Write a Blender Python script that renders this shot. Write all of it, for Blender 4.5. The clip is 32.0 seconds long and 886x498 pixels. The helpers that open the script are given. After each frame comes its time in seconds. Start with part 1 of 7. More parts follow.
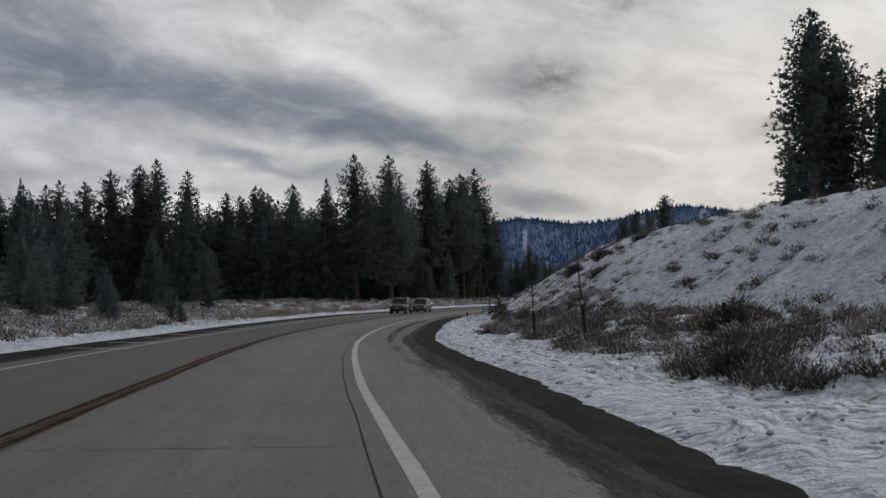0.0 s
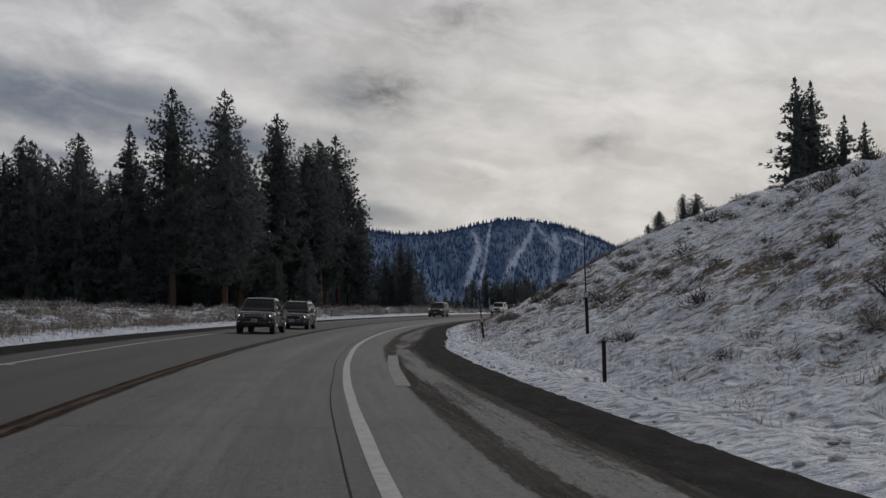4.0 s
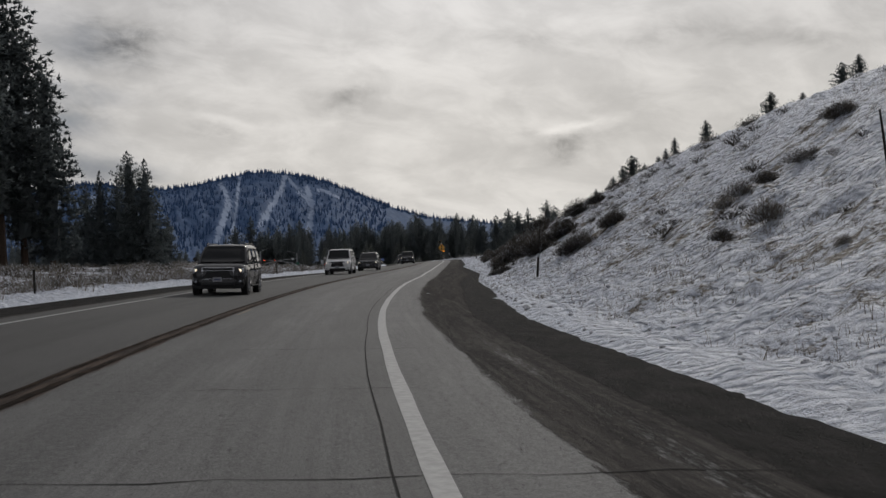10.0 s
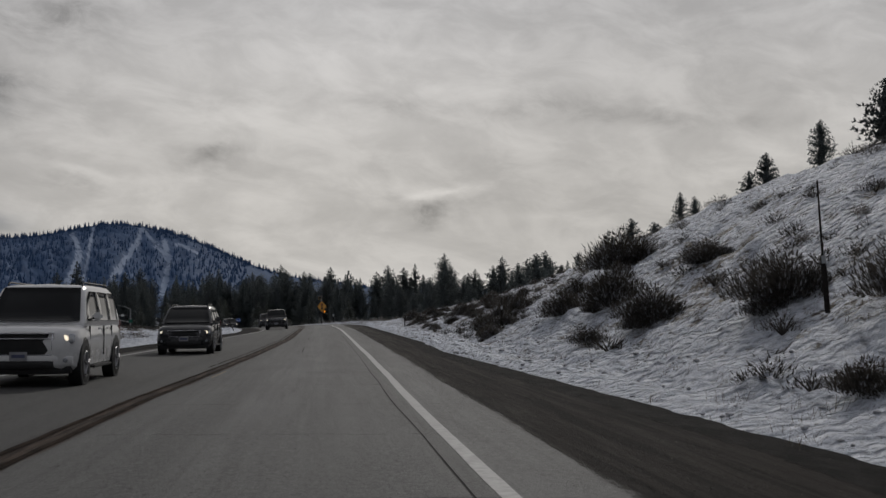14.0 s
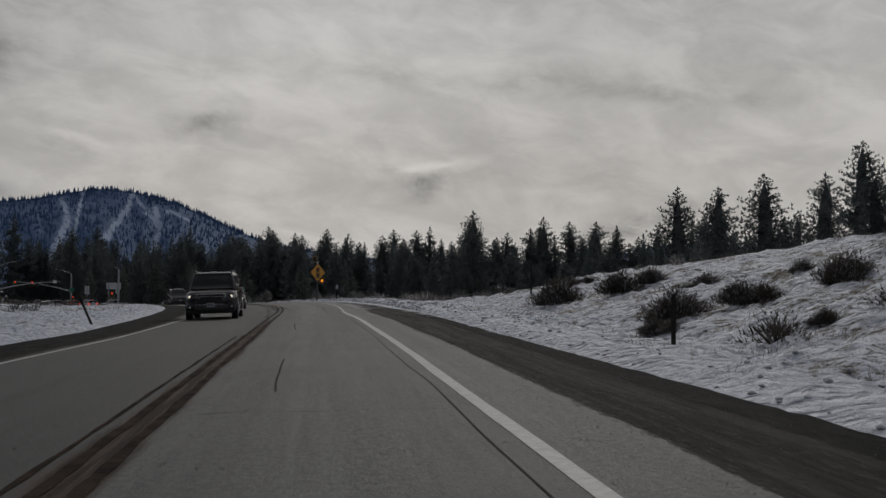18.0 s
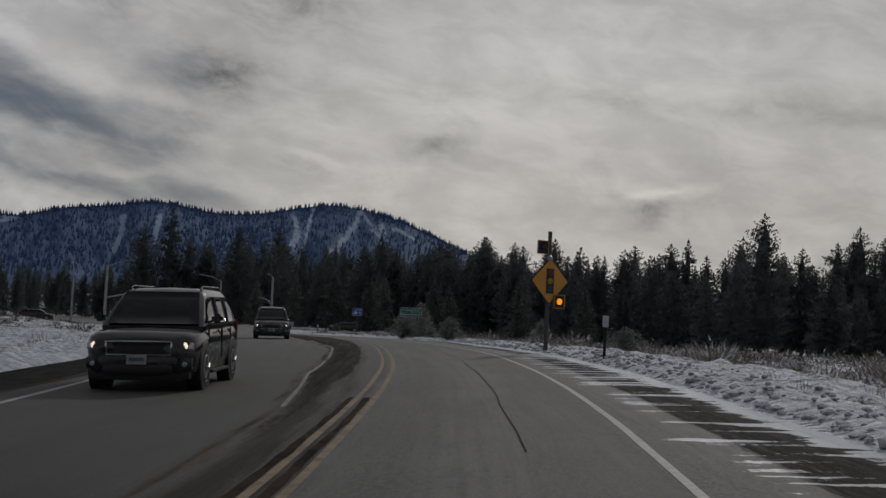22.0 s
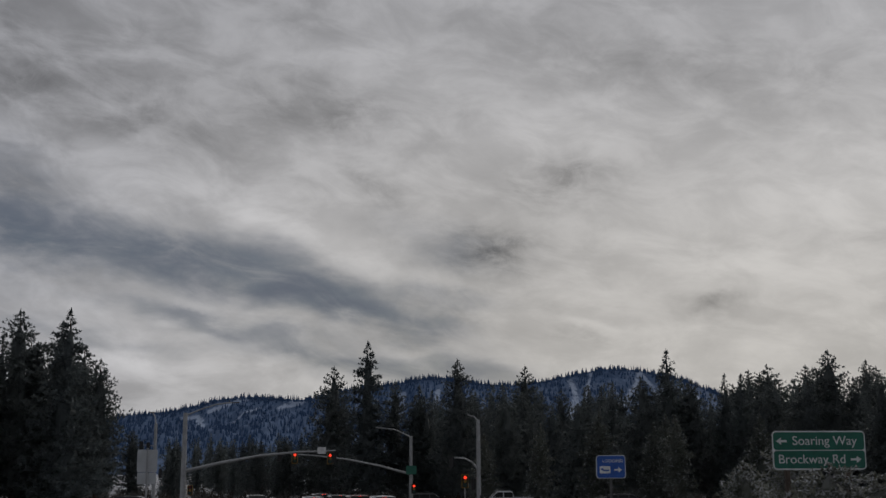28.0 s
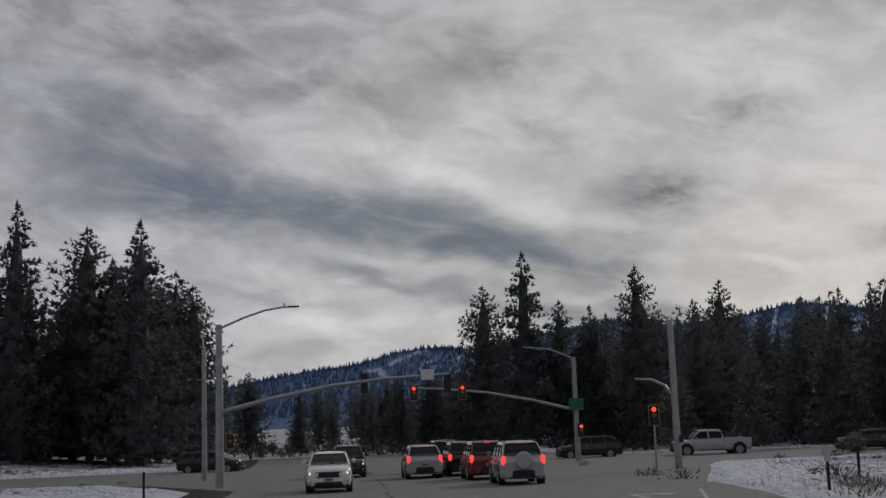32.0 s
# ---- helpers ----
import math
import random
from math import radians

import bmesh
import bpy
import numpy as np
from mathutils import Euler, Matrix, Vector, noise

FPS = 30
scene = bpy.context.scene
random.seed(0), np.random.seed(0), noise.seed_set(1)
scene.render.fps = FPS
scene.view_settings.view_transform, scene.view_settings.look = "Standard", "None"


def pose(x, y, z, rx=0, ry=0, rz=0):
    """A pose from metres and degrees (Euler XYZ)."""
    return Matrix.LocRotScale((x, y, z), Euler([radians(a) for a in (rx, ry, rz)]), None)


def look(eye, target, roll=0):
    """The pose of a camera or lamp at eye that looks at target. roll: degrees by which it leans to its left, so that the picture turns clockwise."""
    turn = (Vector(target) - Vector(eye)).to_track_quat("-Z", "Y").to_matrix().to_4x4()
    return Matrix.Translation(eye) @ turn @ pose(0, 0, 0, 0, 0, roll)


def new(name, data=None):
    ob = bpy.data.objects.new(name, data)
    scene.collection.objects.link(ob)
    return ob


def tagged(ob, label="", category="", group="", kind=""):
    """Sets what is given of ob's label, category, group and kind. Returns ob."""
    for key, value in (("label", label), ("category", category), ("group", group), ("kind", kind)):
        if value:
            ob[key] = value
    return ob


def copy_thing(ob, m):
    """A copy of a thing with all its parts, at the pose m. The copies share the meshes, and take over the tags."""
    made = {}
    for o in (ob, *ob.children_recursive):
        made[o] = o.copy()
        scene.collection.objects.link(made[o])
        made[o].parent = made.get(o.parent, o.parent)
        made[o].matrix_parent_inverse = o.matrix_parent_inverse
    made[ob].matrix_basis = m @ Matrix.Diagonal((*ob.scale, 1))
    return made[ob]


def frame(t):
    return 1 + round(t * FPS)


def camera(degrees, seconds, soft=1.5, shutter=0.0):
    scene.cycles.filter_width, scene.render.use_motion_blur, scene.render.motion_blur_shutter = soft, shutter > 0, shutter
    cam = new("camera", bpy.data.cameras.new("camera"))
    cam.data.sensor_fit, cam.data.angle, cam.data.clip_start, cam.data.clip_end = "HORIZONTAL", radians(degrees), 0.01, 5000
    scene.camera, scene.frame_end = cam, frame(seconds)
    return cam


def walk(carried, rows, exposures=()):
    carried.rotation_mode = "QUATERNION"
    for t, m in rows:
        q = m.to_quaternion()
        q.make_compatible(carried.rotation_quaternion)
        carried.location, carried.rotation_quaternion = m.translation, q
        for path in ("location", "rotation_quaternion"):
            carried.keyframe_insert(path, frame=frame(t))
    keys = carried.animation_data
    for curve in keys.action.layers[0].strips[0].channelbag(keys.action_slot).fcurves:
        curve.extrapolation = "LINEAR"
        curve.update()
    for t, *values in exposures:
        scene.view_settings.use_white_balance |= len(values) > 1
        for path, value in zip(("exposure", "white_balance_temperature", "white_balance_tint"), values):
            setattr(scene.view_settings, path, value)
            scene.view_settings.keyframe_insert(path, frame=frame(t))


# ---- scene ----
cam = camera(41.14, 32.0)
PATH = [
    (0.0, pose(0.00, 0.00, 1.291, 92.60, 1.80, -1.28)),
    (0.5, pose(-0.91, 9.60, 1.274, 92.08, 3.69, -2.37)),
    (1.0, pose(-1.83, 19.16, 1.252, 92.52, 1.56, -3.05)),
    (1.5, pose(-2.61, 28.67, 1.239, 93.27, 1.05, -3.60)),
    (2.0, pose(-3.20, 38.14, 1.244, 93.30, 1.01, -4.95)),
    (4.5, pose(-2.66, 85.14, 1.194, 92.74, 1.31, -10.26)),
    (5.0, pose(-1.94, 94.42, 1.128, 91.99, 1.98, -10.61)),
    (5.5, pose(-1.09, 103.66, 1.079, 90.50, 2.49, -11.79)),
    (6.0, pose(-0.13, 112.87, 1.069, 90.48, 2.36, -13.08)),
    (6.5, pose(1.09, 121.97, 1.092, 90.35, 2.25, -13.66)),
    (7.0, pose(2.49, 130.97, 1.130, 90.29, 2.63, -14.56)),
    (7.5, pose(3.92, 139.96, 1.164, 89.64, 2.78, -15.80)),
    (8.0, pose(5.49, 148.89, 1.197, 88.97, 3.38, -17.28)),
    (8.5, pose(7.20, 157.75, 1.234, 88.70, 2.95, -17.98)),
    (9.0, pose(9.11, 166.57, 1.269, 90.35, 1.92, -19.61)),
    (9.5, pose(11.30, 175.28, 1.310, 90.67, 2.37, -20.38)),
    (10.0, pose(13.62, 183.99, 1.352, 90.35, 2.65, -21.79)),
    (10.5, pose(16.03, 192.71, 1.370, 89.88, 2.78, -23.00)),
    (11.0, pose(18.65, 201.23, 1.359, 91.01, 2.29, -23.37)),
    (11.5, pose(21.37, 209.52, 1.358, 91.64, 1.75, -24.33)),
    (12.0, pose(24.10, 217.66, 1.395, 91.32, 2.06, -25.28)),
    (12.5, pose(26.97, 225.62, 1.455, 91.40, 2.16, -27.31)),
    (13.0, pose(30.03, 233.46, 1.516, 91.63, 2.01, -28.39)),
    (13.5, pose(33.22, 241.19, 1.557, 92.98, 1.10, -27.88)),
    (15.5, pose(45.60, 271.69, 1.425, 93.34, 0.20, -30.55)),
    (16.0, pose(48.88, 279.21, 1.492, 93.57, 0.32, -30.33)),
    (16.5, pose(52.13, 286.74, 1.567, 92.93, -0.21, -30.18)),
    (17.0, pose(55.26, 294.33, 1.618, 93.29, 0.25, -29.19)),
    (17.5, pose(58.35, 301.96, 1.654, 92.49, 0.44, -28.95)),
    (18.0, pose(61.48, 309.59, 1.683, 91.93, -0.25, -28.89)),
    (18.5, pose(64.68, 317.25, 1.701, 92.13, -1.05, -26.89)),
    (19.0, pose(67.95, 324.92, 1.695, 93.02, -0.42, -24.45)),
    (19.5, pose(71.19, 332.63, 1.703, 94.03, 0.36, -23.24)),
    (20.0, pose(74.42, 340.36, 1.753, 94.18, -0.62, -23.74)),
    (20.5, pose(77.62, 348.04, 1.820, 94.87, -1.13, -23.07)),
    (21.0, pose(80.75, 355.58, 1.880, 95.87, -3.80, -20.86)),
    (21.5, pose(83.74, 362.89, 1.931, 94.42, -2.22, -18.67)),
    (22.0, pose(86.53, 369.95, 1.971, 92.83, -2.72, -18.17)),
    (22.5, pose(89.11, 376.70, 1.985, 93.40, -0.85, -16.44)),
    (23.0, pose(91.43, 383.16, 1.988, 93.80, -1.57, -15.91)),
    (23.5, pose(93.50, 389.35, 1.962, 93.52, -2.52, -15.33)),
    (24.0, pose(95.21, 395.44, 1.936, 94.10, -3.05, -13.06)),
    (24.5, pose(96.76, 401.34, 1.896, 94.70, -3.42, -10.70)),
    (26.5, pose(101.89, 423.04, 1.410, 94.94, -0.01, -7.29)),
    (27.0, pose(102.81, 428.15, 1.305, 98.56, -0.20, -6.21)),
    (27.5, pose(103.73, 433.09, 1.197, 100.07, 0.42, -4.90)),
    (28.0, pose(104.55, 437.84, 1.097, 100.65, 0.23, -4.47)),
    (28.5, pose(105.13, 442.42, 1.012, 100.91, -0.28, -4.17)),
    (29.0, pose(105.69, 446.79, 0.902, 99.36, 0.25, -2.50)),
    (29.5, pose(106.12, 450.96, 0.793, 98.11, -1.24, 0.14)),
    (30.0, pose(106.52, 455.08, 0.696, 96.22, -1.69, -0.81)),
    (30.2, pose(106.67, 456.70, 0.667, 96.07, -2.20, 1.05)),
    (30.3, pose(106.73, 457.50, 0.655, 95.91, -2.44, 4.19)),
    (30.5, pose(106.86, 459.08, 0.630, 95.72, -2.51, 3.96)),
    (31.0, pose(107.14, 462.91, 0.558, 96.32, -1.37, 2.75)),
    (31.5, pose(107.34, 466.60, 0.466, 96.77, 0.05, 4.23)),
    (32.0, pose(107.46, 470.23, 0.366, 98.31, 2.05, 4.32)),
]
EXPOSURES = [(0.0, -0.08), (2.5, -0.06), (4.6, -0.3), (5.3, -0.3), (6.5, -0.15), (9.0, -0.15), (11.0, -0.24), (12.0, -0.45), (13.0, -0.47), (16.0, -0.6), (19.0, -0.66), (24.0, -0.68), (27.0, -0.6), (29.5, -0.52), (31.0, -0.36), (32.0, -0.32)]
walk(cam, PATH, EXPOSURES)

# ---- light: an overcast winter sky with thin blue gaps, a veiled sun ahead on the right ----
SUN_AZ, SUN_EL = radians(38), radians(26)


def build_world():
    w = bpy.data.worlds.new("winter_sky")
    w.use_nodes = True
    nt = w.node_tree
    nt.nodes.clear()
    N, L = nt.nodes.new, nt.links.new

    def val(x):
        n = N("ShaderNodeValue")
        n.outputs[0].default_value = x
        return n.outputs[0]

    def m(op, a, b=None, c=None):
        n = N("ShaderNodeMath")
        n.operation = op
        for i, x in enumerate((a, b, c)):
            if x is None:
                continue
            if isinstance(x, (int, float)):
                n.inputs[i].default_value = x
            else:
                L(x, n.inputs[i])
        return n.outputs[0]

    def mix(f, a, b):
        n = N("ShaderNodeMix")
        n.data_type = "RGBA"
        for sock, x in ((n.inputs[0], f), (n.inputs[6], a), (n.inputs[7], b)):
            if isinstance(x, tuple):
                sock.default_value = (*x, 1)
            elif isinstance(x, (int, float)):
                sock.default_value = x
            else:
                L(x, sock)
        return n.outputs[2]

    def noise_of(vec, scale, detail=6, rough=0.55, dist=0.0):
        n = N("ShaderNodeTexNoise")
        n.inputs["Scale"].default_value, n.inputs["Detail"].default_value = scale, detail
        n.inputs["Roughness"].default_value, n.inputs["Distortion"].default_value = rough, dist
        L(vec, n.inputs["Vector"])
        return n.outputs["Fac"]

    def ramp(x, lo, hi):
        n = N("ShaderNodeMapRange")
        n.interpolation_type = "SMOOTHSTEP"
        n.inputs[1].default_value, n.inputs[2].default_value = lo, hi
        L(x, n.inputs[0])
        return n.outputs[0]

    def vec(x, y, z=0.0):
        n = N("ShaderNodeCombineXYZ")
        for i, q in enumerate((x, y, z)):
            if isinstance(q, (int, float)):
                n.inputs[i].default_value = q
            else:
                L(q, n.inputs[i])
        return n.outputs[0]

    tc = N("ShaderNodeTexCoord")
    sep = N("ShaderNodeSeparateXYZ")
    L(tc.outputs["Generated"], sep.inputs[0])
    dx, dy, dz = sep.outputs
    az = m("MULTIPLY", m("ARCTAN2", dx, dy), 57.2958)
    el = m("MULTIPLY", m("ARCSINE", dz), 57.2958)
    # cloud sheet seen in perspective
    inv = m("DIVIDE", 1.0, m("ADD", m("MAXIMUM", dz, 0.0), 0.3))
    flat = vec(m("MULTIPLY", dx, inv), m("MULTIPLY", dy, inv))
    deg = vec(m("MULTIPLY", az, 0.1), m("MULTIPLY", m("ADD", el, m("MULTIPLY", az, 0.12)), 0.2))
    big = noise_of(flat, 1.7, 8, 0.58, 0.5)
    fine = noise_of(deg, 2.4, 8, 0.6, 0.5)
    wisp = noise_of(flat, 5.5, 8, 0.62, 0.8)
    wx = m("MULTIPLY", m("SUBTRACT", noise_of(deg, 1.6, 4, 0.5), 0.5), 6.0)
    wy = m("MULTIPLY", m("SUBTRACT", noise_of(vec(m("MULTIPLY", az, 0.1), m("MULTIPLY", el, 0.22), 7.0), 2.2, 5, 0.5), 0.5), 2.8)

    def blob(a0, e0, ra, re, tilt, amount):
        """A soft patch at azimuth a0 and height e0, degrees; tilt: how it slopes down to the right."""
        a = m("ADD", m("SUBTRACT", az, a0), wx)
        e = m("ADD", m("SUBTRACT", el, e0), wy)
        e = m("ADD", e, m("MULTIPLY", a, tilt))
        q = m("ADD", m("POWER", m("ABSOLUTE", m("DIVIDE", a, ra)), 2.0), m("POWER", m("ABSOLUTE", m("DIVIDE", e, re)), 2.0))
        return m("MULTIPLY", m("POWER", 2.718, m("MULTIPLY", q, -1.0)), amount)

    def total(rows):
        out = None
        for r in rows:
            b = blob(*r)
            out = b if out is None else m("ADD", out, b)
        return out

    gaps = total(GAPS)
    greys = m("MULTIPLY", total([(a, e, ra * 1.5, re * 1.4, q, k * .85) for a, e, ra, re, q, k in GREYS]), m("ADD", ramp(noise_of(deg, 4.0, 9, 0.7, 0.6), 0.25, 0.7), 0.35))
    lights = total(LIGHTS)
    sky = N("ShaderNodeTexSky")
    sky.sky_type = "NISHITA"
    sky.sun_disc = False
    sky.sun_elevation, sky.sun_rotation = SUN_EL, SUN_AZ
    blue = N("ShaderNodeVectorMath")
    blue.operation = "SCALE"
    L(sky.outputs[0], blue.inputs[0])
    blue.inputs["Scale"].default_value = 0.05
    # cloud brightness: mottled, paler low down and towards the veiled sun
    near_sun = m("COSINE", m("MULTIPLY", m("SUBTRACT", az, 30.0), 0.01745))
    sun_glow = ramp(near_sun, 0.55, 1.0)
    mott = m("ADD", m("MULTIPLY", ramp(big, 0.3, 0.72), 0.5), m("MULTIPLY", ramp(fine, 0.34, 0.68), 0.55))
    mott = m("ADD", mott, m("MULTIPLY", ramp(wisp, 0.35, 0.75), 0.15))
    low = ramp(el, 26.0, 3.0)
    tone = m("ADD", m("MULTIPLY", m("SUBTRACT", m("MULTIPLY", m("SUBTRACT", mott, 0.55), m("SUBTRACT", 1.0, m("MULTIPLY", sun_glow, 0.3))), -0.55), 0.36), m("ADD", m("MULTIPLY", low, 0.14), m("MULTIPLY", sun_glow, 0.2)))
    tone = m("ADD", m("ADD", tone, m("MULTIPLY", lights, 0.2)), 0.175)
    tone = m("SUBTRACT", tone, m("MULTIPLY", greys, 0.3))
    tone = m("ADD", tone, m("MULTIPLY", ramp(el, 26.0, 80.0), 0.08))   # brighter overhead, as under any cloud sheet
    tone = m("MAXIMUM", tone, 0.14)
    warm = mix(m("MULTIPLY", sun_glow, m("ADD", m("MULTIPLY", low, 0.7), 0.3)), (0.965, 0.98, 1.06), (1.04, 1.0, 0.945))
    cl = N("ShaderNodeVectorMath")
    cl.operation = "SCALE"
    L(warm, cl.inputs[0])
    L(tone, cl.inputs["Scale"])
    wav = noise_of(deg, 5.5, 9, 0.68, 0.8)
    veil = m("ADD", m("MULTIPLY", ramp(fine, 0.28, 0.7), 0.75), m("MULTIPLY", ramp(wav, 0.3, 0.7), 0.55))
    streak = noise_of(vec(m("MULTIPLY", az, 0.1), m("MULTIPLY", m("ADD", el, m("MULTIPLY", az, 0.2)), 0.27)), 2.0, 8, 0.58, 0.7)
    thick = m("MULTIPLY", gaps, m("ADD", m("MULTIPLY", veil, 0.5), m("ADD", m("MULTIPLY", ramp(streak, 0.3, 0.68), 1.1), 0.15)))
    gap_f = m("MULTIPLY", m("SUBTRACT", 1.0, m("POWER", 2.718, m("MULTIPLY", thick, -1.0))), 0.9)
    thin = mix(m("ADD", m("MULTIPLY", ramp(fine, 0.3, 0.7), 0.3), 0.62), blue.outputs[0], (0.09, 0.115, 0.172))
    col = mix(gap_f, cl.outputs[0], thin)
    bg = N("ShaderNodeBackground")
    L(col, bg.inputs[0])
    bg.inputs[1].default_value = 1.0
    out = N("ShaderNodeOutputWorld")
    L(bg.outputs[0], out.inputs[0])
    scene.world = w


# azimuth, height, half width, half height, slope, strength
GAPS = [(-10.0, 10.2, 8.5, 1.25, 0.14, 1.2), (-15.5, 10.6, 6.0, 1.1, 0.05, 1.0), (-3.0, 8.6, 5.5, 1.0, 0.25, 1.4), (0.5, 7.4, 3.5, 0.7, 0.3, 1.1), (-6.5, 6.9, 5.5, 0.42, 0.16, 0.85),
        (3.6, 4.9, 4.5, 0.55, 0.08, 1.0), (-1.5, 5.6, 4.0, 0.35, 0.1, 0.9), (-20.0, 14.6, 5.0, 1.2, 0.3, 0.8), (-18.5, 12.0, 4.5, 1.0, 0.2, 0.8), (-13.0, 6.2, 6.0, 0.35, 0.1, 0.4), (5.4, 10.6, 3.0, 1.1, 0.2, 0.5), (2.5, 7.4, 3.0, 0.5, 0.2, 0.6), (4.5, 8.2, 2.6, 0.35, 0.15, 0.5)]
GREYS = [(6.6, 11.1, 2.0, 0.65, 0.15, 0.7), (8.4, 9.8, 1.3, 1.2, 0.5, 0.45), (1.0, 13.4, 0.9, 0.8, 0.5, 0.7), (-0.6, 17.0, 3.4, 1.0, 0.1, 0.6), (10.5, 14.4, 1.4, 0.6, 0.0, 0.45), (17.1, 7.6, 1.2, 0.4, 0.0, 0.85),
         (28.1, 4.9, 1.2, 0.4, -0.1, 1.1), (11.3, 6.2, 0.9, 0.3, 0.1, 0.55), (38.8, 3.3, 1.7, 0.45, -0.2, 1.3), (34.0, 9.8, 8.0, 0.4, 0.07, 0.55), (10.8, 14.0, 3.0, 0.8, 0.0, 0.5), (-14.0, 17.5, 5.0, 1.4, 0.2, 0.5),
         (-18.0, 13.4, 3.0, 1.0, 0.3, 0.5), (16.0, 19.0, 6.0, 1.5, 0.1, 0.4), (3.0, 6.2, 3.0, 0.4, 0.1, 0.35), (26.0, 5.8, 0.7, 0.3, 0.0, 0.5), (6.0, 10.4, 1.6, .8, .1, .7), (4.4, 7.6, 2.0, .6, .2, .5), (-2.0, 8.2, 3.0, 1.0, .2, .4)]
LIGHTS = [(-3.0, 11.6, 3.4, 1.0, 0.35, .5), (-7.0, 12.8, 4.0, 1.0, 0.1, 0.4), (0.8, 9.8, 2.6, 0.8, 0.35, 0.4), (11.6, 6.7, 1.9, 0.5, 0.15, 0.9), (28.4, 5.7, 1.8, 0.4, 0.0, 1.2),
          (26.0, 6.2, 1.0, 0.45, 0.0, 0.6), (-11.0, 5.0, 6.0, 0.8, 0.1, 0.5), (24.0, 13.0, 7.0, 2.0, 0.1, 0.25), (17.5, 8.4, 1.2, 0.5, 0.0, 0.3), (11.5, 6.0, 1.6, 0.3, 0.0, 0.4), (17.0, 14.0, 11.0, 5.0, 0.0, 0.28)]
build_world()
sun = new("sun", bpy.data.lights.new("sun", "SUN"))
sun.data.energy, sun.data.angle, sun.data.color = 1.45, radians(6), (1.0, 0.96, 0.91)
sun.matrix_world = look((0, 0, 0), (-math.sin(SUN_AZ) * math.cos(SUN_EL), -math.cos(SUN_AZ) * math.cos(SUN_EL), -math.sin(SUN_EL)))



# ---- materials ----
class Nodes:
    """Short hand for building one material's nodes."""

    def __init__(self, name, rough=0.8, metal=0.0, spec=0.3):
        self.m = bpy.data.materials.new(name)
        self.m.use_nodes = True
        self.t = self.m.node_tree
        self.b = self.t.nodes["Principled BSDF"]
        self.b.inputs["Roughness"].default_value, self.b.inputs["Metallic"].default_value = rough, metal
        self.b.inputs["Specular IOR Level"].default_value = spec

    def n(self, kind, **inputs):
        q = self.t.nodes.new(kind)
        for k, x in inputs.items():
            self.put(q.inputs[k.replace("_", " ")], x)
        return q

    def put(self, sock, x):
        if hasattr(x, "is_linked"):
            self.t.links.new(x, sock)
        elif isinstance(x, tuple) and len(x) == 3 and sock.type == "RGBA":
            sock.default_value = (*x, 1)
        else:
            sock.default_value = x

    def noise(self, vec, scale, detail=4.0, rough=0.55, dist=0.0):
        return self.n("ShaderNodeTexNoise", Vector=vec, Scale=scale, Detail=detail, Roughness=rough, Distortion=dist).outputs["Fac"]

    def ramp(self, x, lo, hi, a=0.0, b=1.0):
        q = self.n("ShaderNodeMapRange")
        q.interpolation_type = "SMOOTHSTEP"
        for i, v in enumerate((x, lo, hi, a, b)):
            self.put(q.inputs[i], v)
        return q.outputs[0]

    def math(self, op, a, b=0.0):
        q = self.n("ShaderNodeMath")
        q.operation = op
        self.put(q.inputs[0], a), self.put(q.inputs[1], b)
        return q.outputs[0]

    def mix(self, f, a, b):
        q = self.n("ShaderNodeMix")
        q.data_type = "RGBA"
        self.put(q.inputs[0], f), self.put(q.inputs[6], a), self.put(q.inputs[7], b)
        return q.outputs[2]

    def obj(self):
        return self.n("ShaderNodeTexCoord").outputs["Object"]

    def uv(self, sx=1.0, sy=1.0):
        q = self.n("ShaderNodeMapping", Vector=self.n("ShaderNodeTexCoord").outputs["UV"])
        q.inputs["Scale"].default_value = (sx, sy, 1)
        return q.outputs[0]

    def attr(self, name):
        q = self.n("ShaderNodeAttribute")
        q.attribute_name = name
        return q.outputs["Fac"]

    def island(self):
        return self.n("ShaderNodeNewGeometry").outputs["Random Per Island"]

    def rand(self):
        return self.n("ShaderNodeObjectInfo").outputs["Random"]

    def up(self):
        q = self.n("ShaderNodeSeparateXYZ", Vector=self.n("ShaderNodeNewGeometry").outputs["Normal"])
        return q.outputs[2]

    def colour(self, x):
        self.put(self.b.inputs["Base Color"], x)
        return self

    def roughness(self, x):
        self.put(self.b.inputs["Roughness"], x)
        return self

    def bump(self, h, strength=0.4, dist=0.05):
        q = self.n("ShaderNodeBump", Height=h, Strength=strength, Distance=dist)
        self.t.links.new(q.outputs[0], self.b.inputs["Normal"])
        return self


def mat_plain(name, col, rough=0.6, metal=0.0, spec=0.4, var=0.12, scale=6.0):
    k = Nodes(name, rough, metal, spec)
    f = k.noise(k.obj(), scale, 5, 0.6)
    dark = tuple(c * (1 - var * 2) for c in col)
    k.colour(k.mix(k.ramp(f, 0.3, 0.7), dark, col))
    return k.m


def mat_glow(name, col, strength):
    k = Nodes(name, 0.4)
    k.colour(col)
    k.b.inputs["Emission Color"].default_value = (*col, 1)
    k.b.inputs["Emission Strength"].default_value = strength
    return k.m


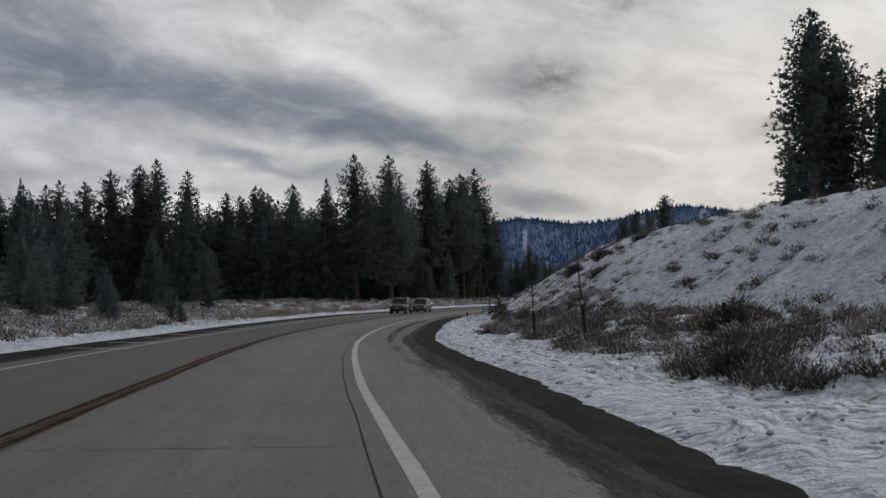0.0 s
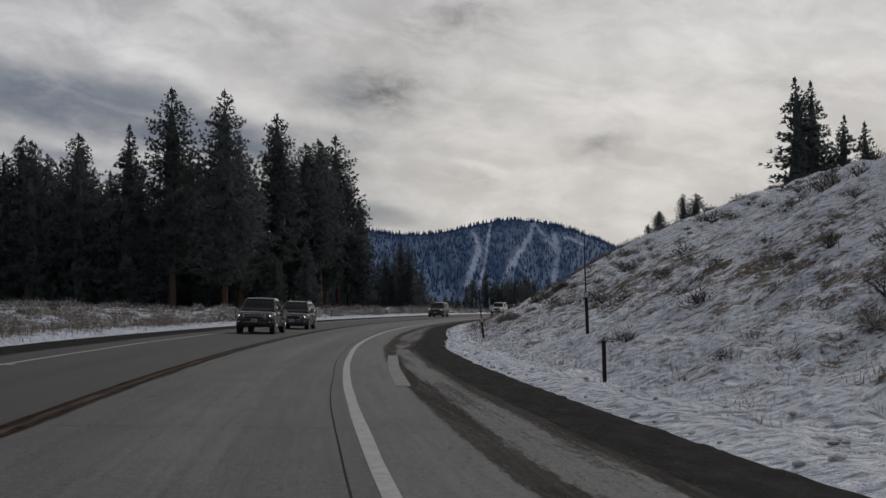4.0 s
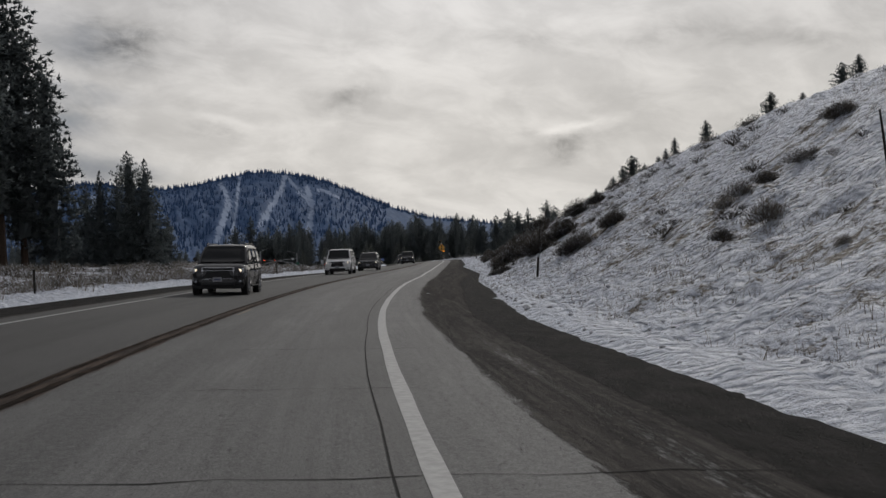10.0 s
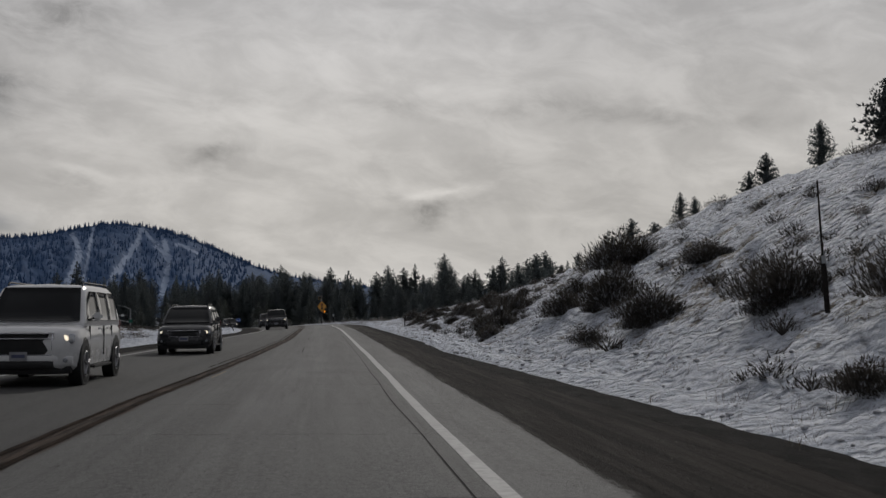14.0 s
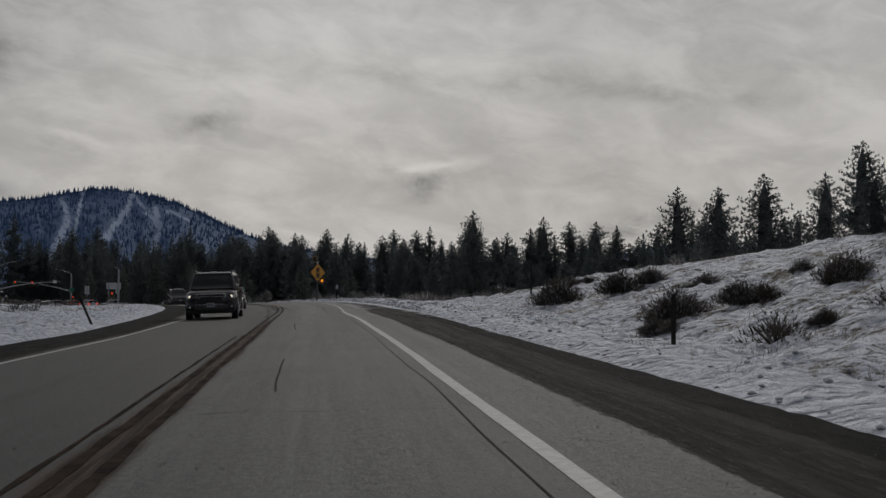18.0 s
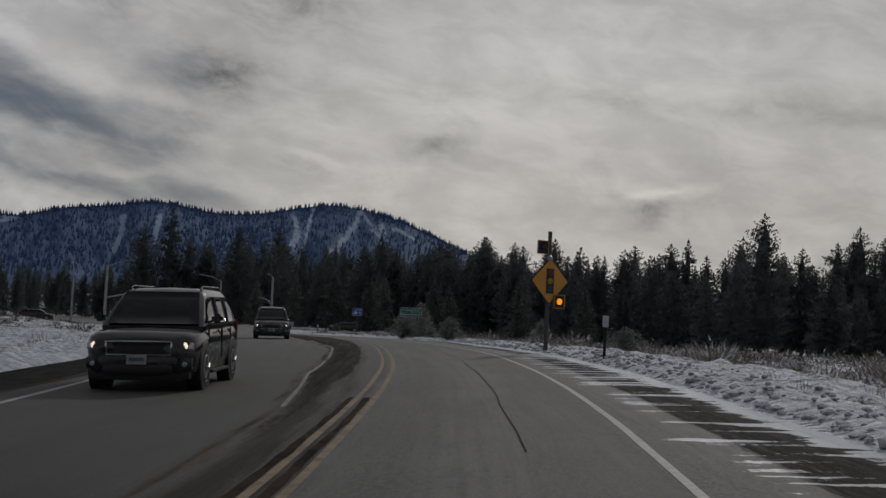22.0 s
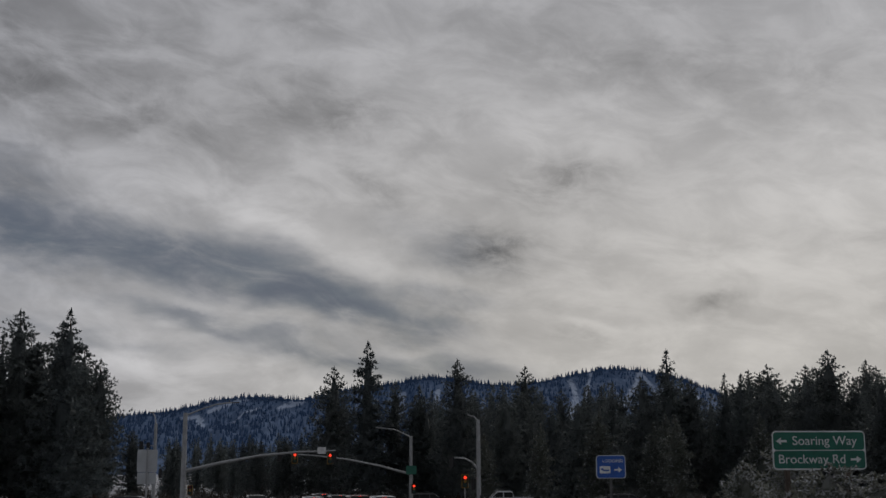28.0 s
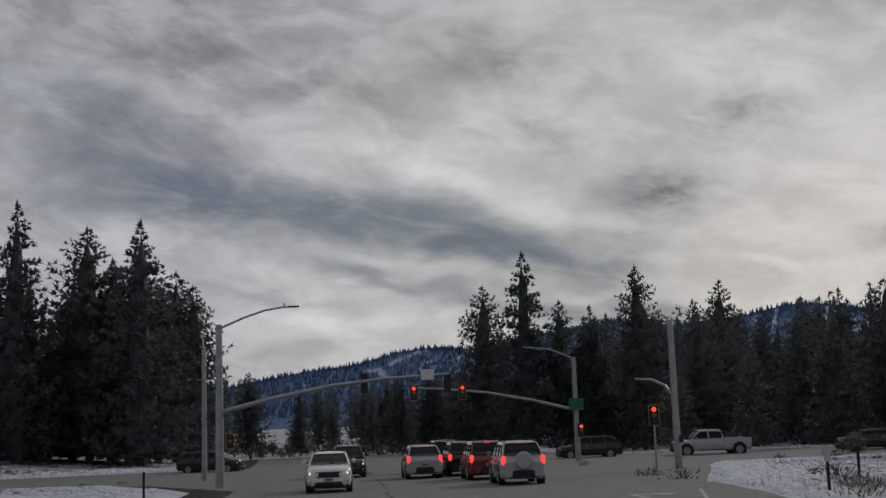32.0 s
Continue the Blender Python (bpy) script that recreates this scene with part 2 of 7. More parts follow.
def mat_road():
    """Old grey concrete and asphalt, polished wheel tracks, brown grit on the shoulder, frost and melt water."""
    k = Nodes("road_surface", 0.75, 0, 0.3)
    streak = k.noise(k.uv(0.03, 1.1), 1.0, 6, 0.62)
    mott = k.noise(k.uv(0.35, 0.8), 1.0, 6, 0.65)
    grain = k.noise(k.uv(1.0, 1.0), 46.0, 4, 0.75)
    pebble = k.noise(k.uv(1.0, 1.4), 9.0, 5, 0.7)
    pits = k.ramp(k.noise(k.uv(1.0, 2.6), 3.0, 5, 0.75), 0.62, 0.7)
    fine = k.ramp(k.noise(k.uv(1.0, 2.0), 13.0, 3, 0.7), 0.6, 0.68)
    scuff = k.noise(k.uv(0.16, 7.0), 1.0, 6, 0.68, 0.4)
    speck = k.ramp(k.noise(k.uv(1.0, 3.5), 6.0, 4, 0.72), 0.56, 0.66)
    col = k.mix(k.ramp(streak, 0.3, 0.7), (0.094, 0.093, 0.091), (0.172, 0.17, 0.166))
    col = k.mix(k.ramp(scuff, 0.4, 0.72, 0.0, 0.55), col, (0.055, 0.054, 0.052))
    col = k.mix(k.ramp(mott, 0.35, 0.75, 0.0, 0.6), col, (0.066, 0.065, 0.063))
    col = k.mix(k.math("MULTIPLY", speck, 0.4), col, (0.05, 0.049, 0.047))
    col = k.mix(k.ramp(pebble, 0.4, 0.66, 0.0, 0.6), col, (0.17, 0.167, 0.162))
    col = k.mix(k.ramp(grain, 0.38, 0.64, 0.0, 0.55), col, (0.035, 0.035, 0.034))
    col = k.mix(k.ramp(k.noise(k.uv(1.0, 1.0), 28.0, 3, 0.6), 0.58, 0.7, 0.0, 0.4), col, (0.24, 0.235, 0.225))
    col = k.mix(k.math("MULTIPLY", pits, 0.8), col, (0.03, 0.03, 0.03))
    col = k.mix(k.math("MULTIPLY", fine, 0.55), col, (0.03, 0.03, 0.03))
    col = k.mix(k.math("MULTIPLY", k.attr("worn"), k.ramp(streak, 0.2, 0.8, 0.6, 1.0)), col, (0.036, 0.035, 0.0335))
    col = k.mix(k.math("MULTIPLY", k.attr("pale"), k.ramp(mott, 0.2, 0.8, 1.0, 0.7)), col, (0.185, 0.182, 0.176))
    d = k.attr("dirt")
    patch = k.noise(k.uv(0.12, 2.2), 1.0, 8, 0.68, 0.5)
    crumb = k.noise(k.uv(1.3, 5.0), 2.6, 6, 0.75)
    d1 = k.ramp(k.math("ADD", k.math("ADD", d, k.math("MULTIPLY", k.math("SUBTRACT", patch, 0.5), 1.3)), k.math("MULTIPLY", k.math("SUBTRACT", crumb, 0.5), 0.9)), 0.42, 0.66)
    rut = k.noise(k.uv(0.1, 2.6), 1.3, 8, 0.7, 0.9)
    dirt = k.mix(k.ramp(rut, 0.4, 0.62), (0.019, 0.0172, 0.0157), (0.06, 0.0545, 0.049))
    dirt = k.mix(k.ramp(k.noise(k.uv(0.8, 2.4), 2.2, 7, 0.72), 0.5, 0.68, 0.0, 0.7), dirt, (0.022, 0.019, 0.017))
    dirt = k.mix(k.ramp(crumb, 0.5, 0.66, 0.0, 0.6), dirt, (0.1, 0.09, 0.08))
    col = k.mix(k.math("MULTIPLY", d1, 0.92), col, dirt)
    soot = k.ramp(k.math("ADD", k.attr("soot"), k.math("MULTIPLY", k.math("SUBTRACT", k.noise(k.uv(0.16, 2.6), 1.6, 8, 0.7, 0.4), 0.5), 1.1)), 0.22, 0.7)
    soot = k.math("MULTIPLY", soot, k.ramp(k.attr("soot"), 0.02, 0.2, 0.0, 0.85))
    col = k.mix(soot, col, k.mix(k.ramp(rut, 0.38, 0.6), (0.015, 0.0132, 0.012), (0.036, 0.031, 0.027)))
    wet = k.ramp(k.math("ADD", k.attr("wet"), k.math("ADD", k.math("MULTIPLY", k.math("SUBTRACT", k.noise(k.uv(0.5, 1.6), 1.6, 8, 0.72), 0.5), 0.9), k.math("MULTIPLY", k.math("SUBTRACT", crumb, 0.5), 0.8))), 0.4, 0.58)
    wet = k.math("MULTIPLY", wet, k.ramp(k.attr("wet"), 0.0, 0.3))
    col = k.mix(wet, col, k.mix(k.ramp(k.noise(k.uv(0.7, 1.6), 1.4, 8, 0.74), 0.35, 0.68), (0.012, 0.0116, 0.011), (0.031, 0.0292, 0.0275)))
    r = k.attr("rust")
    r1 = k.ramp(k.math("ADD", r, k.math("MULTIPLY", k.math("SUBTRACT", k.noise(k.uv(0.2, 3.0), 1.5, 5, 0.6), 0.5), 0.9)), 0.4, 0.7)
    rust = k.mix(k.ramp(k.noise(k.uv(0.3, 6.0), 1.3, 5, 0.6), 0.4, 0.65), (0.034, 0.026, 0.021), (0.085, 0.062, 0.049))
    col = k.mix(k.math("MULTIPLY", r1, 0.95), col, rust)
    ice = k.attr("ice")
    bars = k.math("ADD", k.math("MULTIPLY", k.noise(k.uv(1.5, 0.26), 1.0, 6, 0.62, 0.4), 0.85), k.math("MULTIPLY", crumb, 0.15))
    i1 = k.ramp(k.math("ADD", ice, k.math("MULTIPLY", k.math("SUBTRACT", bars, 0.5), 2.4)), 0.62, 0.74)
    col = k.mix(i1, col, (0.62, 0.65, 0.70))
    k.put(k.b.inputs["Specular IOR Level"], k.math("ADD", k.math("MULTIPLY", k.math("SUBTRACT", 1.0, k.math("MAXIMUM", k.math("MAXIMUM", d1, wet), k.math("MAXIMUM", soot, r1))), 0.2), 0.03))
    k.colour(col)
    k.roughness(k.mix(i1, k.mix(d1, (0.78, 0.78, 0.78), (0.92, 0.92, 0.92)), (0.22, 0.22, 0.22)))
    k.bump(k.math("ADD", k.math("ADD", grain, pebble), k.math("ADD", k.math("MULTIPLY", pits, -1.5), k.math("MULTIPLY", k.math("ADD", wet, d1), k.math("MULTIPLY", crumb, 3.0)))), 0.6, 0.018)
    return k.m


def mat_snow():
    """Thin, trodden old snow through which grass and soil show."""
    k = Nodes("snowy_ground", 0.75, 0, 0.25)
    o = k.obj()
    n1, n2, n3 = k.noise(o, 0.22, 5, 0.6), k.noise(o, 1.6, 6, 0.65), k.noise(o, 9.0, 5, 0.65)
    cover = k.math("ADD", k.attr("snow"), k.math("MULTIPLY", k.math("SUBTRACT", k.math("ADD", k.math("MULTIPLY", n1, 0.5), k.math("ADD", k.math("MULTIPLY", n2, 0.7), k.math("MULTIPLY", n3, 0.5))), 0.85), 2.1))
    f = k.ramp(cover, 0.36, 0.62)
    soil = k.mix(k.ramp(n3, 0.3, 0.7), (0.045, 0.036, 0.028), (0.17, 0.135, 0.095))
    # both blue-grey tones paint the shade of small hollows into the white
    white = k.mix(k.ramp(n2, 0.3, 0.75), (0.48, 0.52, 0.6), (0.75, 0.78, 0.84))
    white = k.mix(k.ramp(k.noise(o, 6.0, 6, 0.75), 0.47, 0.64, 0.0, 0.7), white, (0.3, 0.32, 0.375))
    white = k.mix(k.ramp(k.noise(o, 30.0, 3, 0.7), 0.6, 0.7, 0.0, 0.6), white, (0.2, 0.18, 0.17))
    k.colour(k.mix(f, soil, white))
    pock = k.n("ShaderNodeTexVoronoi", Vector=o, Scale=4.2)
    pock.feature = "SMOOTH_F1"
    dimple = k.math("MULTIPLY", k.ramp(pock.outputs["Distance"], 0.05, 0.6), k.ramp(n1, 0.35, 0.6, 0.35, 1.0))
    k.bump(k.math("ADD", k.math("ADD", k.math("MULTIPLY", dimple, 0.7), k.math("MULTIPLY", k.noise(o, 3.0, 4, 0.6), 0.65)), k.math("ADD", k.math("MULTIPLY", n3, 0.4), k.math("MULTIPLY", k.noise(o, 24.0, 2, 0.5), 0.08))), 1.0, 0.36)
    return k.m


def mat_grit(name, a, b):
    k = Nodes(name, 0.95, 0, 0.02)
    f = k.noise(k.obj(), 1.3, 8, 0.7, 0.3)
    k.colour(k.mix(k.ramp(f, 0.35, 0.7), a, b))
    k.bump(k.noise(k.obj(), 22.0, 4, 0.7), 0.6, 0.02)
    return k.m


def mat_needles(name, a, b, frost=0.0):
    k = Nodes(name, 0.7, 0, 0.25)
    f = k.math("ADD", k.math("MULTIPLY", k.island(), 0.6), k.math("MULTIPLY", k.rand(), 0.5))
    col = k.mix(f, a, b)
    if frost:
        g = k.math("MULTIPLY", k.ramp(k.island(), 1 - frost, 1 - frost + 0.25), k.ramp(k.noise(k.obj(), 1.4, 3), 0.35, 0.6))
        col = k.mix(g, col, (0.46, 0.48, 0.52))
    k.colour(col)
    # light shines through the thin needles and twigs
    tr = k.n("ShaderNodeBsdfTranslucent", Color=col)
    mx = k.n("ShaderNodeMixShader")
    mx.inputs[0].default_value = 0.42
    k.t.links.new(k.b.outputs[0], mx.inputs[1])
    k.t.links.new(tr.outputs[0], mx.inputs[2])
    k.t.links.new(mx.outputs[0], k.t.nodes["Material Output"].inputs[0])
    return k.m


def mat_bark():
    k = Nodes("bark", 0.9, 0, 0.15)
    f = k.noise(k.obj(), 3.0, 6, 0.7)
    k.colour(k.mix(f, (0.025, 0.02, 0.016), (0.11, 0.075, 0.055)))
    return k.m


def mat_mountain():
    """Blue-green winter forest, its blue painted in for distance haze, with snow between the trees and on the ski runs.
    """
    k = Nodes("hazed_forest", 0.9, 0, 0.1)
    o = k.obj()
    q = k.n("ShaderNodeMapping", Vector=o)
    q.inputs["Scale"].default_value = (1, 0.12, 0.55)
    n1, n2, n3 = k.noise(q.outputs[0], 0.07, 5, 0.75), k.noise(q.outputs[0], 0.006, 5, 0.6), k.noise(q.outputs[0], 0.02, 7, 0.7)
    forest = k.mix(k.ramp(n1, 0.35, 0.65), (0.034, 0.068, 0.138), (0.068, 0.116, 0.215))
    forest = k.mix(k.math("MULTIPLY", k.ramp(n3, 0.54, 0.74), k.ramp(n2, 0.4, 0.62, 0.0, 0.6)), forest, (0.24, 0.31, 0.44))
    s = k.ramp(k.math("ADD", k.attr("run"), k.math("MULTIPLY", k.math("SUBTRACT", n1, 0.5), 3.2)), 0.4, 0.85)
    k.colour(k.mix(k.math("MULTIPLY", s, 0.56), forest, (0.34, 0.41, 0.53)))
    return k.m


M = dict(road=mat_road(), snow=mat_snow(), bark=mat_bark(), mountain=mat_mountain(),
         pine=mat_needles("pine_needles", (0.07, 0.082, 0.084), (0.148, 0.168, 0.166)),
         fir=mat_needles("fir_needles", (0.066, 0.081, 0.086), (0.144, 0.166, 0.168)),
         frosted=mat_needles("frosted_needles", (0.11, 0.12, 0.1), (0.22, 0.225, 0.185), 0.5),
         rimed=mat_needles("rimed_needles", (0.06, 0.072, 0.066), (0.15, 0.162, 0.14), 0.25),
         sage=mat_needles("sagebrush_twigs", (0.026, 0.024, 0.021), (0.09, 0.08, 0.07), 0.24),
         frost_sage=mat_needles("frosted_twigs", (0.07, 0.062, 0.056), (0.2, 0.18, 0.15), 0.5),
         grass=mat_needles("dry_grass", (0.075, 0.062, 0.046), (0.2, 0.165, 0.12), 0.2),
         white=mat_plain("road_paint_white", (0.33, 0.33, 0.32), 0.7, 0, 0.3, 0.13, 9.0),
         faded=mat_plain("worn_road_paint", (0.22, 0.22, 0.21), 0.75, 0, 0.2, 0.3, 5.0),
         # ice: near-white colour carries the glint of the shoulder puddles
         ice=mat_plain("glinting_ice", (0.72, 0.74, 0.78), 0.15, 0, 0.5, 0.1, 4.0),
         yellow=mat_plain("road_paint_yellow", (0.19, 0.135, 0.07), 0.7, 0, 0.3, 0.3, 3.0),
         grit=mat_grit("brown_grit", (0.014, 0.011, 0.009), (0.05, 0.036, 0.027)),
         gravel=mat_needles("loose_gravel", (0.02, 0.018, 0.016), (0.2, 0.18, 0.16)),
         tar=mat_plain("tar", (0.026, 0.025, 0.024), 0.9, 0, 0.05, 0.2, 2.0))

# The road's line: one row for every 1.6 s of driving, then on to the junction.
LINE = [(0.0, 0.0), (-2.7, 30.6), (-2.9, 60.7), (-2.2, 90.7), (0.8, 120.1), (5.5, 148.9), (11.8, 177.0), (19.7, 204.5),
        (28.8, 230.3), (38.8, 254.9), (48.9, 279.2), (59.0, 303.5), (69.2, 328.0), (79.5, 352.6), (88.6, 375.4),
        (95.2, 395.4), (99.6, 413.3), (103.2, 430.1), (105.5, 445.0), (106.8, 458.3), (107.5, 470.2)]
RISE = [0.0, -0.14, -0.2, -0.17, -0.12, -0.06, -0.02, 0.03, 0.08, 0.16, 0.26, 0.38, 0.5, 0.58, 0.6, 0.53, 0.34, 0.04, -0.33,
        -0.69, -0.89]


def spine():
    """Points of the road's line every metre, with height and direction: s, x, y, z, tx, ty."""
    p = [(3.4, -30.0), (2.0, -18.0)] + LINE + [(107.4, 485.0), (106.3, 500.0), (104.2, 516.0), (101.6, 532.0), (98.6, 548.0),
                                              (95.4, 564.0), (89.0, 595.0), (82.0, 630.0)]
    z = [0.0, 0.0] + RISE + [-1.3, -1.8, -2.2, -2.45, -2.6, -2.7, -2.8, -2.8]
    p, z = np.array(p), np.array(z)
    for _ in range(1):                     # even out the line
        p[1:-1] = 0.25 * p[:-2] + 0.5 * p[1:-1] + 0.25 * p[2:]
        z[1:-1] = 0.25 * z[:-2] + 0.5 * z[1:-1] + 0.25 * z[2:]
    q = []
    for i in range(1, len(p) - 2):
        a, b, c, d = p[i - 1], p[i], p[i + 1], p[i + 2]
        for k in range(24):
            w = k / 24
            xy = 0.5 * (2 * b + (c - a) * w + (2 * a - 5 * b + 4 * c - d) * w * w + (3 * b - a - 3 * c + d) * w ** 3)
            q.append((xy[0], xy[1], z[i] * (1 - w) + z[i + 1] * w))
    q = np.array(q)
    s = np.concatenate([[0], np.cumsum(np.hypot(*np.diff(q[:, :2], axis=0).T))])
    s -= np.interp(0.0, q[:, 1], s)        # s = 0 where the drive begins
    g = np.arange(math.ceil(s[0]), s[-1], 1.0)
    x, y, zz = (np.interp(g, s, q[:, k]) for k in range(3))
    tx, ty = np.gradient(x), np.gradient(y)
    n = np.hypot(tx, ty)
    return g, x, y, zz, tx / n, ty / n


SP = spine()


def bank(s):
    """Crossfall: how much the road falls to the right per metre."""
    return np.interp(s, [-30, 60, 120, 240, 300, 370, 430, 490, 560], [0.03, 0.03, 0.045, 0.04, 0.0, -0.035, -0.03, 0.0, 0.0])


def place(s, u):
    """x, y and the road's height at s metres along the line and u metres to its right."""
    s, u = np.asarray(s, float), np.asarray(u, float)
    x, y, z, tx, ty = (np.interp(s, SP[0], SP[k]) for k in range(1, 6))
    return x + ty * u, y - tx * u, z - bank(s) * np.clip(u, -14, 9)



# ---- the road and the land ----
def mesh_ob(name, verts, faces, mats, parent=None, smooth=False):
    me = bpy.data.meshes.new(name)
    me.from_pydata([tuple(map(float, v)) for v in verts], [], [tuple(map(int, q)) for q in faces])
    for q in (mats if isinstance(mats, (list, tuple)) else [mats]):
        me.materials.append(q)
    if smooth:
        me.shade_smooth()
    ob = new(name, me)
    ob.parent = parent
    return ob


def grid_mesh(name, P, mat, attrs=None, uv=None, parent=None):
    """A sheet from an (n, m, 3) array of points, with float attributes and an optional (n, m, 2) uv."""
    n, k = P.shape[:2]
    i = np.arange(n * k).reshape(n, k)
    F = np.stack([i[:-1, :-1], i[:-1, 1:], i[1:, 1:], i[1:, :-1]], -1).reshape(-1, 4)
    me = bpy.data.meshes.new(name)
    me.vertices.add(n * k), me.loops.add(F.size), me.polygons.add(len(F))
    me.vertices.foreach_set("co", P.reshape(-1).astype(np.float32))
    me.loops.foreach_set("vertex_index", F.reshape(-1).astype(np.int32))
    me.polygons.foreach_set("loop_start", np.arange(0, F.size, 4, dtype=np.int32))
    me.update(calc_edges=True)
    for key, val in (attrs or {}).items():
        a = me.attributes.new(key, "FLOAT", "POINT")
        a.data.foreach_set("value", val.reshape(-1).astype(np.float32))
    if uv is not None:
        lay = me.uv_layers.new(name="UVMap")
        lay.data.foreach_set("uv", uv.reshape(-1, 2)[F.reshape(-1)].reshape(-1).astype(np.float32))
    me.materials.append(mat)
    me.shade_smooth()
    ob = new(name, me)
    ob.parent = parent
    return ob


def vnoise(x, y, seed=0):
    """Smooth value noise, 0 to 1."""
    xi, yi = np.floor(x).astype(np.int64), np.floor(y).astype(np.int64)
    fx, fy = x - xi, y - yi
    fx, fy = fx * fx * (3 - 2 * fx), fy * fy * (3 - 2 * fy)

    def hsh(a, b):
        q = (a * 374761393 + b * 668265263 + seed * 974634777) & 0xFFFFFFFF
        q = ((q ^ (q >> 13)) * 1274126177) & 0xFFFFFFFF
        return ((q ^ (q >> 16)) & 0xFFFF) / 65535.0
    a, b, c, d = hsh(xi, yi), hsh(xi + 1, yi), hsh(xi, yi + 1), hsh(xi + 1, yi + 1)
    return (a * (1 - fx) + b * fx) * (1 - fy) + (c * (1 - fx) + d * fx) * fy


def fbm(x, y, seed=0, octaves=4):
    t, amp, tot = 0.0, 1.0, 0.0
    for k in range(octaves):
        t = t + amp * vnoise(x * 2 ** k, y * 2 ** k, seed + k)
        tot, amp = tot + amp, amp * 0.5
    return t / tot


def table(s, rows):
    return np.interp(s, [r[0] for r in rows], [r[1] for r in rows])


EDGE_R = [(-16, .7), (10, .65), (30, .45), (48, .22), (70, .18), (120, .08), (190, .22), (215, .5), (246, 1.06), (262, 1.45), (296, 1.62), (344, 1.7),
          (362, 1.6), (372, 1.45), (400, 2.2), (425, 2.6), (452, 1.9), (466, 2.05), (491, 2.55), (505, 3.7), (516, 5.2), (524, 7.0)]
YELLOW = [(-16, -3.1), (12, -3.17), (24, -3.2), (50, -3.75), (63, -3.9), (124, -3.4), (180, -3.6), (213, -3.18), (250, -2.98), (273, -2.7), (296, -1.98),
          (318, -1.5), (345, -1.48), (362, -1.5), (377, -1.3), (400, -1.2), (428, -1.05), (454, -.85), (465, -.7), (493, -.9), (514, .2), (521, .6)]
MEDIAN = [(346, -1.6), (366, -1.75), (383, -2.0), (401, -2.3), (411, -2.9), (431, -3.0), (440, -3.6), (455, -4.2), (480, -4.25), (497, -4.3), (512, -2.9), (520, -2.3)]
EDGE_L = [(-16, -7), (60, -7.7), (130, -7.5), (190, -7.9), (227, -7.3), (268, -7.4), (314, -6.1), (351, -5.0), (380, -5.2), (393, -5.7), (419, -7.2), (460, -8.2), (490, -9), (520, -9)]
SNOW_R = [(-16, 3.3), (10, 3.35), (22, 3.75), (48, 3.35), (74, 3.95), (121, 3.5), (138, 3.95), (175, 3.35), (190, 3.5), (212, 3.7), (234, 4.7), (247, 4.7), (266, 5.3),
          (295, 4.3), (306, 4.6), (347, 4.35), (385, 4.35), (425, 4.75), (440, 4.3), (460, 4.9), (483, 4.5), (493, 3.8), (507, 5.4), (518, 7.5), (532, 9.5), (552, 16.0), (556, 40.0), (576, 40.0), (582, 16)]
SNOW_L = [(-16, -10), (37, -10.2), (100, -10.6), (202, -10.3), (236, -9.9), (277, -9.7), (321, -7.9), (356, -6.9), (428, -9.6), (471, -11.1), (497, -10), (520, -9.6), (540, -10.5), (553, -16), (557, -40), (576, -40), (582, -12)]


def step01(x):
    x = np.clip(x, 0, 1)
    return x * x * (3 - 2 * x)


def hill(s, u):
    """The cut bank to the right of the road."""
    top = table(s, [(-40, 5.5), (40, 5.6), (70, 6.2), (100, 6.4), (180, 7.5), (215, 8.4), (250, 8.0), (275, 7.7), (305, 6.3), (323, 4.6), (335, 3.7), (350, 2.6), (365, 2.0), (378, 1.3), (390, 0.2), (396, 0.0)])
    foot = table(s, [(-40, 14), (30, 12.5), (60, 8.5), (85, 5.6), (120, 4.6), (230, 5.4), (300, 6.2), (345, 6.6), (390, 7)])
    crest = table(s, [(-40, 27), (60, 21), (100, 18), (200, 21), (280, 20), (330, 18), (380, 15)])
    w = np.clip((u - foot) / (crest - foot), 0, 1.0)
    w = 0.65 * w + 0.35 * step01(w)
    shelf = 0.9 * step01((u - 6) / 6) * table(s, [(-40, 1), (60, 1), (90, 0)])
    return np.maximum(top * w, shelf * 1.0) + np.clip(u - crest, 0, 60) * 0.06 * (top > 1)


def land(s, u, rough=True):
    """Height of the natural ground beside the road."""
    s, u = np.asarray(s, float), np.asarray(u, float)
    x, y, z = place(s, u)
    r, l = u - table(s, SNOW_R), table(s, SNOW_L) - u
    h = np.where(r > 0, hill(s, u) + 0.10 * step01(r / 0.5), 0.0)
    h = np.where(l > 0, 0.10 * step01(l / 0.5) - 0.15 * step01((l - 1.5) / 3) + table(s, [(30, .5), (80, 1.5), (330, 1.5), (370, .8)]) * step01((l - 3.5) / 18) * (0.45 + 0.9 * fbm(x * 0.05, y * 0.05, 9)), h)
    low = np.where(r > 0, -0.5 * step01((r - 1.5) / 6) * step01((s - 380) / 16), 0.0)
    h = h + low
    if rough:
        side = np.maximum(r, l)
        amp = step01(side / 0.8)
        h = h + amp * ((fbm(x * 0.25, y * 0.25, 3) - 0.5) * 0.5 * step01(side / 5) + (fbm(x * 1.3, y * 1.3, 5, 3) - 0.5) * 0.28 + (fbm(x * 2.6, y * 2.6, 6, 2) - 0.5) * 0.2)
    h = np.where(np.maximum(r, l) <= 0, -0.12, h)
    return z + h


def at(s, u):
    x, y, _ = place(s, u)
    return float(x), float(y), float(land(s, u, False))


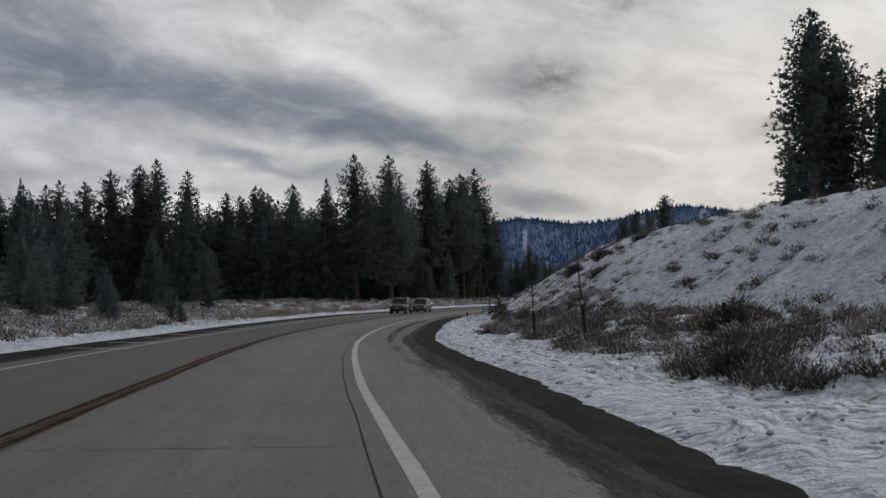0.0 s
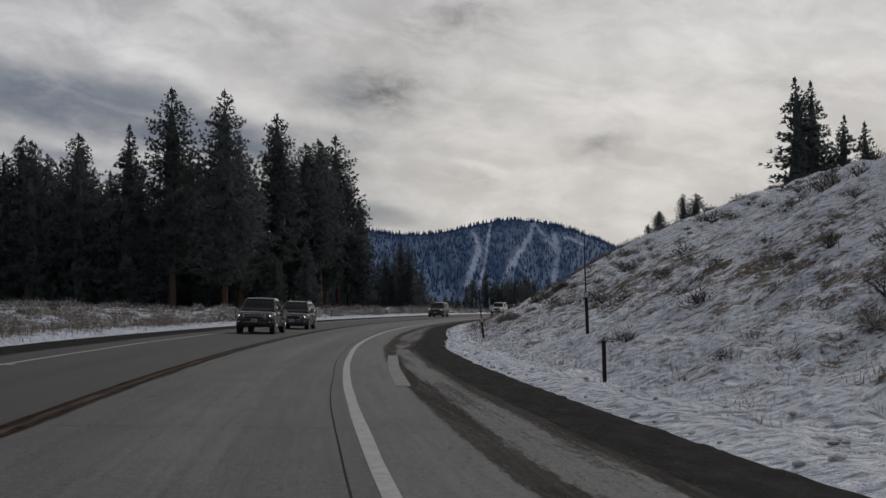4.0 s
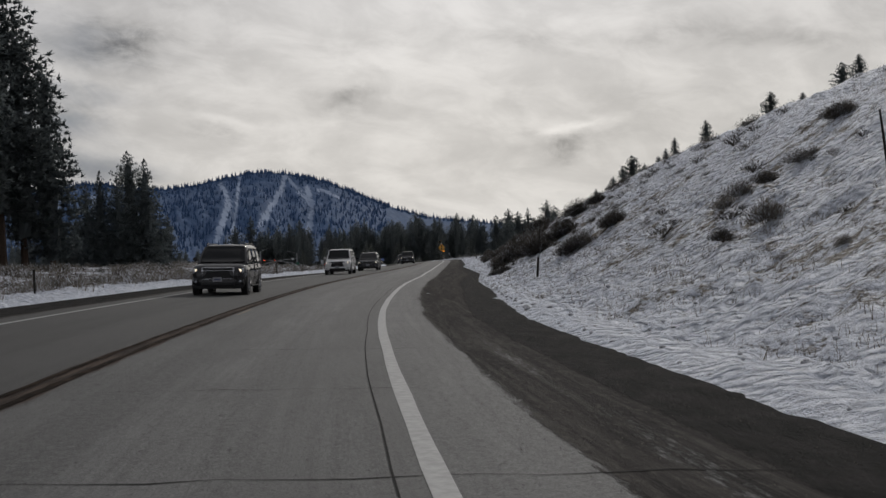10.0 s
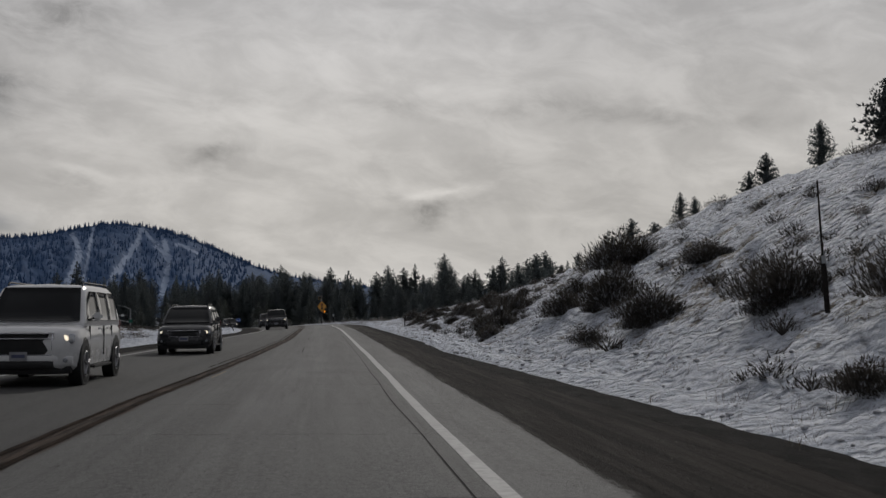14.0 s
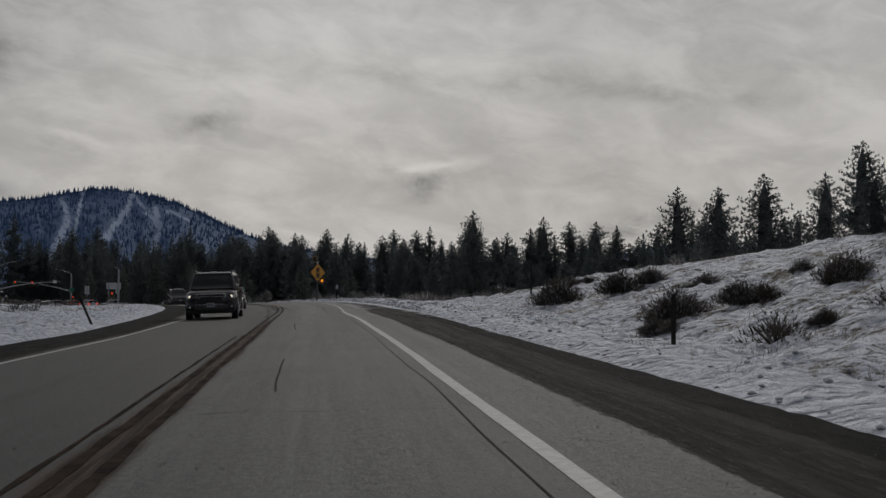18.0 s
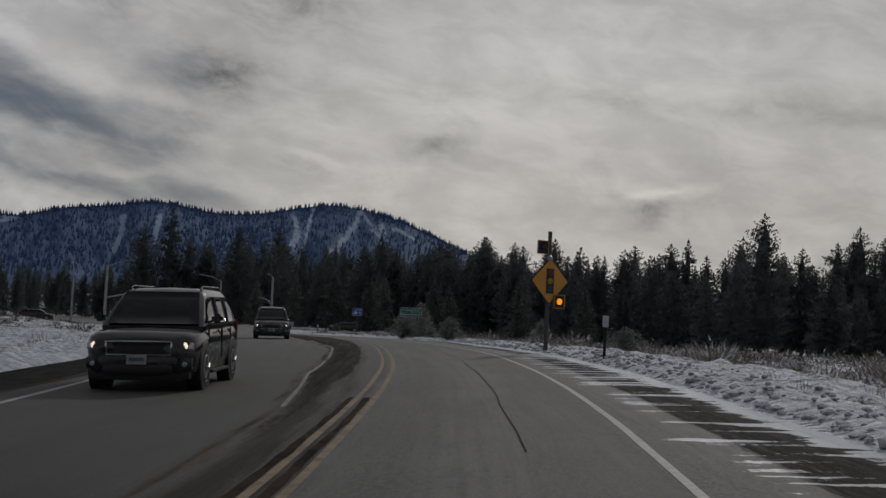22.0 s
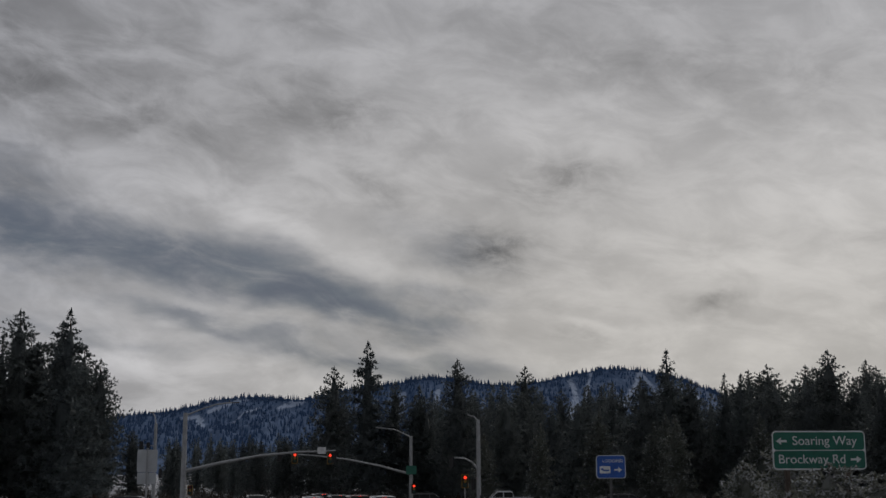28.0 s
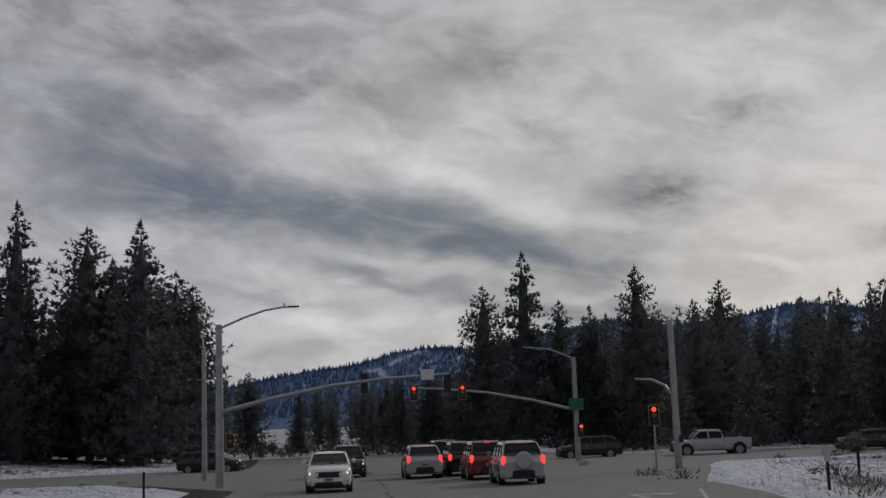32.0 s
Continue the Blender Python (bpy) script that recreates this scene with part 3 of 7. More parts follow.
def near_su(x, y):
    """s and u of a place on the plan."""
    i = int(((SP[1] - x) ** 2 + (SP[2] - y) ** 2).argmin())
    return SP[0][i] + (x - SP[1][i]) * SP[4][i] + (y - SP[2][i]) * SP[5][i], (x - SP[1][i]) * SP[5][i] - (y - SP[2][i]) * SP[4][i]


def far_z(y):
    return np.interp(y, [0, 340, 420, 520, 700], [-0.9, -0.9, -1.4, -3.3, -3.3])


def ground_z(x, y):
    s, u = near_su(x, y)
    z = float(land(s, u, False))
    if abs(u) > 45:
        w = min((abs(u) - 45) / 15, 1)
        z = z * (1 - w) + float(far_z(y)) * w
    return z


def build_road():
    s = np.arange(-15.0, 612.0, 1.0)
    cols = np.concatenate([np.linspace(0, 1, 92)])
    lo, hi = np.maximum(table(s, SNOW_L), -42) - 0.6, np.minimum(table(s, SNOW_R), 42) + 0.5
    U = lo[:, None] + (hi - lo)[:, None] * cols[None]
    S = np.repeat(s[:, None], U.shape[1], 1)
    x, y, z = place(S, U)
    er, yl, md, sr, sl = (table(s, q)[:, None] for q in (EDGE_R, YELLOW, MEDIAN, SNOW_R, SNOW_L))
    a = U - er
    full = table(s, [(-16, .5), (150, .55), (190, .7), (215, 1), (372, 1), (392, 0.75), (440, 0.35), (500, 0.2)])[:, None]
    dirt = np.clip((a - 0.7) / 0.7, 0, 1) * 0.8 * full + np.clip((U - (sr - 1.5)) / 0.3, 0, 1) * 0.9 * full
    dirt = dirt + 0.55 * np.exp(-((a - 1.25) / 0.2) ** 2) * (S < 372) * np.clip((S - 30) / 40, 0, 1)
    dirt = np.maximum(dirt, np.clip((sl + 2.2 - U) / 0.6, 0, 1) * 0.95)
    inmed = np.clip((U - md + 0.1) / 0.4, 0, 1) * np.clip((yl - 0.55 - U) / 0.4, 0, 1) * (S > 350) * np.clip((506 - S) / 30, 0, 1)
    dirt = np.maximum(dirt, inmed * 0.85)
    wide = table(s, [(-16, .34), (290, .36), (345, .4), (365, .3)])[:, None]
    rust = np.clip(1.15 - np.abs(U - (yl - 0.12)) / wide, 0, 1) * np.where(S > 362, 0.45, 0.95)
    rust = np.maximum(rust, np.clip(1.0 - np.abs(U - md) / 0.35, 0, 1) * (S > 346) * 0.7)
    along = table(s, [(350, 0), (366, 0.22), (385, 0.5), (425, 0.6), (448, 0.45), (465, 0.2), (475, 0)])[:, None]
    ice = along * np.clip((U - (sr - 2.5)) / 0.9, 0, 1) + 0.32 * np.clip((S - 330) / 20, 0, 1) * np.clip((U - (sr - .5)) / 0.3, 0, 1) * (S < 480)
    # the lane's middle is pale, its flanks and the other lane are stained darker
    mid, half = (yl + er) / 2, (er - yl) / 2
    worn = np.where(U > yl, 0.4 * np.clip(np.abs(U - mid) / half, 0, 1) ** 1.5 * (U < er), 1.0) * np.clip((470 - S) / 80, 0, 1)
    worn = worn + 0.18 * np.exp(-((np.abs(U - mid) - 0.85) / 0.3) ** 2) * np.clip((440 - S) / 60, 0, 1)
    soot = 0.62 * np.clip((a - 0.75) / 0.4, 0, 1) * table(s, [(190, 0), (230, 1), (290, 1), (330, .6), (370, .35), (392, 0)])[:, None]
    band = np.exp(-((U - md - 0.4) / 0.3) ** 2) * 0.75 + np.exp(-((U - md - 1.0) / 0.3) ** 2) * 0.5 * np.clip((455 - S) / 20, 0, 1)
    soot = np.maximum(soot, band * np.clip((S - 372) / 14, 0, 1) * np.clip((512 - S) / 30, 0, 1))
    pale = np.repeat(table(s, [(-16, .2), (30, .15), (60, 0), (440, 0), (490, .55)])[:, None], U.shape[1], 1)
    strip = table(s, [(-16, .75), (40, .8), (75, 1.1), (130, 1.25), (200, 1.1), (235, 1.15), (262, .75), (330, .55), (392, .3), (410, .0)])[:, None]
    wet = np.clip(.5 + (U - (sr - strip)) / .3, 0, 1) * (strip > .1)
    wet = np.maximum(wet, np.clip(.5 + ((sl + 1.6) - U) / .3, 0, 1) * np.clip((520 - S) / 20, 0, 1))
    ob = grid_mesh("road", np.stack([x, y, z], -1), M["road"], dict(dirt=dirt, rust=rust, ice=ice, worn=worn, soot=soot, wet=wet, pale=pale), np.stack([S, U], -1))
    return tagged(ob, "grey two-lane highway with gritty dirt on its shoulder", "road", kind="structure")


road = build_road()


def ribbon(name, s0, s1, line, width, mat, off=0.0, lift=0.005, wob=0.0, seed=0, gaps=None, parent=None, ds=1.0):
    """A painted or tarred strip along the road; gaps: (on, off) lengths."""
    V, F = [], []
    runs = [(s0, s1)]
    if gaps:
        runs, q = [], s0
        while q < s1:
            runs.append((q, min(q + gaps[0], s1)))
            q += gaps[0] + gaps[1]
    for a, b in runs:
        n = max(2, int((b - a) / ds) + 1)
        s = np.linspace(a, b, n)
        u = (table(s, line) if isinstance(line, list) else np.full(n, line)) + off
        if wob:
            u = u + (fbm(s * 0.15 + 31.7 * seed, s * 0 + seed, seed) - 0.5) * wob * 2
        w = width * (0.92 + 0.16 * vnoise(s * 0.9, s * 0 + 3.1, seed)) if wob else np.full(n, width)
        x0, y0, z0 = place(s, u - w / 2)
        x1, y1, z1 = place(s, u + w / 2)
        k = len(V)
        for i in range(n):
            V += [(x0[i], y0[i], z0[i] + lift), (x1[i], y1[i], z1[i] + lift)]
        F += [(k + 2 * i, k + 2 * i + 1, k + 2 * i + 3, k + 2 * i + 2) for i in range(n - 1)]
    return mesh_ob(name, V, F, mat, parent)


def grit_edge(name, s0, s1, line, off, width, mat, seed, drift=0.06, rag=0.16):
    """A band of grit along the road with ragged edges."""
    s = np.arange(s0, s1, 0.35)
    c = table(s, line) + off + (fbm(s * 0.08, s * 0 + seed, seed) - 0.5) * drift * 4
    a = c - width / 2 + (fbm(s * 0.7, s * 0 + 2.7, seed + 3) - 0.5) * (0.14 * width + rag) + (vnoise(s * 2.6, s * 0, seed) - .5) * rag * .8
    b = c + width / 2 + (fbm(s * 0.6, s * 0 + 5.1, seed + 5) - 0.5) * (0.14 * width + rag) + (vnoise(s * 2.9, s * 0, seed + 1) - .5) * rag * .8
    b = np.maximum(b, a + 0.04)
    x0, y0, z0 = place(s, a)
    x1, y1, z1 = place(s, b)
    V = np.stack([np.stack([x0, y0, z0 + 0.008], -1), np.stack([x1, y1, z1 + 0.008], -1)], 1).reshape(-1, 3)
    mesh_ob(name, V, [(2 * i, 2 * i + 1, 2 * i + 3, 2 * i + 2) for i in range(len(s) - 1)], M[mat], road)


# frozen puddles on the shoulder: s, u, half length, half width
ICE = [(229, 2.03, .3, .1), (176.8, 1.85, .25, .08), (174.2, .95, .1, .05), (174.3, 1.15, .08, .06), (140.5, 1.9, .3, .06), (146, 2.3, .2, .05)]


def build_marks():
    ribbon("edge_line", -15, 372, EDGE_R, 0.16, M["white"], parent=road, wob=0.02)
    ribbon("edge_line", 98, 113, [(98, 1.16), (102, 1.22), (112, 1.4), (123, 1.5), (127, 1.48)], 0.3, M["faded"], lift=.009, parent=road, wob=0.02, seed=9)
    ribbon("edge_line", 372, 524, EDGE_R, 0.1, M["white"], parent=road, wob=0.03, seed=2)
    ribbon("edge_line", -15, 520, EDGE_L, 0.12, M["white"], parent=road, wob=0.02)
    for off in (-0.16, 0.12):
        ribbon("centre_line", 392, 474, YELLOW, 0.09, M["yellow"], off, parent=road, wob=0.015)
        ribbon("centre_line", 60, 286, YELLOW, 0.05, M["yellow"], off * 1.6, parent=road, wob=0.03, gaps=(3, 19))
    ribbon("lane_line", 474, 521, YELLOW, 0.13, M["white"], parent=road, wob=0.01)
    ribbon("median_line", 402, 520, MEDIAN, 0.07, M["faded"], 0.1, parent=road, wob=0.03, gaps=(16, 2))
    ribbon("tar_seam", -15, 372, EDGE_R, 0.016, M["tar"], -0.3, 0.006, 0.05, 4, parent=road)
    ribbon("tar_seam", 296, 360, EDGE_R, 0.03, M["tar"], -2.2, 0.006, 0.12, 6, (6, 13), road)
    ribbon("tar_seam", 372, 500, YELLOW, 0.022, M["tar"], 2.1, 0.006, 0.12, 8, (22, 3), road)
    grit_edge("centre_grit", -15, 404, YELLOW, -0.25, 0.09, "grit", 1, 0.01, 0.035)
    grit_edge("centre_grit", -15, 404, YELLOW, 0.0, 0.1, "grit", 11, 0.01, 0.04)
    grit_edge("centre_grit", 285, 350, YELLOW, -0.46, 0.05, "grit", 13, 0.01, 0.03)
    grit_edge("centre_grit", 446, 522, MEDIAN, 0.0, 0.22, "grit", 17, 0.02, 0.06)
    for i in range(11):                    # worn white bars across the far shoulder
        q = 40 + i * 6.3
        a, b = float(table(q, EDGE_L)) + .25, float(table(q, SNOW_L)) + .7
        V = [place(q + w + .4 * (c == 1), (a, b)[c]) for c in (0, 1) for w in (0, .32)]
        mesh_ob("hatch_mark", [(x, y, z + .011) for x, y, z in V], [(0, 1, 3, 2)], M["white"], road)
    rnd = random.Random(4)
    for s, u, a, b in ICE:                 # frozen puddles, their glint in the pale colour
        n = 18
        V = [place(s + math.cos(q * math.tau / n) * a * rnd.uniform(.6, 1), u + math.sin(q * math.tau / n) * b * rnd.uniform(.5, 1)) for q in range(n)]
        mesh_ob("frozen_puddle", [(x, y, z + .012) for x, y, z in V], [tuple(range(n))], M["ice"], road)
    s = -8.0
    while s < 370:                         # joints across the slabs
        a, b = float(table(s, YELLOW)), float(table(s, EDGE_R)) + rnd.choice([0.2, 2.3, 2.6])
        n = 14
        V, F = [], []
        for i in range(n + 1):
            u = a + 0.3 + (b - a - 0.3) * i / n
            ss = s + 0.05 * math.sin(i * 1.9 + s) + rnd.uniform(-0.02, 0.02)
            w = 0.005 + 0.011 * rnd.random()
            for q in (-w, w):
                x, y, z = place(ss + q, u)
                V.append((x, y, z + 0.004))
        F = [(2 * i, 2 * i + 1, 2 * i + 3, 2 * i + 2) for i in range(n) if rnd.random() > 0.12]
        mesh_ob("slab_joint", V, F, M["tar"], road)
        s += rnd.uniform(4.4, 5.6)


build_marks()


def build_ground():
    s = np.concatenate([np.arange(-15.0, 300, 0.36), np.arange(300, 500, 0.4), np.arange(500, 612, 1.6)])
    right = np.concatenate([np.arange(0, 8, 0.2), np.arange(8, 30, 0.55), np.arange(30, 61, 4.0)])
    left = np.concatenate([np.arange(0, 5, 0.4), np.arange(5, 40, 1.5), np.arange(40, 61, 4.0)])
    sr, sl = table(s, SNOW_R), table(s, SNOW_L)
    ragged = (fbm(s * 0.35, s * 0, 12, 2) - 0.5) * 0.7 + (fbm(s * 1.3, s * 0 + 4, 15, 2) - 0.5) * 0.8
    U = np.concatenate([(sl[:, None] + 0.25 * ragged[:, None] - left[::-1][None]), np.linspace(0, 1, 4)[None, 1:-1] * (sr - sl)[:, None] + sl[:, None],
                        sr[:, None] + 0.3 * ragged[::-1][:, None] + right[None]], 1)
    S = np.repeat(s[:, None], U.shape[1], 1)
    x, y, _ = place(S, U)
    z = land(S, U)
    # a thin crust that ends in a ragged lip on the road
    _, _, zr = place(S, U)
    for cols, edge, side in ((slice(len(left) + 2, None), U[:, len(left) + 2:len(left) + 3], 1), (slice(0, len(left)), U[:, len(left) - 1:len(left)], -1)):
        d = (U[:, cols] - edge) * side
        lip = zr[:, cols] - 0.02 + 0.13 * step01(d / 0.5) + (fbm(x[:, cols] * 2.2, y[:, cols] * 2.2, 31, 2) - 0.5) * 0.1 * step01(d / 0.4)
        z[:, cols] = np.where(d < 1.2, np.maximum(z[:, cols], lip), z[:, cols])
    mid = slice(len(left), len(left) + 2)
    z[:, mid] -= 0.3
    w = np.clip((np.abs(U) - 45) / 15, 0, 1)
    z = z * (1 - w) + (far_z(y) - 0.2) * w
    r, l = U - sr[:, None], sl[:, None] - U
    # cover: white by the verge and on the upper bank, thin on the brushy middle slope and across the road
    cov = np.where(r > 0, 0.88 - 0.3 * np.exp(-((r - 6.5) / 5.5) ** 2), 0.75 - 0.3 * step01((l - 6) / 8))
    cov = cov + 0.12 * np.exp(-np.maximum(r, l) ** 2 / 3)
    cov = np.where((r > 4) & (S > 388), 0.62, cov)
    cov = cov * (1 - w) + 0.5 * w
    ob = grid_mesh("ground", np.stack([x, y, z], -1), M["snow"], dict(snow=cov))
    tagged(ob, "snow-dusted roadside land with dry grass showing through", "ground", kind="structure")
    e = np.concatenate([-np.geomspace(4600, 260, 16), np.arange(-230, 420, 22.0), np.geomspace(450, 4600, 16)])
    f = np.concatenate([-np.geomspace(3000, 120, 12), np.arange(-90, 760, 22.0), np.geomspace(790, 4700, 16)])
    X, Y = np.meshgrid(e, f, indexing="ij")
    Z = far_z(Y)
    ob = grid_mesh("far_ground", np.stack([X, Y, Z], -1)[:, ::-1], M["snow"], dict(snow=np.full(X.shape, 0.5)))
    tagged(ob, "flat snowy meadow reaching to the forest", "ground", kind="structure")


build_ground()

# skyline as seen from the end of the left bend: direction in degrees from north, height in degrees
RIDGE = [(-62, 1.4), (-40, 1.4), (-25, 1.5), (-14.9, 1.86), (-10.3, 2.66), (-8.3, 2.85), (-6, 3.44), (-4.7, 3.56), (-2.1, 3.41), (0.1, 3.97), (2.2, 4.18), (3.6, 4.46), (4.7, 4.46), (6.1, 4.19), (7.7, 4.08),
         (9.4, 4.27), (11, 4.62), (12.4, 4.83), (14, 4.71), (15.9, 4.25), (17.7, 3.5), (19.6, 2.65), (21.2, 2.15), (25, 1.6), (34, 1.2), (37.4, 1.62), (39.6, 2.14), (41, 2.28), (46, 1.8), (62, 1.4)]
# ski runs: direction and share of the ridge's height, from top to bottom, and half width in degrees
RUNS = [((10.6, .93), (10.9, .6), (10.1, .25), .19), ((11.6, .97), (11.3, .6), (10.7, .2), .1), ((13.9, .97), (13.7, .8), (12.6, .45), .15), ((12.6, .45), (11.6, .15), (11.5, .1), .12),
        ((13.9, .97), (14.4, .84), (15.1, .7), .13), ((15.0, .83), (15.2, .6), (14.8, .25), .2), ((15.6, .84), (16.2, .8), (16.6, .77), .11),
        ((-7.8, .8), (-7.0, .75), (-6.9, .6), .2), ((-6.5, .8), (-5.2, .95), (-4.9, .95), .18), ((-5.4, .62), (-4.4, .75), (-4.2, .8), .14), ((-3.2, .85), (-2.5, .95), (-2.3, .97), .3),
        ((2.6, .85), (2.5, .6), (2.2, .45), .18), ((4.3, .8), (4.2, .7), (4.1, .5), .15)]


def build_gravel():
    """Grit and pebbles strewn over the shoulder and the middle of the road."""
    rnd = random.Random(77)
    V, F = [], []
    for k in range(12000):
        s = rnd.uniform(-6, 372)
        er, sr = float(table(s, EDGE_R)), float(table(s, SNOW_R))
        u = rnd.uniform(er + .6, sr + .3) if k % 5 else float(table(s, YELLOW)) + rnd.gauss(-.1, .5)
        x, y, z = place(s, u)
        q = rnd.uniform(.004, .011)
        a = rnd.uniform(0, 2)
        b = len(V)
        V += [(x + math.cos(a + j * 2.09) * q, y + math.sin(a + j * 2.09) * q, z - .002) for j in range(3)] + [(x, y, z + q * 1.1)]
        F += [(b, b + 1, b + 3), (b + 1, b + 2, b + 3), (b + 2, b, b + 3)]
    tagged(mesh_ob("road_gravel", V, F, M["gravel"]), "loose brown gravel and grit strewn on the shoulder", "gravel", kind="stuff")


build_gravel()


def build_mountain():
    cx, cy, D = 102.0, 422.0, 3450.0
    az = np.arange(-62, 62.01, 0.11)
    el = np.interp(az, [r[0] for r in RIDGE], [r[1] for r in RIDGE])
    k = np.exp(-np.linspace(-2, 2, 13) ** 2)
    el = np.convolve(np.pad(el, 6, mode="edge"), k / k.sum(), "valid")
    f = np.linspace(0, 1, 40)
    A, Fh = np.meshgrid(az, f, indexing="ij")
    rad = D - 1300 * (1 - Fh) ** 1.15
    top = np.tan(np.radians(el))[:, None] * D
    spur = (fbm(A * 0.9, Fh * 3, 21) - 0.5) * 0.24 * np.sin(np.pi * Fh)
    hgt = top * np.clip(Fh + spur, 0, 1)
    rad = rad + (fbm(A * 1.1, Fh * 2.5, 23) - 0.5) * 170 * np.sin(np.pi * Fh)
    run = np.zeros_like(A)
    for a, b, c, w in RUNS:
        for p, q in ((a, b), (b, c)):
            ax, ay, bx, by = p[0], p[1] * 4, q[0], q[1] * 4
            t = np.clip(((A - ax) * (bx - ax) + (Fh * 4 - ay) * (by - ay)) / ((bx - ax) ** 2 + (by - ay) ** 2 + 1e-9), 0, 1)
            d = np.hypot(A - ax - t * (bx - ax), Fh * 4 - ay - t * (by - ay))
            run = np.maximum(run, np.clip(1.3 - d / w, 0, 1))
    P = np.stack([cx + np.sin(np.radians(A)) * rad, cy + np.cos(np.radians(A)) * rad, hgt - 3], -1)
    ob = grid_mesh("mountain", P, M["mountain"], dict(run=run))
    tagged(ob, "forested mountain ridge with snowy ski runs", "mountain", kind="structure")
    rnd = random.Random(8)
    V, F = [], []
    for _ in range(1900):                  # the trees that stand on the skyline
        a = rnd.uniform(-30, 48)
        e = float(np.interp(a, az, el))
        r = D - rnd.uniform(0, 60)
        h, w = rnd.uniform(9, 20), rnd.uniform(2.2, 4.0)
        z = math.tan(math.radians(e)) * D - 6 - (D - r) * 0.12
        x, y = cx + math.sin(math.radians(a)) * r, cy + math.cos(math.radians(a)) * r
        b = len(V)
        V += [(x - w, y, z), (x + w, y, z), (x, y + w, z), (x + rnd.uniform(-1, 1), y, z + h)]
        F += [(b, b + 1, b + 3), (b + 1, b + 2, b + 3), (b + 2, b, b + 3)]
    for _ in range(5200):                  # and those that give its face a nap
        a, q = rnd.uniform(-16, 19), rnd.uniform(.15, .98)
        i, j = int(np.searchsorted(az, a)), int(q * 39)
        if run[i, j] > .25:
            continue
        x, y, z = P[i, j] * (1 - (q * 39 - j)) + P[i, j + 1] * (q * 39 - j)
        h, w = rnd.uniform(8, 16), rnd.uniform(2.0, 3.6)
        x += rnd.uniform(-3, 3)
        b = len(V)
        V += [(x - w, y - 1, z - 3), (x + w, y - 1, z - 3), (x, y - 1 - w, z - 3), (x, y - 1, z + h)]
        F += [(b, b + 1, b + 3), (b + 1, b + 2, b + 3), (b + 2, b, b + 3)]
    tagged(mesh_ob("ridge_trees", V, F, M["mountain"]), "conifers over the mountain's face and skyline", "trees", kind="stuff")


build_mountain()



# ---- trees and brush ----
def part(name, verts, faces, mat, parent, label=""):
    ob = mesh_ob(name, verts, faces, mat, parent)
    return tagged(ob, label) if label else ob


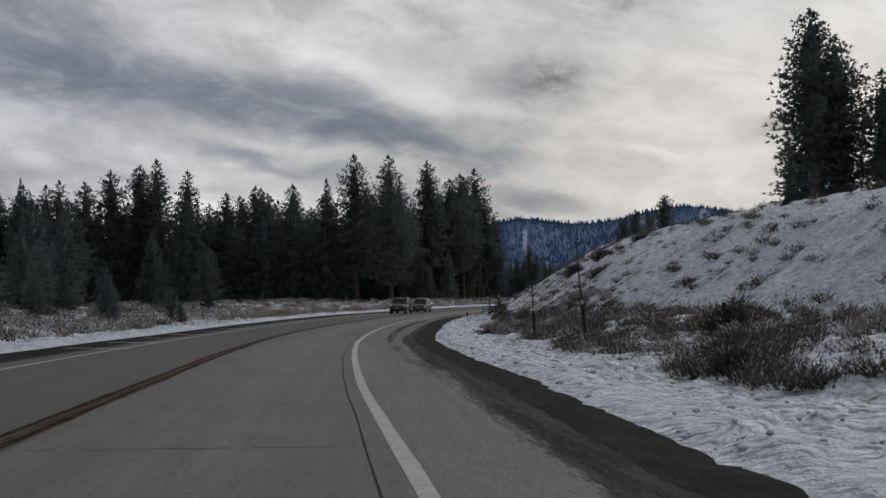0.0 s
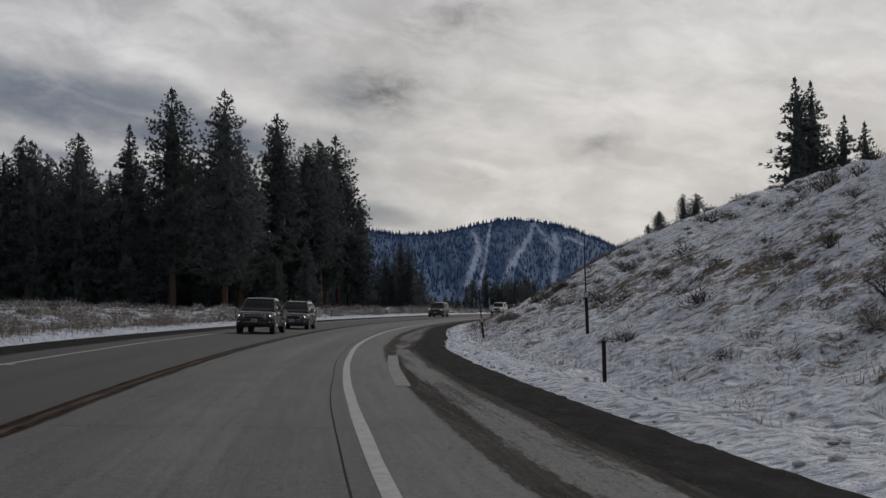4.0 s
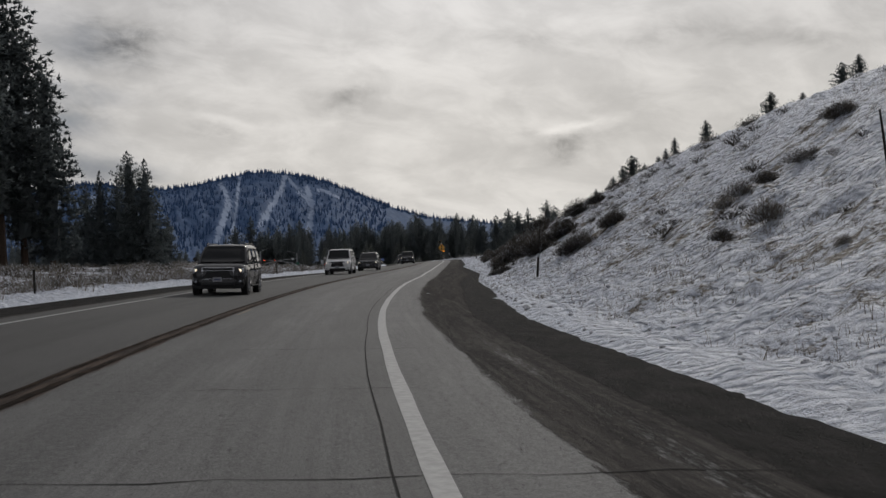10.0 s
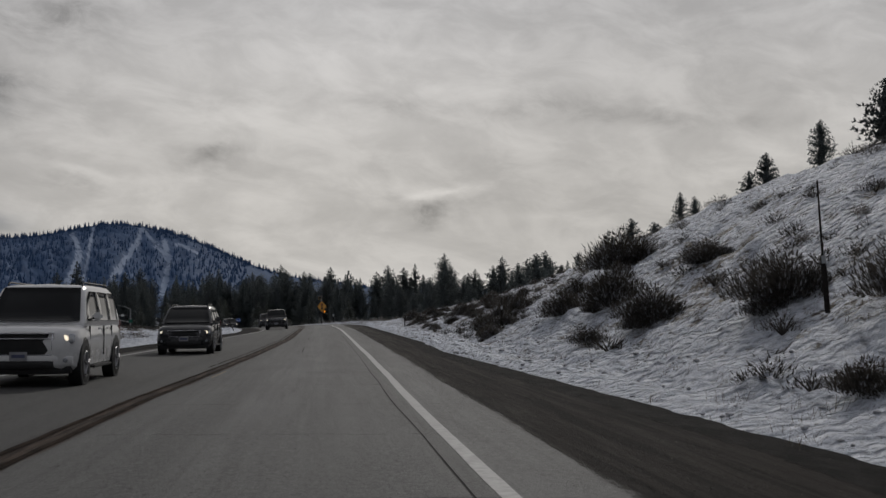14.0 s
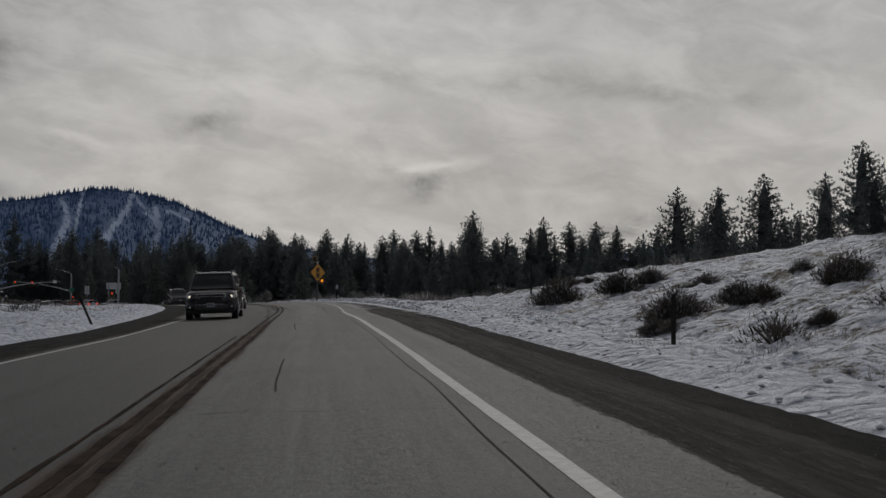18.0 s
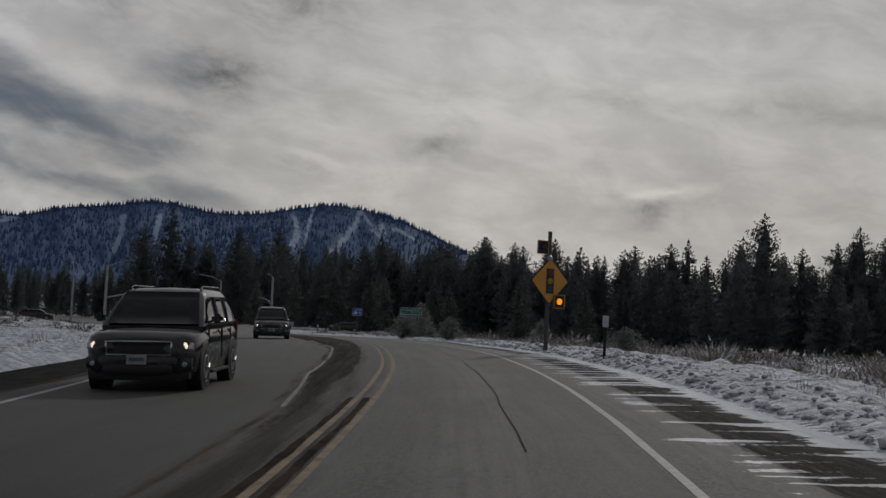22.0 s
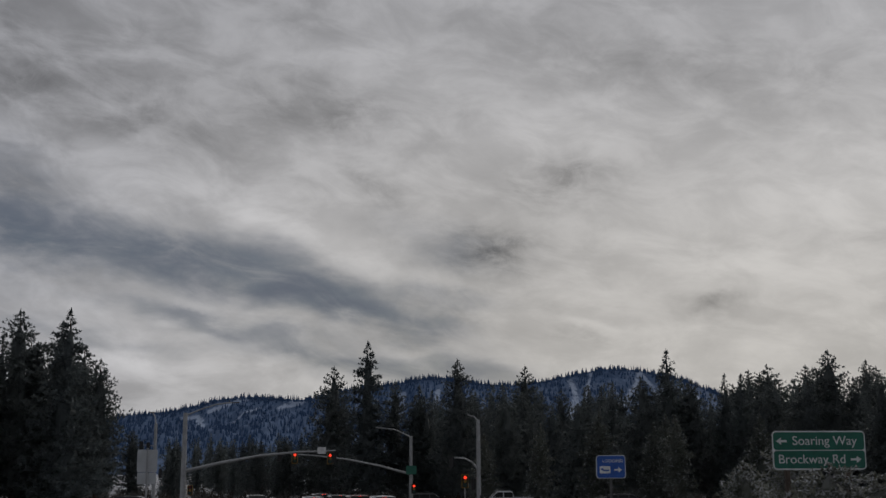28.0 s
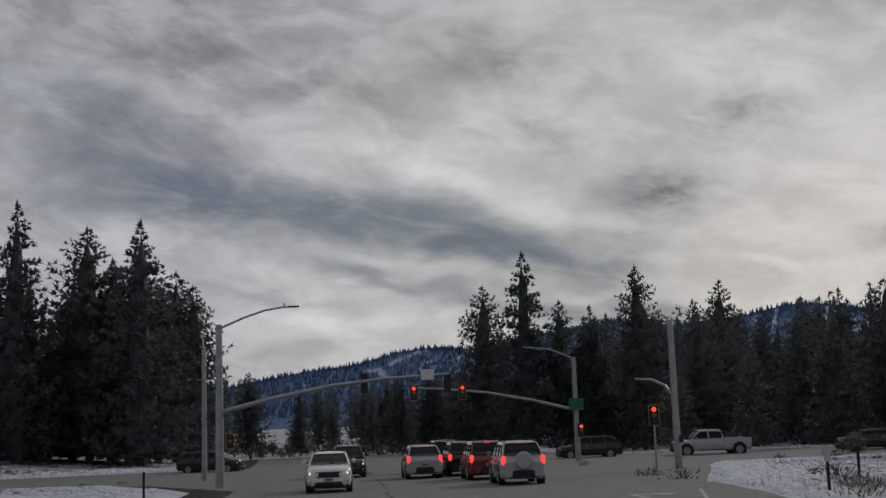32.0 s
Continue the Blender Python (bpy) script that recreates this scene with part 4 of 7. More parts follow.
def conifer_mesh(H, R, seed, base=0.12, pointed=True, dense=1.0, blade=0.55):
    """Trunk and crown of a conifer: whorls of drooping boughs carrying tufts of needles."""
    rnd = random.Random(seed)
    TV, TF = [], []
    lean = (rnd.uniform(-.012, .012) * H, rnd.uniform(-.012, .012) * H)
    r0 = 0.011 * H + 0.05
    for k, (w, q) in enumerate(((0, 1.25), (0.03, 1.0), (0.35, 0.72), (0.7, 0.42), (0.97, 0.08))):
        for j in range(7):
            a = j * math.tau / 7
            TV.append((lean[0] * w + math.cos(a) * r0 * q, lean[1] * w + math.sin(a) * r0 * q, w * H - (0.3 if k == 0 else 0)))
    for k in range(4):
        TF += [(k * 7 + j, k * 7 + (j + 1) % 7, k * 7 + 7 + (j + 1) % 7, k * 7 + 7 + j) for j in range(7)]
    V, F = [], []
    zb = base * H

    def profile(t):
        if pointed:
            return min(1.0, 4 * t + 0.62) * (1 - t ** 1.6) ** 0.92
        return min(1.0, 1.7 * t + 0.58) * (1 - t ** 2.5) ** 0.8
    # dense heart of the crown, uneven
    rings, sides = 9, 8
    for k in range(rings):
        t = k / (rings - 1) * 0.9
        for j in range(sides):
            a = j * math.tau / sides + k * 0.4
            q = R * profile(t) * 0.3 * rnd.uniform(0.5, 1.15) * (1 if k < rings - 1 else .2)
            V.append((lean[0] * t + math.cos(a) * q, lean[1] * t + math.sin(a) * q, zb + (H - zb) * t + rnd.uniform(-.02, .02) * H))
    for k in range(rings - 1):
        F += [(k * sides + j, k * sides + (j + 1) % sides, k * sides + sides + (j + 1) % sides, k * sides + sides + j) for j in range(sides)]
    n = int(H * 15 * dense)                # boughs, more of them low down
    whorl = 0.045 * H
    reach = {}
    for j in range(n):
        t = 1 - (1 - (j + rnd.random()) / n) ** 0.86
        level = round((zb + t * (H - zb) * 0.985) / whorl)
        z = zb + (t + rnd.gauss(0, .006)) * (H - zb) * 0.97
        a = rnd.uniform(0, math.tau)
        key = (level, int(a * 5.5 / math.tau + level * .6))
        if key not in reach:                   # neighbouring boughs of one whorl grow alike
            reach[key] = rnd.uniform(.7, 1.08) if rnd.random() < .93 else rnd.uniform(1.08, 1.2)
        L = max(R * profile(t) * reach[key] * rnd.uniform(.72, 1.06), 0.007 * H)
        rise = (-0.14 if pointed else -0.06) + 0.42 * t + rnd.uniform(-.1, .1)
        curl = 0.06 if pointed else 0.2
        ca, sa = math.cos(a), math.sin(a)
        bl = blade * (0.6 + 0.4 * min(1.0, 2.2 * (1 - t)))
        m = max(1, int(L * .75 / (bl * 0.72)) + 1)
        for i in range(m):
            d = L * (0.22 + 0.78 * (i + 0.8 + rnd.uniform(-.25, .2)) / m)
            sd = rnd.gauss(0, 0.11) * L
            cx, cy, cz = lean[0] * z / H + ca * d - sa * sd, lean[1] * z / H + sa * d + ca * sd, z + rise * d + curl * d * d / max(R, 0.5) + rnd.gauss(0, .1) * bl
            for _ in range(9):                 # a tuft: needles bristling out and up from the twig's end
                g = a + rnd.gauss(0, 1.25)
                q = rnd.uniform(-.6, 1.35)
                ln, w = bl * rnd.uniform(0.4, .78), bl * rnd.uniform(0.1, 0.19)
                ux, uy, uz = math.cos(g) * math.cos(q), math.sin(g) * math.cos(q), math.sin(q)
                px, py, pz = -math.sin(g) * w, math.cos(g) * w, rnd.uniform(-.8, .8) * w
                k = len(V)
                V += [(cx - px - ux * ln * .15, cy - py - uy * ln * .15, cz - pz - uz * ln * .15),
                      (cx + px - ux * ln * .05, cy + py - uy * ln * .05, cz + pz - uz * ln * .05), (cx + ux * ln, cy + uy * ln, cz + uz * ln)]
                F.append((k, k + 1, k + 2))
    for q in range(5):                     # leader
        k = len(V)
        a = rnd.uniform(0, 6.3)
        V += [(lean[0] + math.cos(a) * .008 * H, lean[1] + math.sin(a) * .008 * H, H * .95), (lean[0] - math.sin(a) * .008 * H, lean[1] + math.cos(a) * .008 * H, H * .965), (lean[0], lean[1], H * (0.985 + .003 * q))]
        F.append((k, k + 1, k + 2))
    return TV, TF, V, F


def make_tree(kind, H, R, seed, mat, label, category="tree", **kw):
    root = new(kind)
    TV, TF, V, F = conifer_mesh(H, R, seed, **kw)
    part("trunk", TV, TF, M["bark"], root)
    part("crown", V, F, mat, root)
    return tagged(root, label, category)


def grow(models, rows, group, wide=1.0):
    """Copies of model trees: rows of x, y, height; each is scaled from the model nearest in height."""
    rnd = random.Random(len(rows) * 7 + 1)
    for x, y, h in rows:
        ms = sorted(models, key=lambda q: abs(q[1] - h))[:3]
        ob, mh = rnd.choice(ms)
        k = h / mh
        z = ground_z(x, y)
        c = copy_thing(ob, pose(x, y, z - 0.1, 0, 0, rnd.uniform(0, 360)))
        q = k * rnd.uniform(0.92, 1.25) * wide
        c.scale = (q, q * rnd.uniform(.92, 1.08), k)
        tagged(c, group=group)


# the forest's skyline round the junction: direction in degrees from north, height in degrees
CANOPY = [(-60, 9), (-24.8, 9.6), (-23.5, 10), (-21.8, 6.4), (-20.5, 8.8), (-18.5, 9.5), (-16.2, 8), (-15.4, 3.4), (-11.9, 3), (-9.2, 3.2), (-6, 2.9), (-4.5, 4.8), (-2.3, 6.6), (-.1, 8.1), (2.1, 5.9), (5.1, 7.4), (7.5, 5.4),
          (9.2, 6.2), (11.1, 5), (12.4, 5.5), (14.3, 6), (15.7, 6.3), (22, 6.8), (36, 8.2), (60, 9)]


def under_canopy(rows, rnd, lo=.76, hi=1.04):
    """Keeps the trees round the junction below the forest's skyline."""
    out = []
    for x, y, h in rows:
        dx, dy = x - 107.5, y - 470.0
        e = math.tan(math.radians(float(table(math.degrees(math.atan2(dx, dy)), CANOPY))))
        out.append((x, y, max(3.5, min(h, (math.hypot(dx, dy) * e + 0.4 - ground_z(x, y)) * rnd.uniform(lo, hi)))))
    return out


def build_trees():
    P, Fr, Fz = M["pine"], M["fir"], M["frosted"]
    lp, lf = "tall dark ponderosa pine with a broad shaggy crown", "dark dense conifer with a pointed crown"
    tall = []
    for i, (h, r, b, pt) in enumerate(((31, 4.9, .24, False), (33, 5.0, .17, False), (28, 4.6, .07, True), (30, 5.2, .13, False), (26, 4.7, .2, False), (24, 4.3, .06, True))):
        ob = make_tree("ponderosa_pine" if not pt else "fir_tree", h, r, 10 + i, P if not pt else Fr, lp if not pt else lf, base=b, pointed=pt, dense=.95, blade=0.9)
        tall.append((ob, h))
    mid = []
    for i, (h, r, b, pt) in enumerate(((16, 3.5, .03, True), (18, 4.1, .05, False), (14, 3.4, .05, False), (20, 4.5, .07, False), (15, 3.2, .03, True))):
        ob = make_tree("fir_tree" if pt else "ponderosa_pine", h, r, 30 + i, Fr if pt else P, lf if pt else lp, base=b, pointed=pt, dense=1.3, blade=0.66)
        mid.append((ob, h))
    small = []
    for i, (h, r, pt) in enumerate(((3.2, .95, False), (2.6, .9, False), (4.4, 1.2, False))):
        ob = make_tree("young_pine", h, r, 50 + i, P, "small dark pine growing on the snowy bank", base=.04, pointed=pt, dense=4.0, blade=0.22)
        small.append((ob, h))
    frosty = []
    for i, (h, r) in enumerate(((3.0, 1.2), (4.2, 1.5), (11.0, 3.0))):
        ob = make_tree("frosted_pine", h, r, 60 + i, Fz if h < 6 else M["rimed"], "young pine dusted with frost" if h < 6 else "full pine with frosted needles at the forest's edge", base=.03, pointed=h > 6, dense=4.0 if h < 6 else 1.8, blade=0.26 if h < 6 else .5)
        frosty.append((ob, h))
    rnd = random.Random(5)

    def front(x0, y0, x1, y1, n, depth, h0, h1):
        out = []
        nx, ny = -(y1 - y0), x1 - x0
        q = math.hypot(nx, ny)
        for i in range(n):
            w = (i + rnd.uniform(0, 1)) / n
            d = rnd.random() ** 1.5 * depth
            out.append((x0 + (x1 - x0) * w + nx / q * d, y0 + (y1 - y0) * w + ny / q * d, rnd.uniform(h0, h1)))
        return out
    # the stand beyond the meadow on the outside of the first bend
    rows = [(-54, 249, 35), (-47, 246, 32), (-45, 237, 25), (-12, 240, 31), (-5, 237, 30.5), (-18, 243, 27), (3.4, 273.5, 33), (9, 290, 31), (16.6, 315.6, 36), (12, 300, 33), (19, 318, 28), (22, 320, 23), (-62, 243, 32), (-68, 246, 30), (-74, 248, 31), (-81, 246, 30), (-58, 251, 34), (-88, 250, 30), (-39, 246, 27), (-31, 245, 27), (-25, 246, 26)]
    rows += front(-122, 232, -20, 248, 66, 50, 20, 31) + front(-6, 250, 20, 318, 34, 40, 22, 33) + front(-75, 200, -60, 240, 6, 20, 20, 27)
    grow(tall, rows, "pines of the roadside stand", 1.08)
    rows = [(32.9, 341.2, 16), (29, 338, 13), (36, 346, 11), (31, 336, 12), (34.6, 338, 14.5), (27, 334, 11)] + front(-100, 224, 8, 258, 30, 14, 6, 13) + [(-31, 105, 9), (-36, 112, 11), (-26, 118, 8), (-44, 120, 12), (-22, 125, 7), (-40, 138, 13)]
    rows += [(-22, 85, 3.8), (-26, 81, 3.6), (-24, 92, 4.6), (-20, 97, 3), (-29, 92, 5.5), (-17.5, 88, 1.8), (-33, 100, 7), (-30, 84, 4.2)]
    grow(mid, rows, "young conifers before the stand")
    # on the bank
    rows = [(53.2, 153.6, 31), (57.5, 157, 30), (61, 150, 27), (66, 156, 26), (74.5, 229, 24), (80, 236, 25), (79, 226, 20), (86, 232, 23)]
    grow(tall, rows, "big pines on the bank", 1.3)
    rows = [(18.0, 84.2, 3.2), (19.6, 111.4, 2.9), (18.2, 101.3, 2.5), (17.9, 94.8, 2.9), (18.6, 93, 2.6), (20.5, 108, 1.9), (34.9, 178.5, 3.0), (31, 168, 2.4), (30, 160, 3.2), (33, 165, 3.6), (36, 170, 2.6), (41.9, 201, 2.8), (44, 206, 2.0), (50.8, 227, 1.7), (50, 225, 1.7), (54.6, 237.2, 2.0), (52.6, 232, 1.0),
            (60.2, 251.5, 2.3), (63.9, 261, 2.2), (65.5, 264.8, 1.8), (66.5, 267.5, 1.5), (68.5, 273, 1.6), (70.3, 278, 3.2), (72.2, 282.9, 2.7), (73.9, 287.7, 2.2), (75, 290, 1.8), (77.1, 296.3, 1.9), (77.7, 298.1, 2.6), (80.9, 306.6, 2.7), (82, 310, 1.9), (88.6, 328.3, 2.2), (91, 335.2, 2.5), (85, 318, 1.9), (87, 323, 1.6), (79, 302, 1.5)]
    grow(small, [(x, y, h * .85) for x, y, h in rows], "small pines on the bank")
    grow(mid, [(105, 358, 5), (112, 366, 6), (117, 371, 7)], "pines at the end of the bank")
    # forest round the junction
    rows = [(181.8, 515.3, 21.2), (204.5, 523.4, 21.2), (228, 506.5, 27.4), (250, 523.6, 23.4), (205.7, 458.6, 24.2), (188.2, 428.4, 20.2), (206.2, 579, 21.6), (235, 658.7, 25), (193, 663, 25), (107, 601, 22), (102, 606, 19), (111, 604, 17), (118.5, 591, 19), (134, 634, 22), (128, 620, 18), (62.5, 571, 23.7), (73.2, 572.3, 22.3), (145, 587, 20), (70, 582, 22), (66.5, 578, 22.5), (63, 583, 20), (74, 586, 18), (57, 579, 15), (50, 577, 24), (46, 583, 22), (60, 590, 17), (71, 590, 20), (61, 577, 17), (54, 578, 20), (72.5, 580, 16), (65, 588, 21), (68, 579, 19)]
    more = front(150, 578, 270, 465, 86, 60, 15, 23) + front(112, 640, 170, 584, 34, 50, 15, 22) + front(128, 590, 160, 572, 9, 8, 12, 17)
    more += [(rnd.uniform(100, 150), rnd.uniform(598, 640), rnd.uniform(12, 18)) for _ in range(18)] + [(rnd.uniform(40, 66), rnd.uniform(582, 600), rnd.uniform(14, 22)) for _ in range(8)]
    more += [(rnd.uniform(-60, 60), rnd.uniform(590, 640), rnd.uniform(9, 16)) for _ in range(36)] + [(rnd.uniform(74, 104), rnd.uniform(606, 660), rnd.uniform(6, 11)) for _ in range(24)]
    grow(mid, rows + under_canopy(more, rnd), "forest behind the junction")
    rows = [(rnd.uniform(172, 215), rnd.uniform(440, 590), rnd.uniform(9, 15)) for _ in range(42)]
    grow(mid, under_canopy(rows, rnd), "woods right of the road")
    rows = [(111.6, 455.0, 1.75), (113.4, 457.5, 1.7), (116, 459, 1.6), (112, 430, 1.7), (110, 440, 1.6), (117, 466, 1.6), (119, 447, 1.7), (121, 470, 1.6), (115, 425, 1.6), (111, 418, 1.5), (128, 549, 1.6)]
    grow(frosty[:2], rows, "frosted young pines by the verge", 1.25)
    rows = [(136, 560, 9), (140, 566, 10), (133, 572, 11), (146, 556, 10), (150, 560, 9), (127, 578, 10), (158, 548, 11), (121, 583, 9), (166, 540, 10)]
    grow(frosty[2:], rows, "frosted pines at the edge of the forest")
    # the first of each kind stands at the forest's edge too
    spots = [(-130, 262), (-124, 250), (-140, 255), (-118, 270), (-150, 262), (-135, 245), (20, 600), (8, 612), (-12, 605), (-30, 598), (-48, 610), (93, 336), (86, 325), (98, 342), (118, 478), (121, 482), (141, 574)]
    for (ob, h), (x, y) in zip(tall + mid + small + frosty, spots):
        ob.matrix_basis = pose(x, y, ground_z(x, y) - 0.1)
    # the far forest
    kinds = [np.array(conifer_mesh(1.0 * h, r, 80 + i, base=.02, pointed=pt, dense=.34, blade=1.25)[2]) / h for i, (h, r, pt) in enumerate(((16, 3.2, True), (18, 3.8, False), (15, 3.2, False)))]
    faces = [conifer_mesh(1.0 * h, r, 80 + i, base=.02, pointed=pt, dense=.34, blade=1.25)[3] for i, (h, r, pt) in enumerate(((16, 3.2, True), (18, 3.8, False), (15, 3.2, False)))]
    rows = [(rnd.uniform(-190, 56), rnd.uniform(610, 730), rnd.uniform(12, 21)) for _ in range(180)] + [(rnd.uniform(60, 112), rnd.uniform(680, 760), rnd.uniform(9, 14)) for _ in range(40)]
    rows += [(rnd.uniform(122, 260), rnd.uniform(600, 690), rnd.uniform(14, 22)) for _ in range(80)] + [(rnd.uniform(-200, 0), rnd.uniform(330, 600), rnd.uniform(14, 22)) for _ in range(60)]
    V, F = [], []
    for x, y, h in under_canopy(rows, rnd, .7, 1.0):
        i = rnd.randrange(3)
        a = rnd.uniform(0, math.tau)
        Rm = np.array(((math.cos(a), -math.sin(a), 0), (math.sin(a), math.cos(a), 0), (0, 0, 1))) * h
        b = len(V)
        V.extend(map(tuple, kinds[i] @ Rm.T + (x, y, ground_z(x, y) - .2)))
        F.extend(tuple(q + b for q in f) for f in faces[i])
    tagged(mesh_ob("forest", V, F, Fr), "dense dark conifer forest across the snowy flats", "forest", kind="stuff")


build_trees()


def bush_mesh(seed, r=0.7, h=0.75, n=150, blade=0.3):
    """A sagebrush: many fine twigs fanning from a low crown."""
    rnd = random.Random(seed)
    V, F = [], []
    for _ in range(n):
        a, q = rnd.uniform(0, math.tau), rnd.random() ** 0.6
        e = (1 - q) * 1.2 + rnd.uniform(-.1, .35)
        d = rnd.uniform(0.35, 1.0)
        cx, cy, cz = math.cos(a) * r * q * d, math.sin(a) * r * q * d, max(0.02, h * d * math.sin(min(e, 1.5)) * rnd.uniform(.55, 1.0))
        b = a + rnd.uniform(-.6, .6)
        up = rnd.uniform(.15, 1.3)
        ln, w = blade * rnd.uniform(.6, 1.3), blade * rnd.uniform(.09, .2)
        ux, uy, uz = math.cos(b) * math.cos(up), math.sin(b) * math.cos(up), math.sin(up)
        c = rnd.uniform(0, math.tau)
        px, py = math.cos(c) * w, math.sin(c) * w
        k = len(V)
        V += [(cx - px, cy - py, cz), (cx + px, cy + py, cz), (cx + ux * ln, cy + uy * ln, cz + uz * ln)]
        F.append((k, k + 1, k + 2))
    for _ in range(10):                    # woody stems
        a = rnd.uniform(0, math.tau)
        k = len(V)
        V += [(.03, 0, -.05), (-.03, .02, -.05), (math.cos(a) * r * .6, math.sin(a) * r * .6, h * .6)]
        F.append((k, k + 1, k + 2))
    return V, F


def thicket(V, F, rnd):
    """Tall grey leafless shrubs beyond the junction."""
    BV, BF = bush_mesh(140, .9, 1.6, 160, .3)
    BV = np.array(BV)
    for _ in range(260):
        x, y = rnd.uniform(30, 128), rnd.uniform(588, 625)
        if rnd.random() < .3:
            x, y = rnd.uniform(134, 170), rnd.uniform(535, 565)
        k = rnd.uniform(.8, 1.7)
        b = len(V)
        V.extend(map(tuple, BV * k + (x, y, ground_z(x, y))))
        F.extend(tuple(i + b for i in q) for q in BF)


def build_brush():
    rnd = random.Random(11)
    kinds = []
    for i, (r, h, n, b, mat) in enumerate(((.8, .72, 2400, .12, "sage"), (1.05, .8, 3200, .12, "sage"), (.6, .6, 1500, .1, "frost_sage"), (1.25, .98, 5200, .13, "sage"), (.8, .7, 2200, .11, "frost_sage"))):
        V, F = bush_mesh(70 + i, r, h, n, b)
        frosted = mat == "frost_sage"
        ob = new("sagebrush")
        part("foliage", V[:-30], F[:-10], M[mat], ob)
        SV = [V[-30], V[-29]] + [V[-30 + 3 * q + 2] for q in range(10)]
        part("stem", SV, [(0, 1, 2 + q) for q in range(10)], M["bark"], ob)
        kinds.append(tagged(ob, "grey-brown sagebrush rimed with frost" if frosted else "dark leafless sagebrush standing in the snow", "bush", "sagebrush along the road"))
    spots = []

    def scatter(n, s0, s1, u0, u1, pick, k0=.7, k1=1.3):
        for _ in range(n):
            spots.append((rnd.uniform(s0, s1), rnd.uniform(u0, u1), rnd.choice(pick), rnd.uniform(k0, k1)))
    scatter(96, 18, 66, 6.4, 12.5, (0, 2, 4), .6, .95)     # brushy strip at the start
    scatter(70, 62, 118, 6.4, 17, (0, 4, 2), .35, .7)
    scatter(14, 70, 210, 14, 21, (0, 1, 2), .7, 1.2)
    scatter(26, 120, 240, 7, 17, (0, 4, 2), .25, .5)
    scatter(26, 244, 335, 7, 13, (0, 4, 2), .3, .6)
    scatter(60, 240, 350, 11, 20, (2, 4, 4, 0), .4, .9)
    scatter(12, 335, 380, 10, 20, (2, 4, 0), .4, .8)
    scatter(26, 385, 470, 7.5, 13, (2, 4, 4), .7, 1.2)
    scatter(8, 470, 525, 9, 15, (2, 4), .6, 1.0)
    scatter(16, 150, 330, -20, -12.5, (0, 2, 4), .7, 1.2)
    lesser, spots = spots, []
    # the dark clumps on the bank, stretch by stretch: s, u and size
    brow = [(52.5, 5.8, .36), (62.4, 9.1, .5), (65.6, 9.1, .5), (70, 8.9, .57), (71.4, 7.8, .52), (78.7, 7.9, .55), (85.3, 7.9, .55), (81.5, 13.1, .6), (82.2, 15, .62), (71.6, 13.6, .41), (78.1, 17.2, .5)]
    bend = [(144.9, 7.1, .37), (135.9, 6.8, .59), (144.2, 10.4, .56), (131.6, 7.1, .54), (143.9, 9.6, .74), (135, 8, .31), (158.7, 8.6, .35), (130.5, 7.7, .29), (191.1, 11.1, .49), (179.1, 10.5, .3), (180.6, 12.1, .45), (169.4, 6.3, .36), (195.9, 14.2, .83),
            (219.2, 11, .61), (212.7, 9.6, .66), (218, 12.4, .53), (205.7, 8.6, .25), (221.6, 14.8, .67), (236.8, 8.9, .69), (237.3, 10.5, .6), (212.9, 16.5, .9), (255.1, 8.4, .8)]
    cut = [(261.7, 8.1, .98), (262.7, 6.9, .7), (266, 8.6, .68), (271.7, 9.4, .68), (276.9, 9.3, .77), (250.9, 6.3, .37), (257.3, 9, .83), (270.5, 12.7, .81), (270.8, 11.3, .47), (268.3, 6.8, .36), (300.6, 12.1, 1.1), (310.2, 7.9, .47), (304.8, 7.3, .55), (302.6, 7.1, .39), (310, 8.8, .47),
           (315.9, 10.1, .53), (324.9, 9.2, .45), (323.1, 10.2, .43), (319.3, 10.3, .52), (300.7, 6.8, .38), (308.6, 9.4, .5), (284, 8.6, .7), (291, 9.4, .8), (288, 11.5, .6), (296, 8.8, .6)]
    end = [(331.1, 9.5, .6), (325.3, 6.9, .26), (331.1, 7, .27), (333.9, 9.1, .37), (326.3, 8.2, .42), (333.8, 11.7, .56), (323.4, 9.4, .25), (320.7, 8.8, .3), (360.1, 8.4, .7), (357.6, 9.9, .6), (350.8, 10.5, .37), (328.3, 10.9, .62), (321.6, 6.8, .22), (345.2, 7.9, .6), (343.4, 6.9, .28), (344.5, 9.1, .45),
           (357.8, 11, .45), (338.5, 8.3, .2), (342.6, 10.6, .48), (346.8, 11.5, .25), (367, 10.5, .5)]
    for s, u, k in brow + bend + cut + end:
        frosted = 100 < s < 230
        k *= 1.42 if 245 < s < 320 else 1.25
        spots.append((s, u, 4 if frosted else 3, k))
        for _ in range(2):
            spots.append((s + rnd.gauss(0, .9) * k, u + rnd.gauss(0, .7) * k, rnd.choice((4, 1) if frosted else (3, 0, 1)), k * rnd.uniform(.45, .85)))
    for i, ob in enumerate(kinds):
        s, u = 20 + i * 3, 7 + i
        ob.matrix_world = pose(*at(s, u))
    for s, u, j, k in spots:
        x, y, z = at(s, u)
        c = copy_thing(kinds[j], pose(x, y, z - .05, rnd.uniform(-6, 6), rnd.uniform(-6, 6), rnd.uniform(0, 360)))
        c.scale = (k, k, k * rnd.uniform(1.0, 1.4))
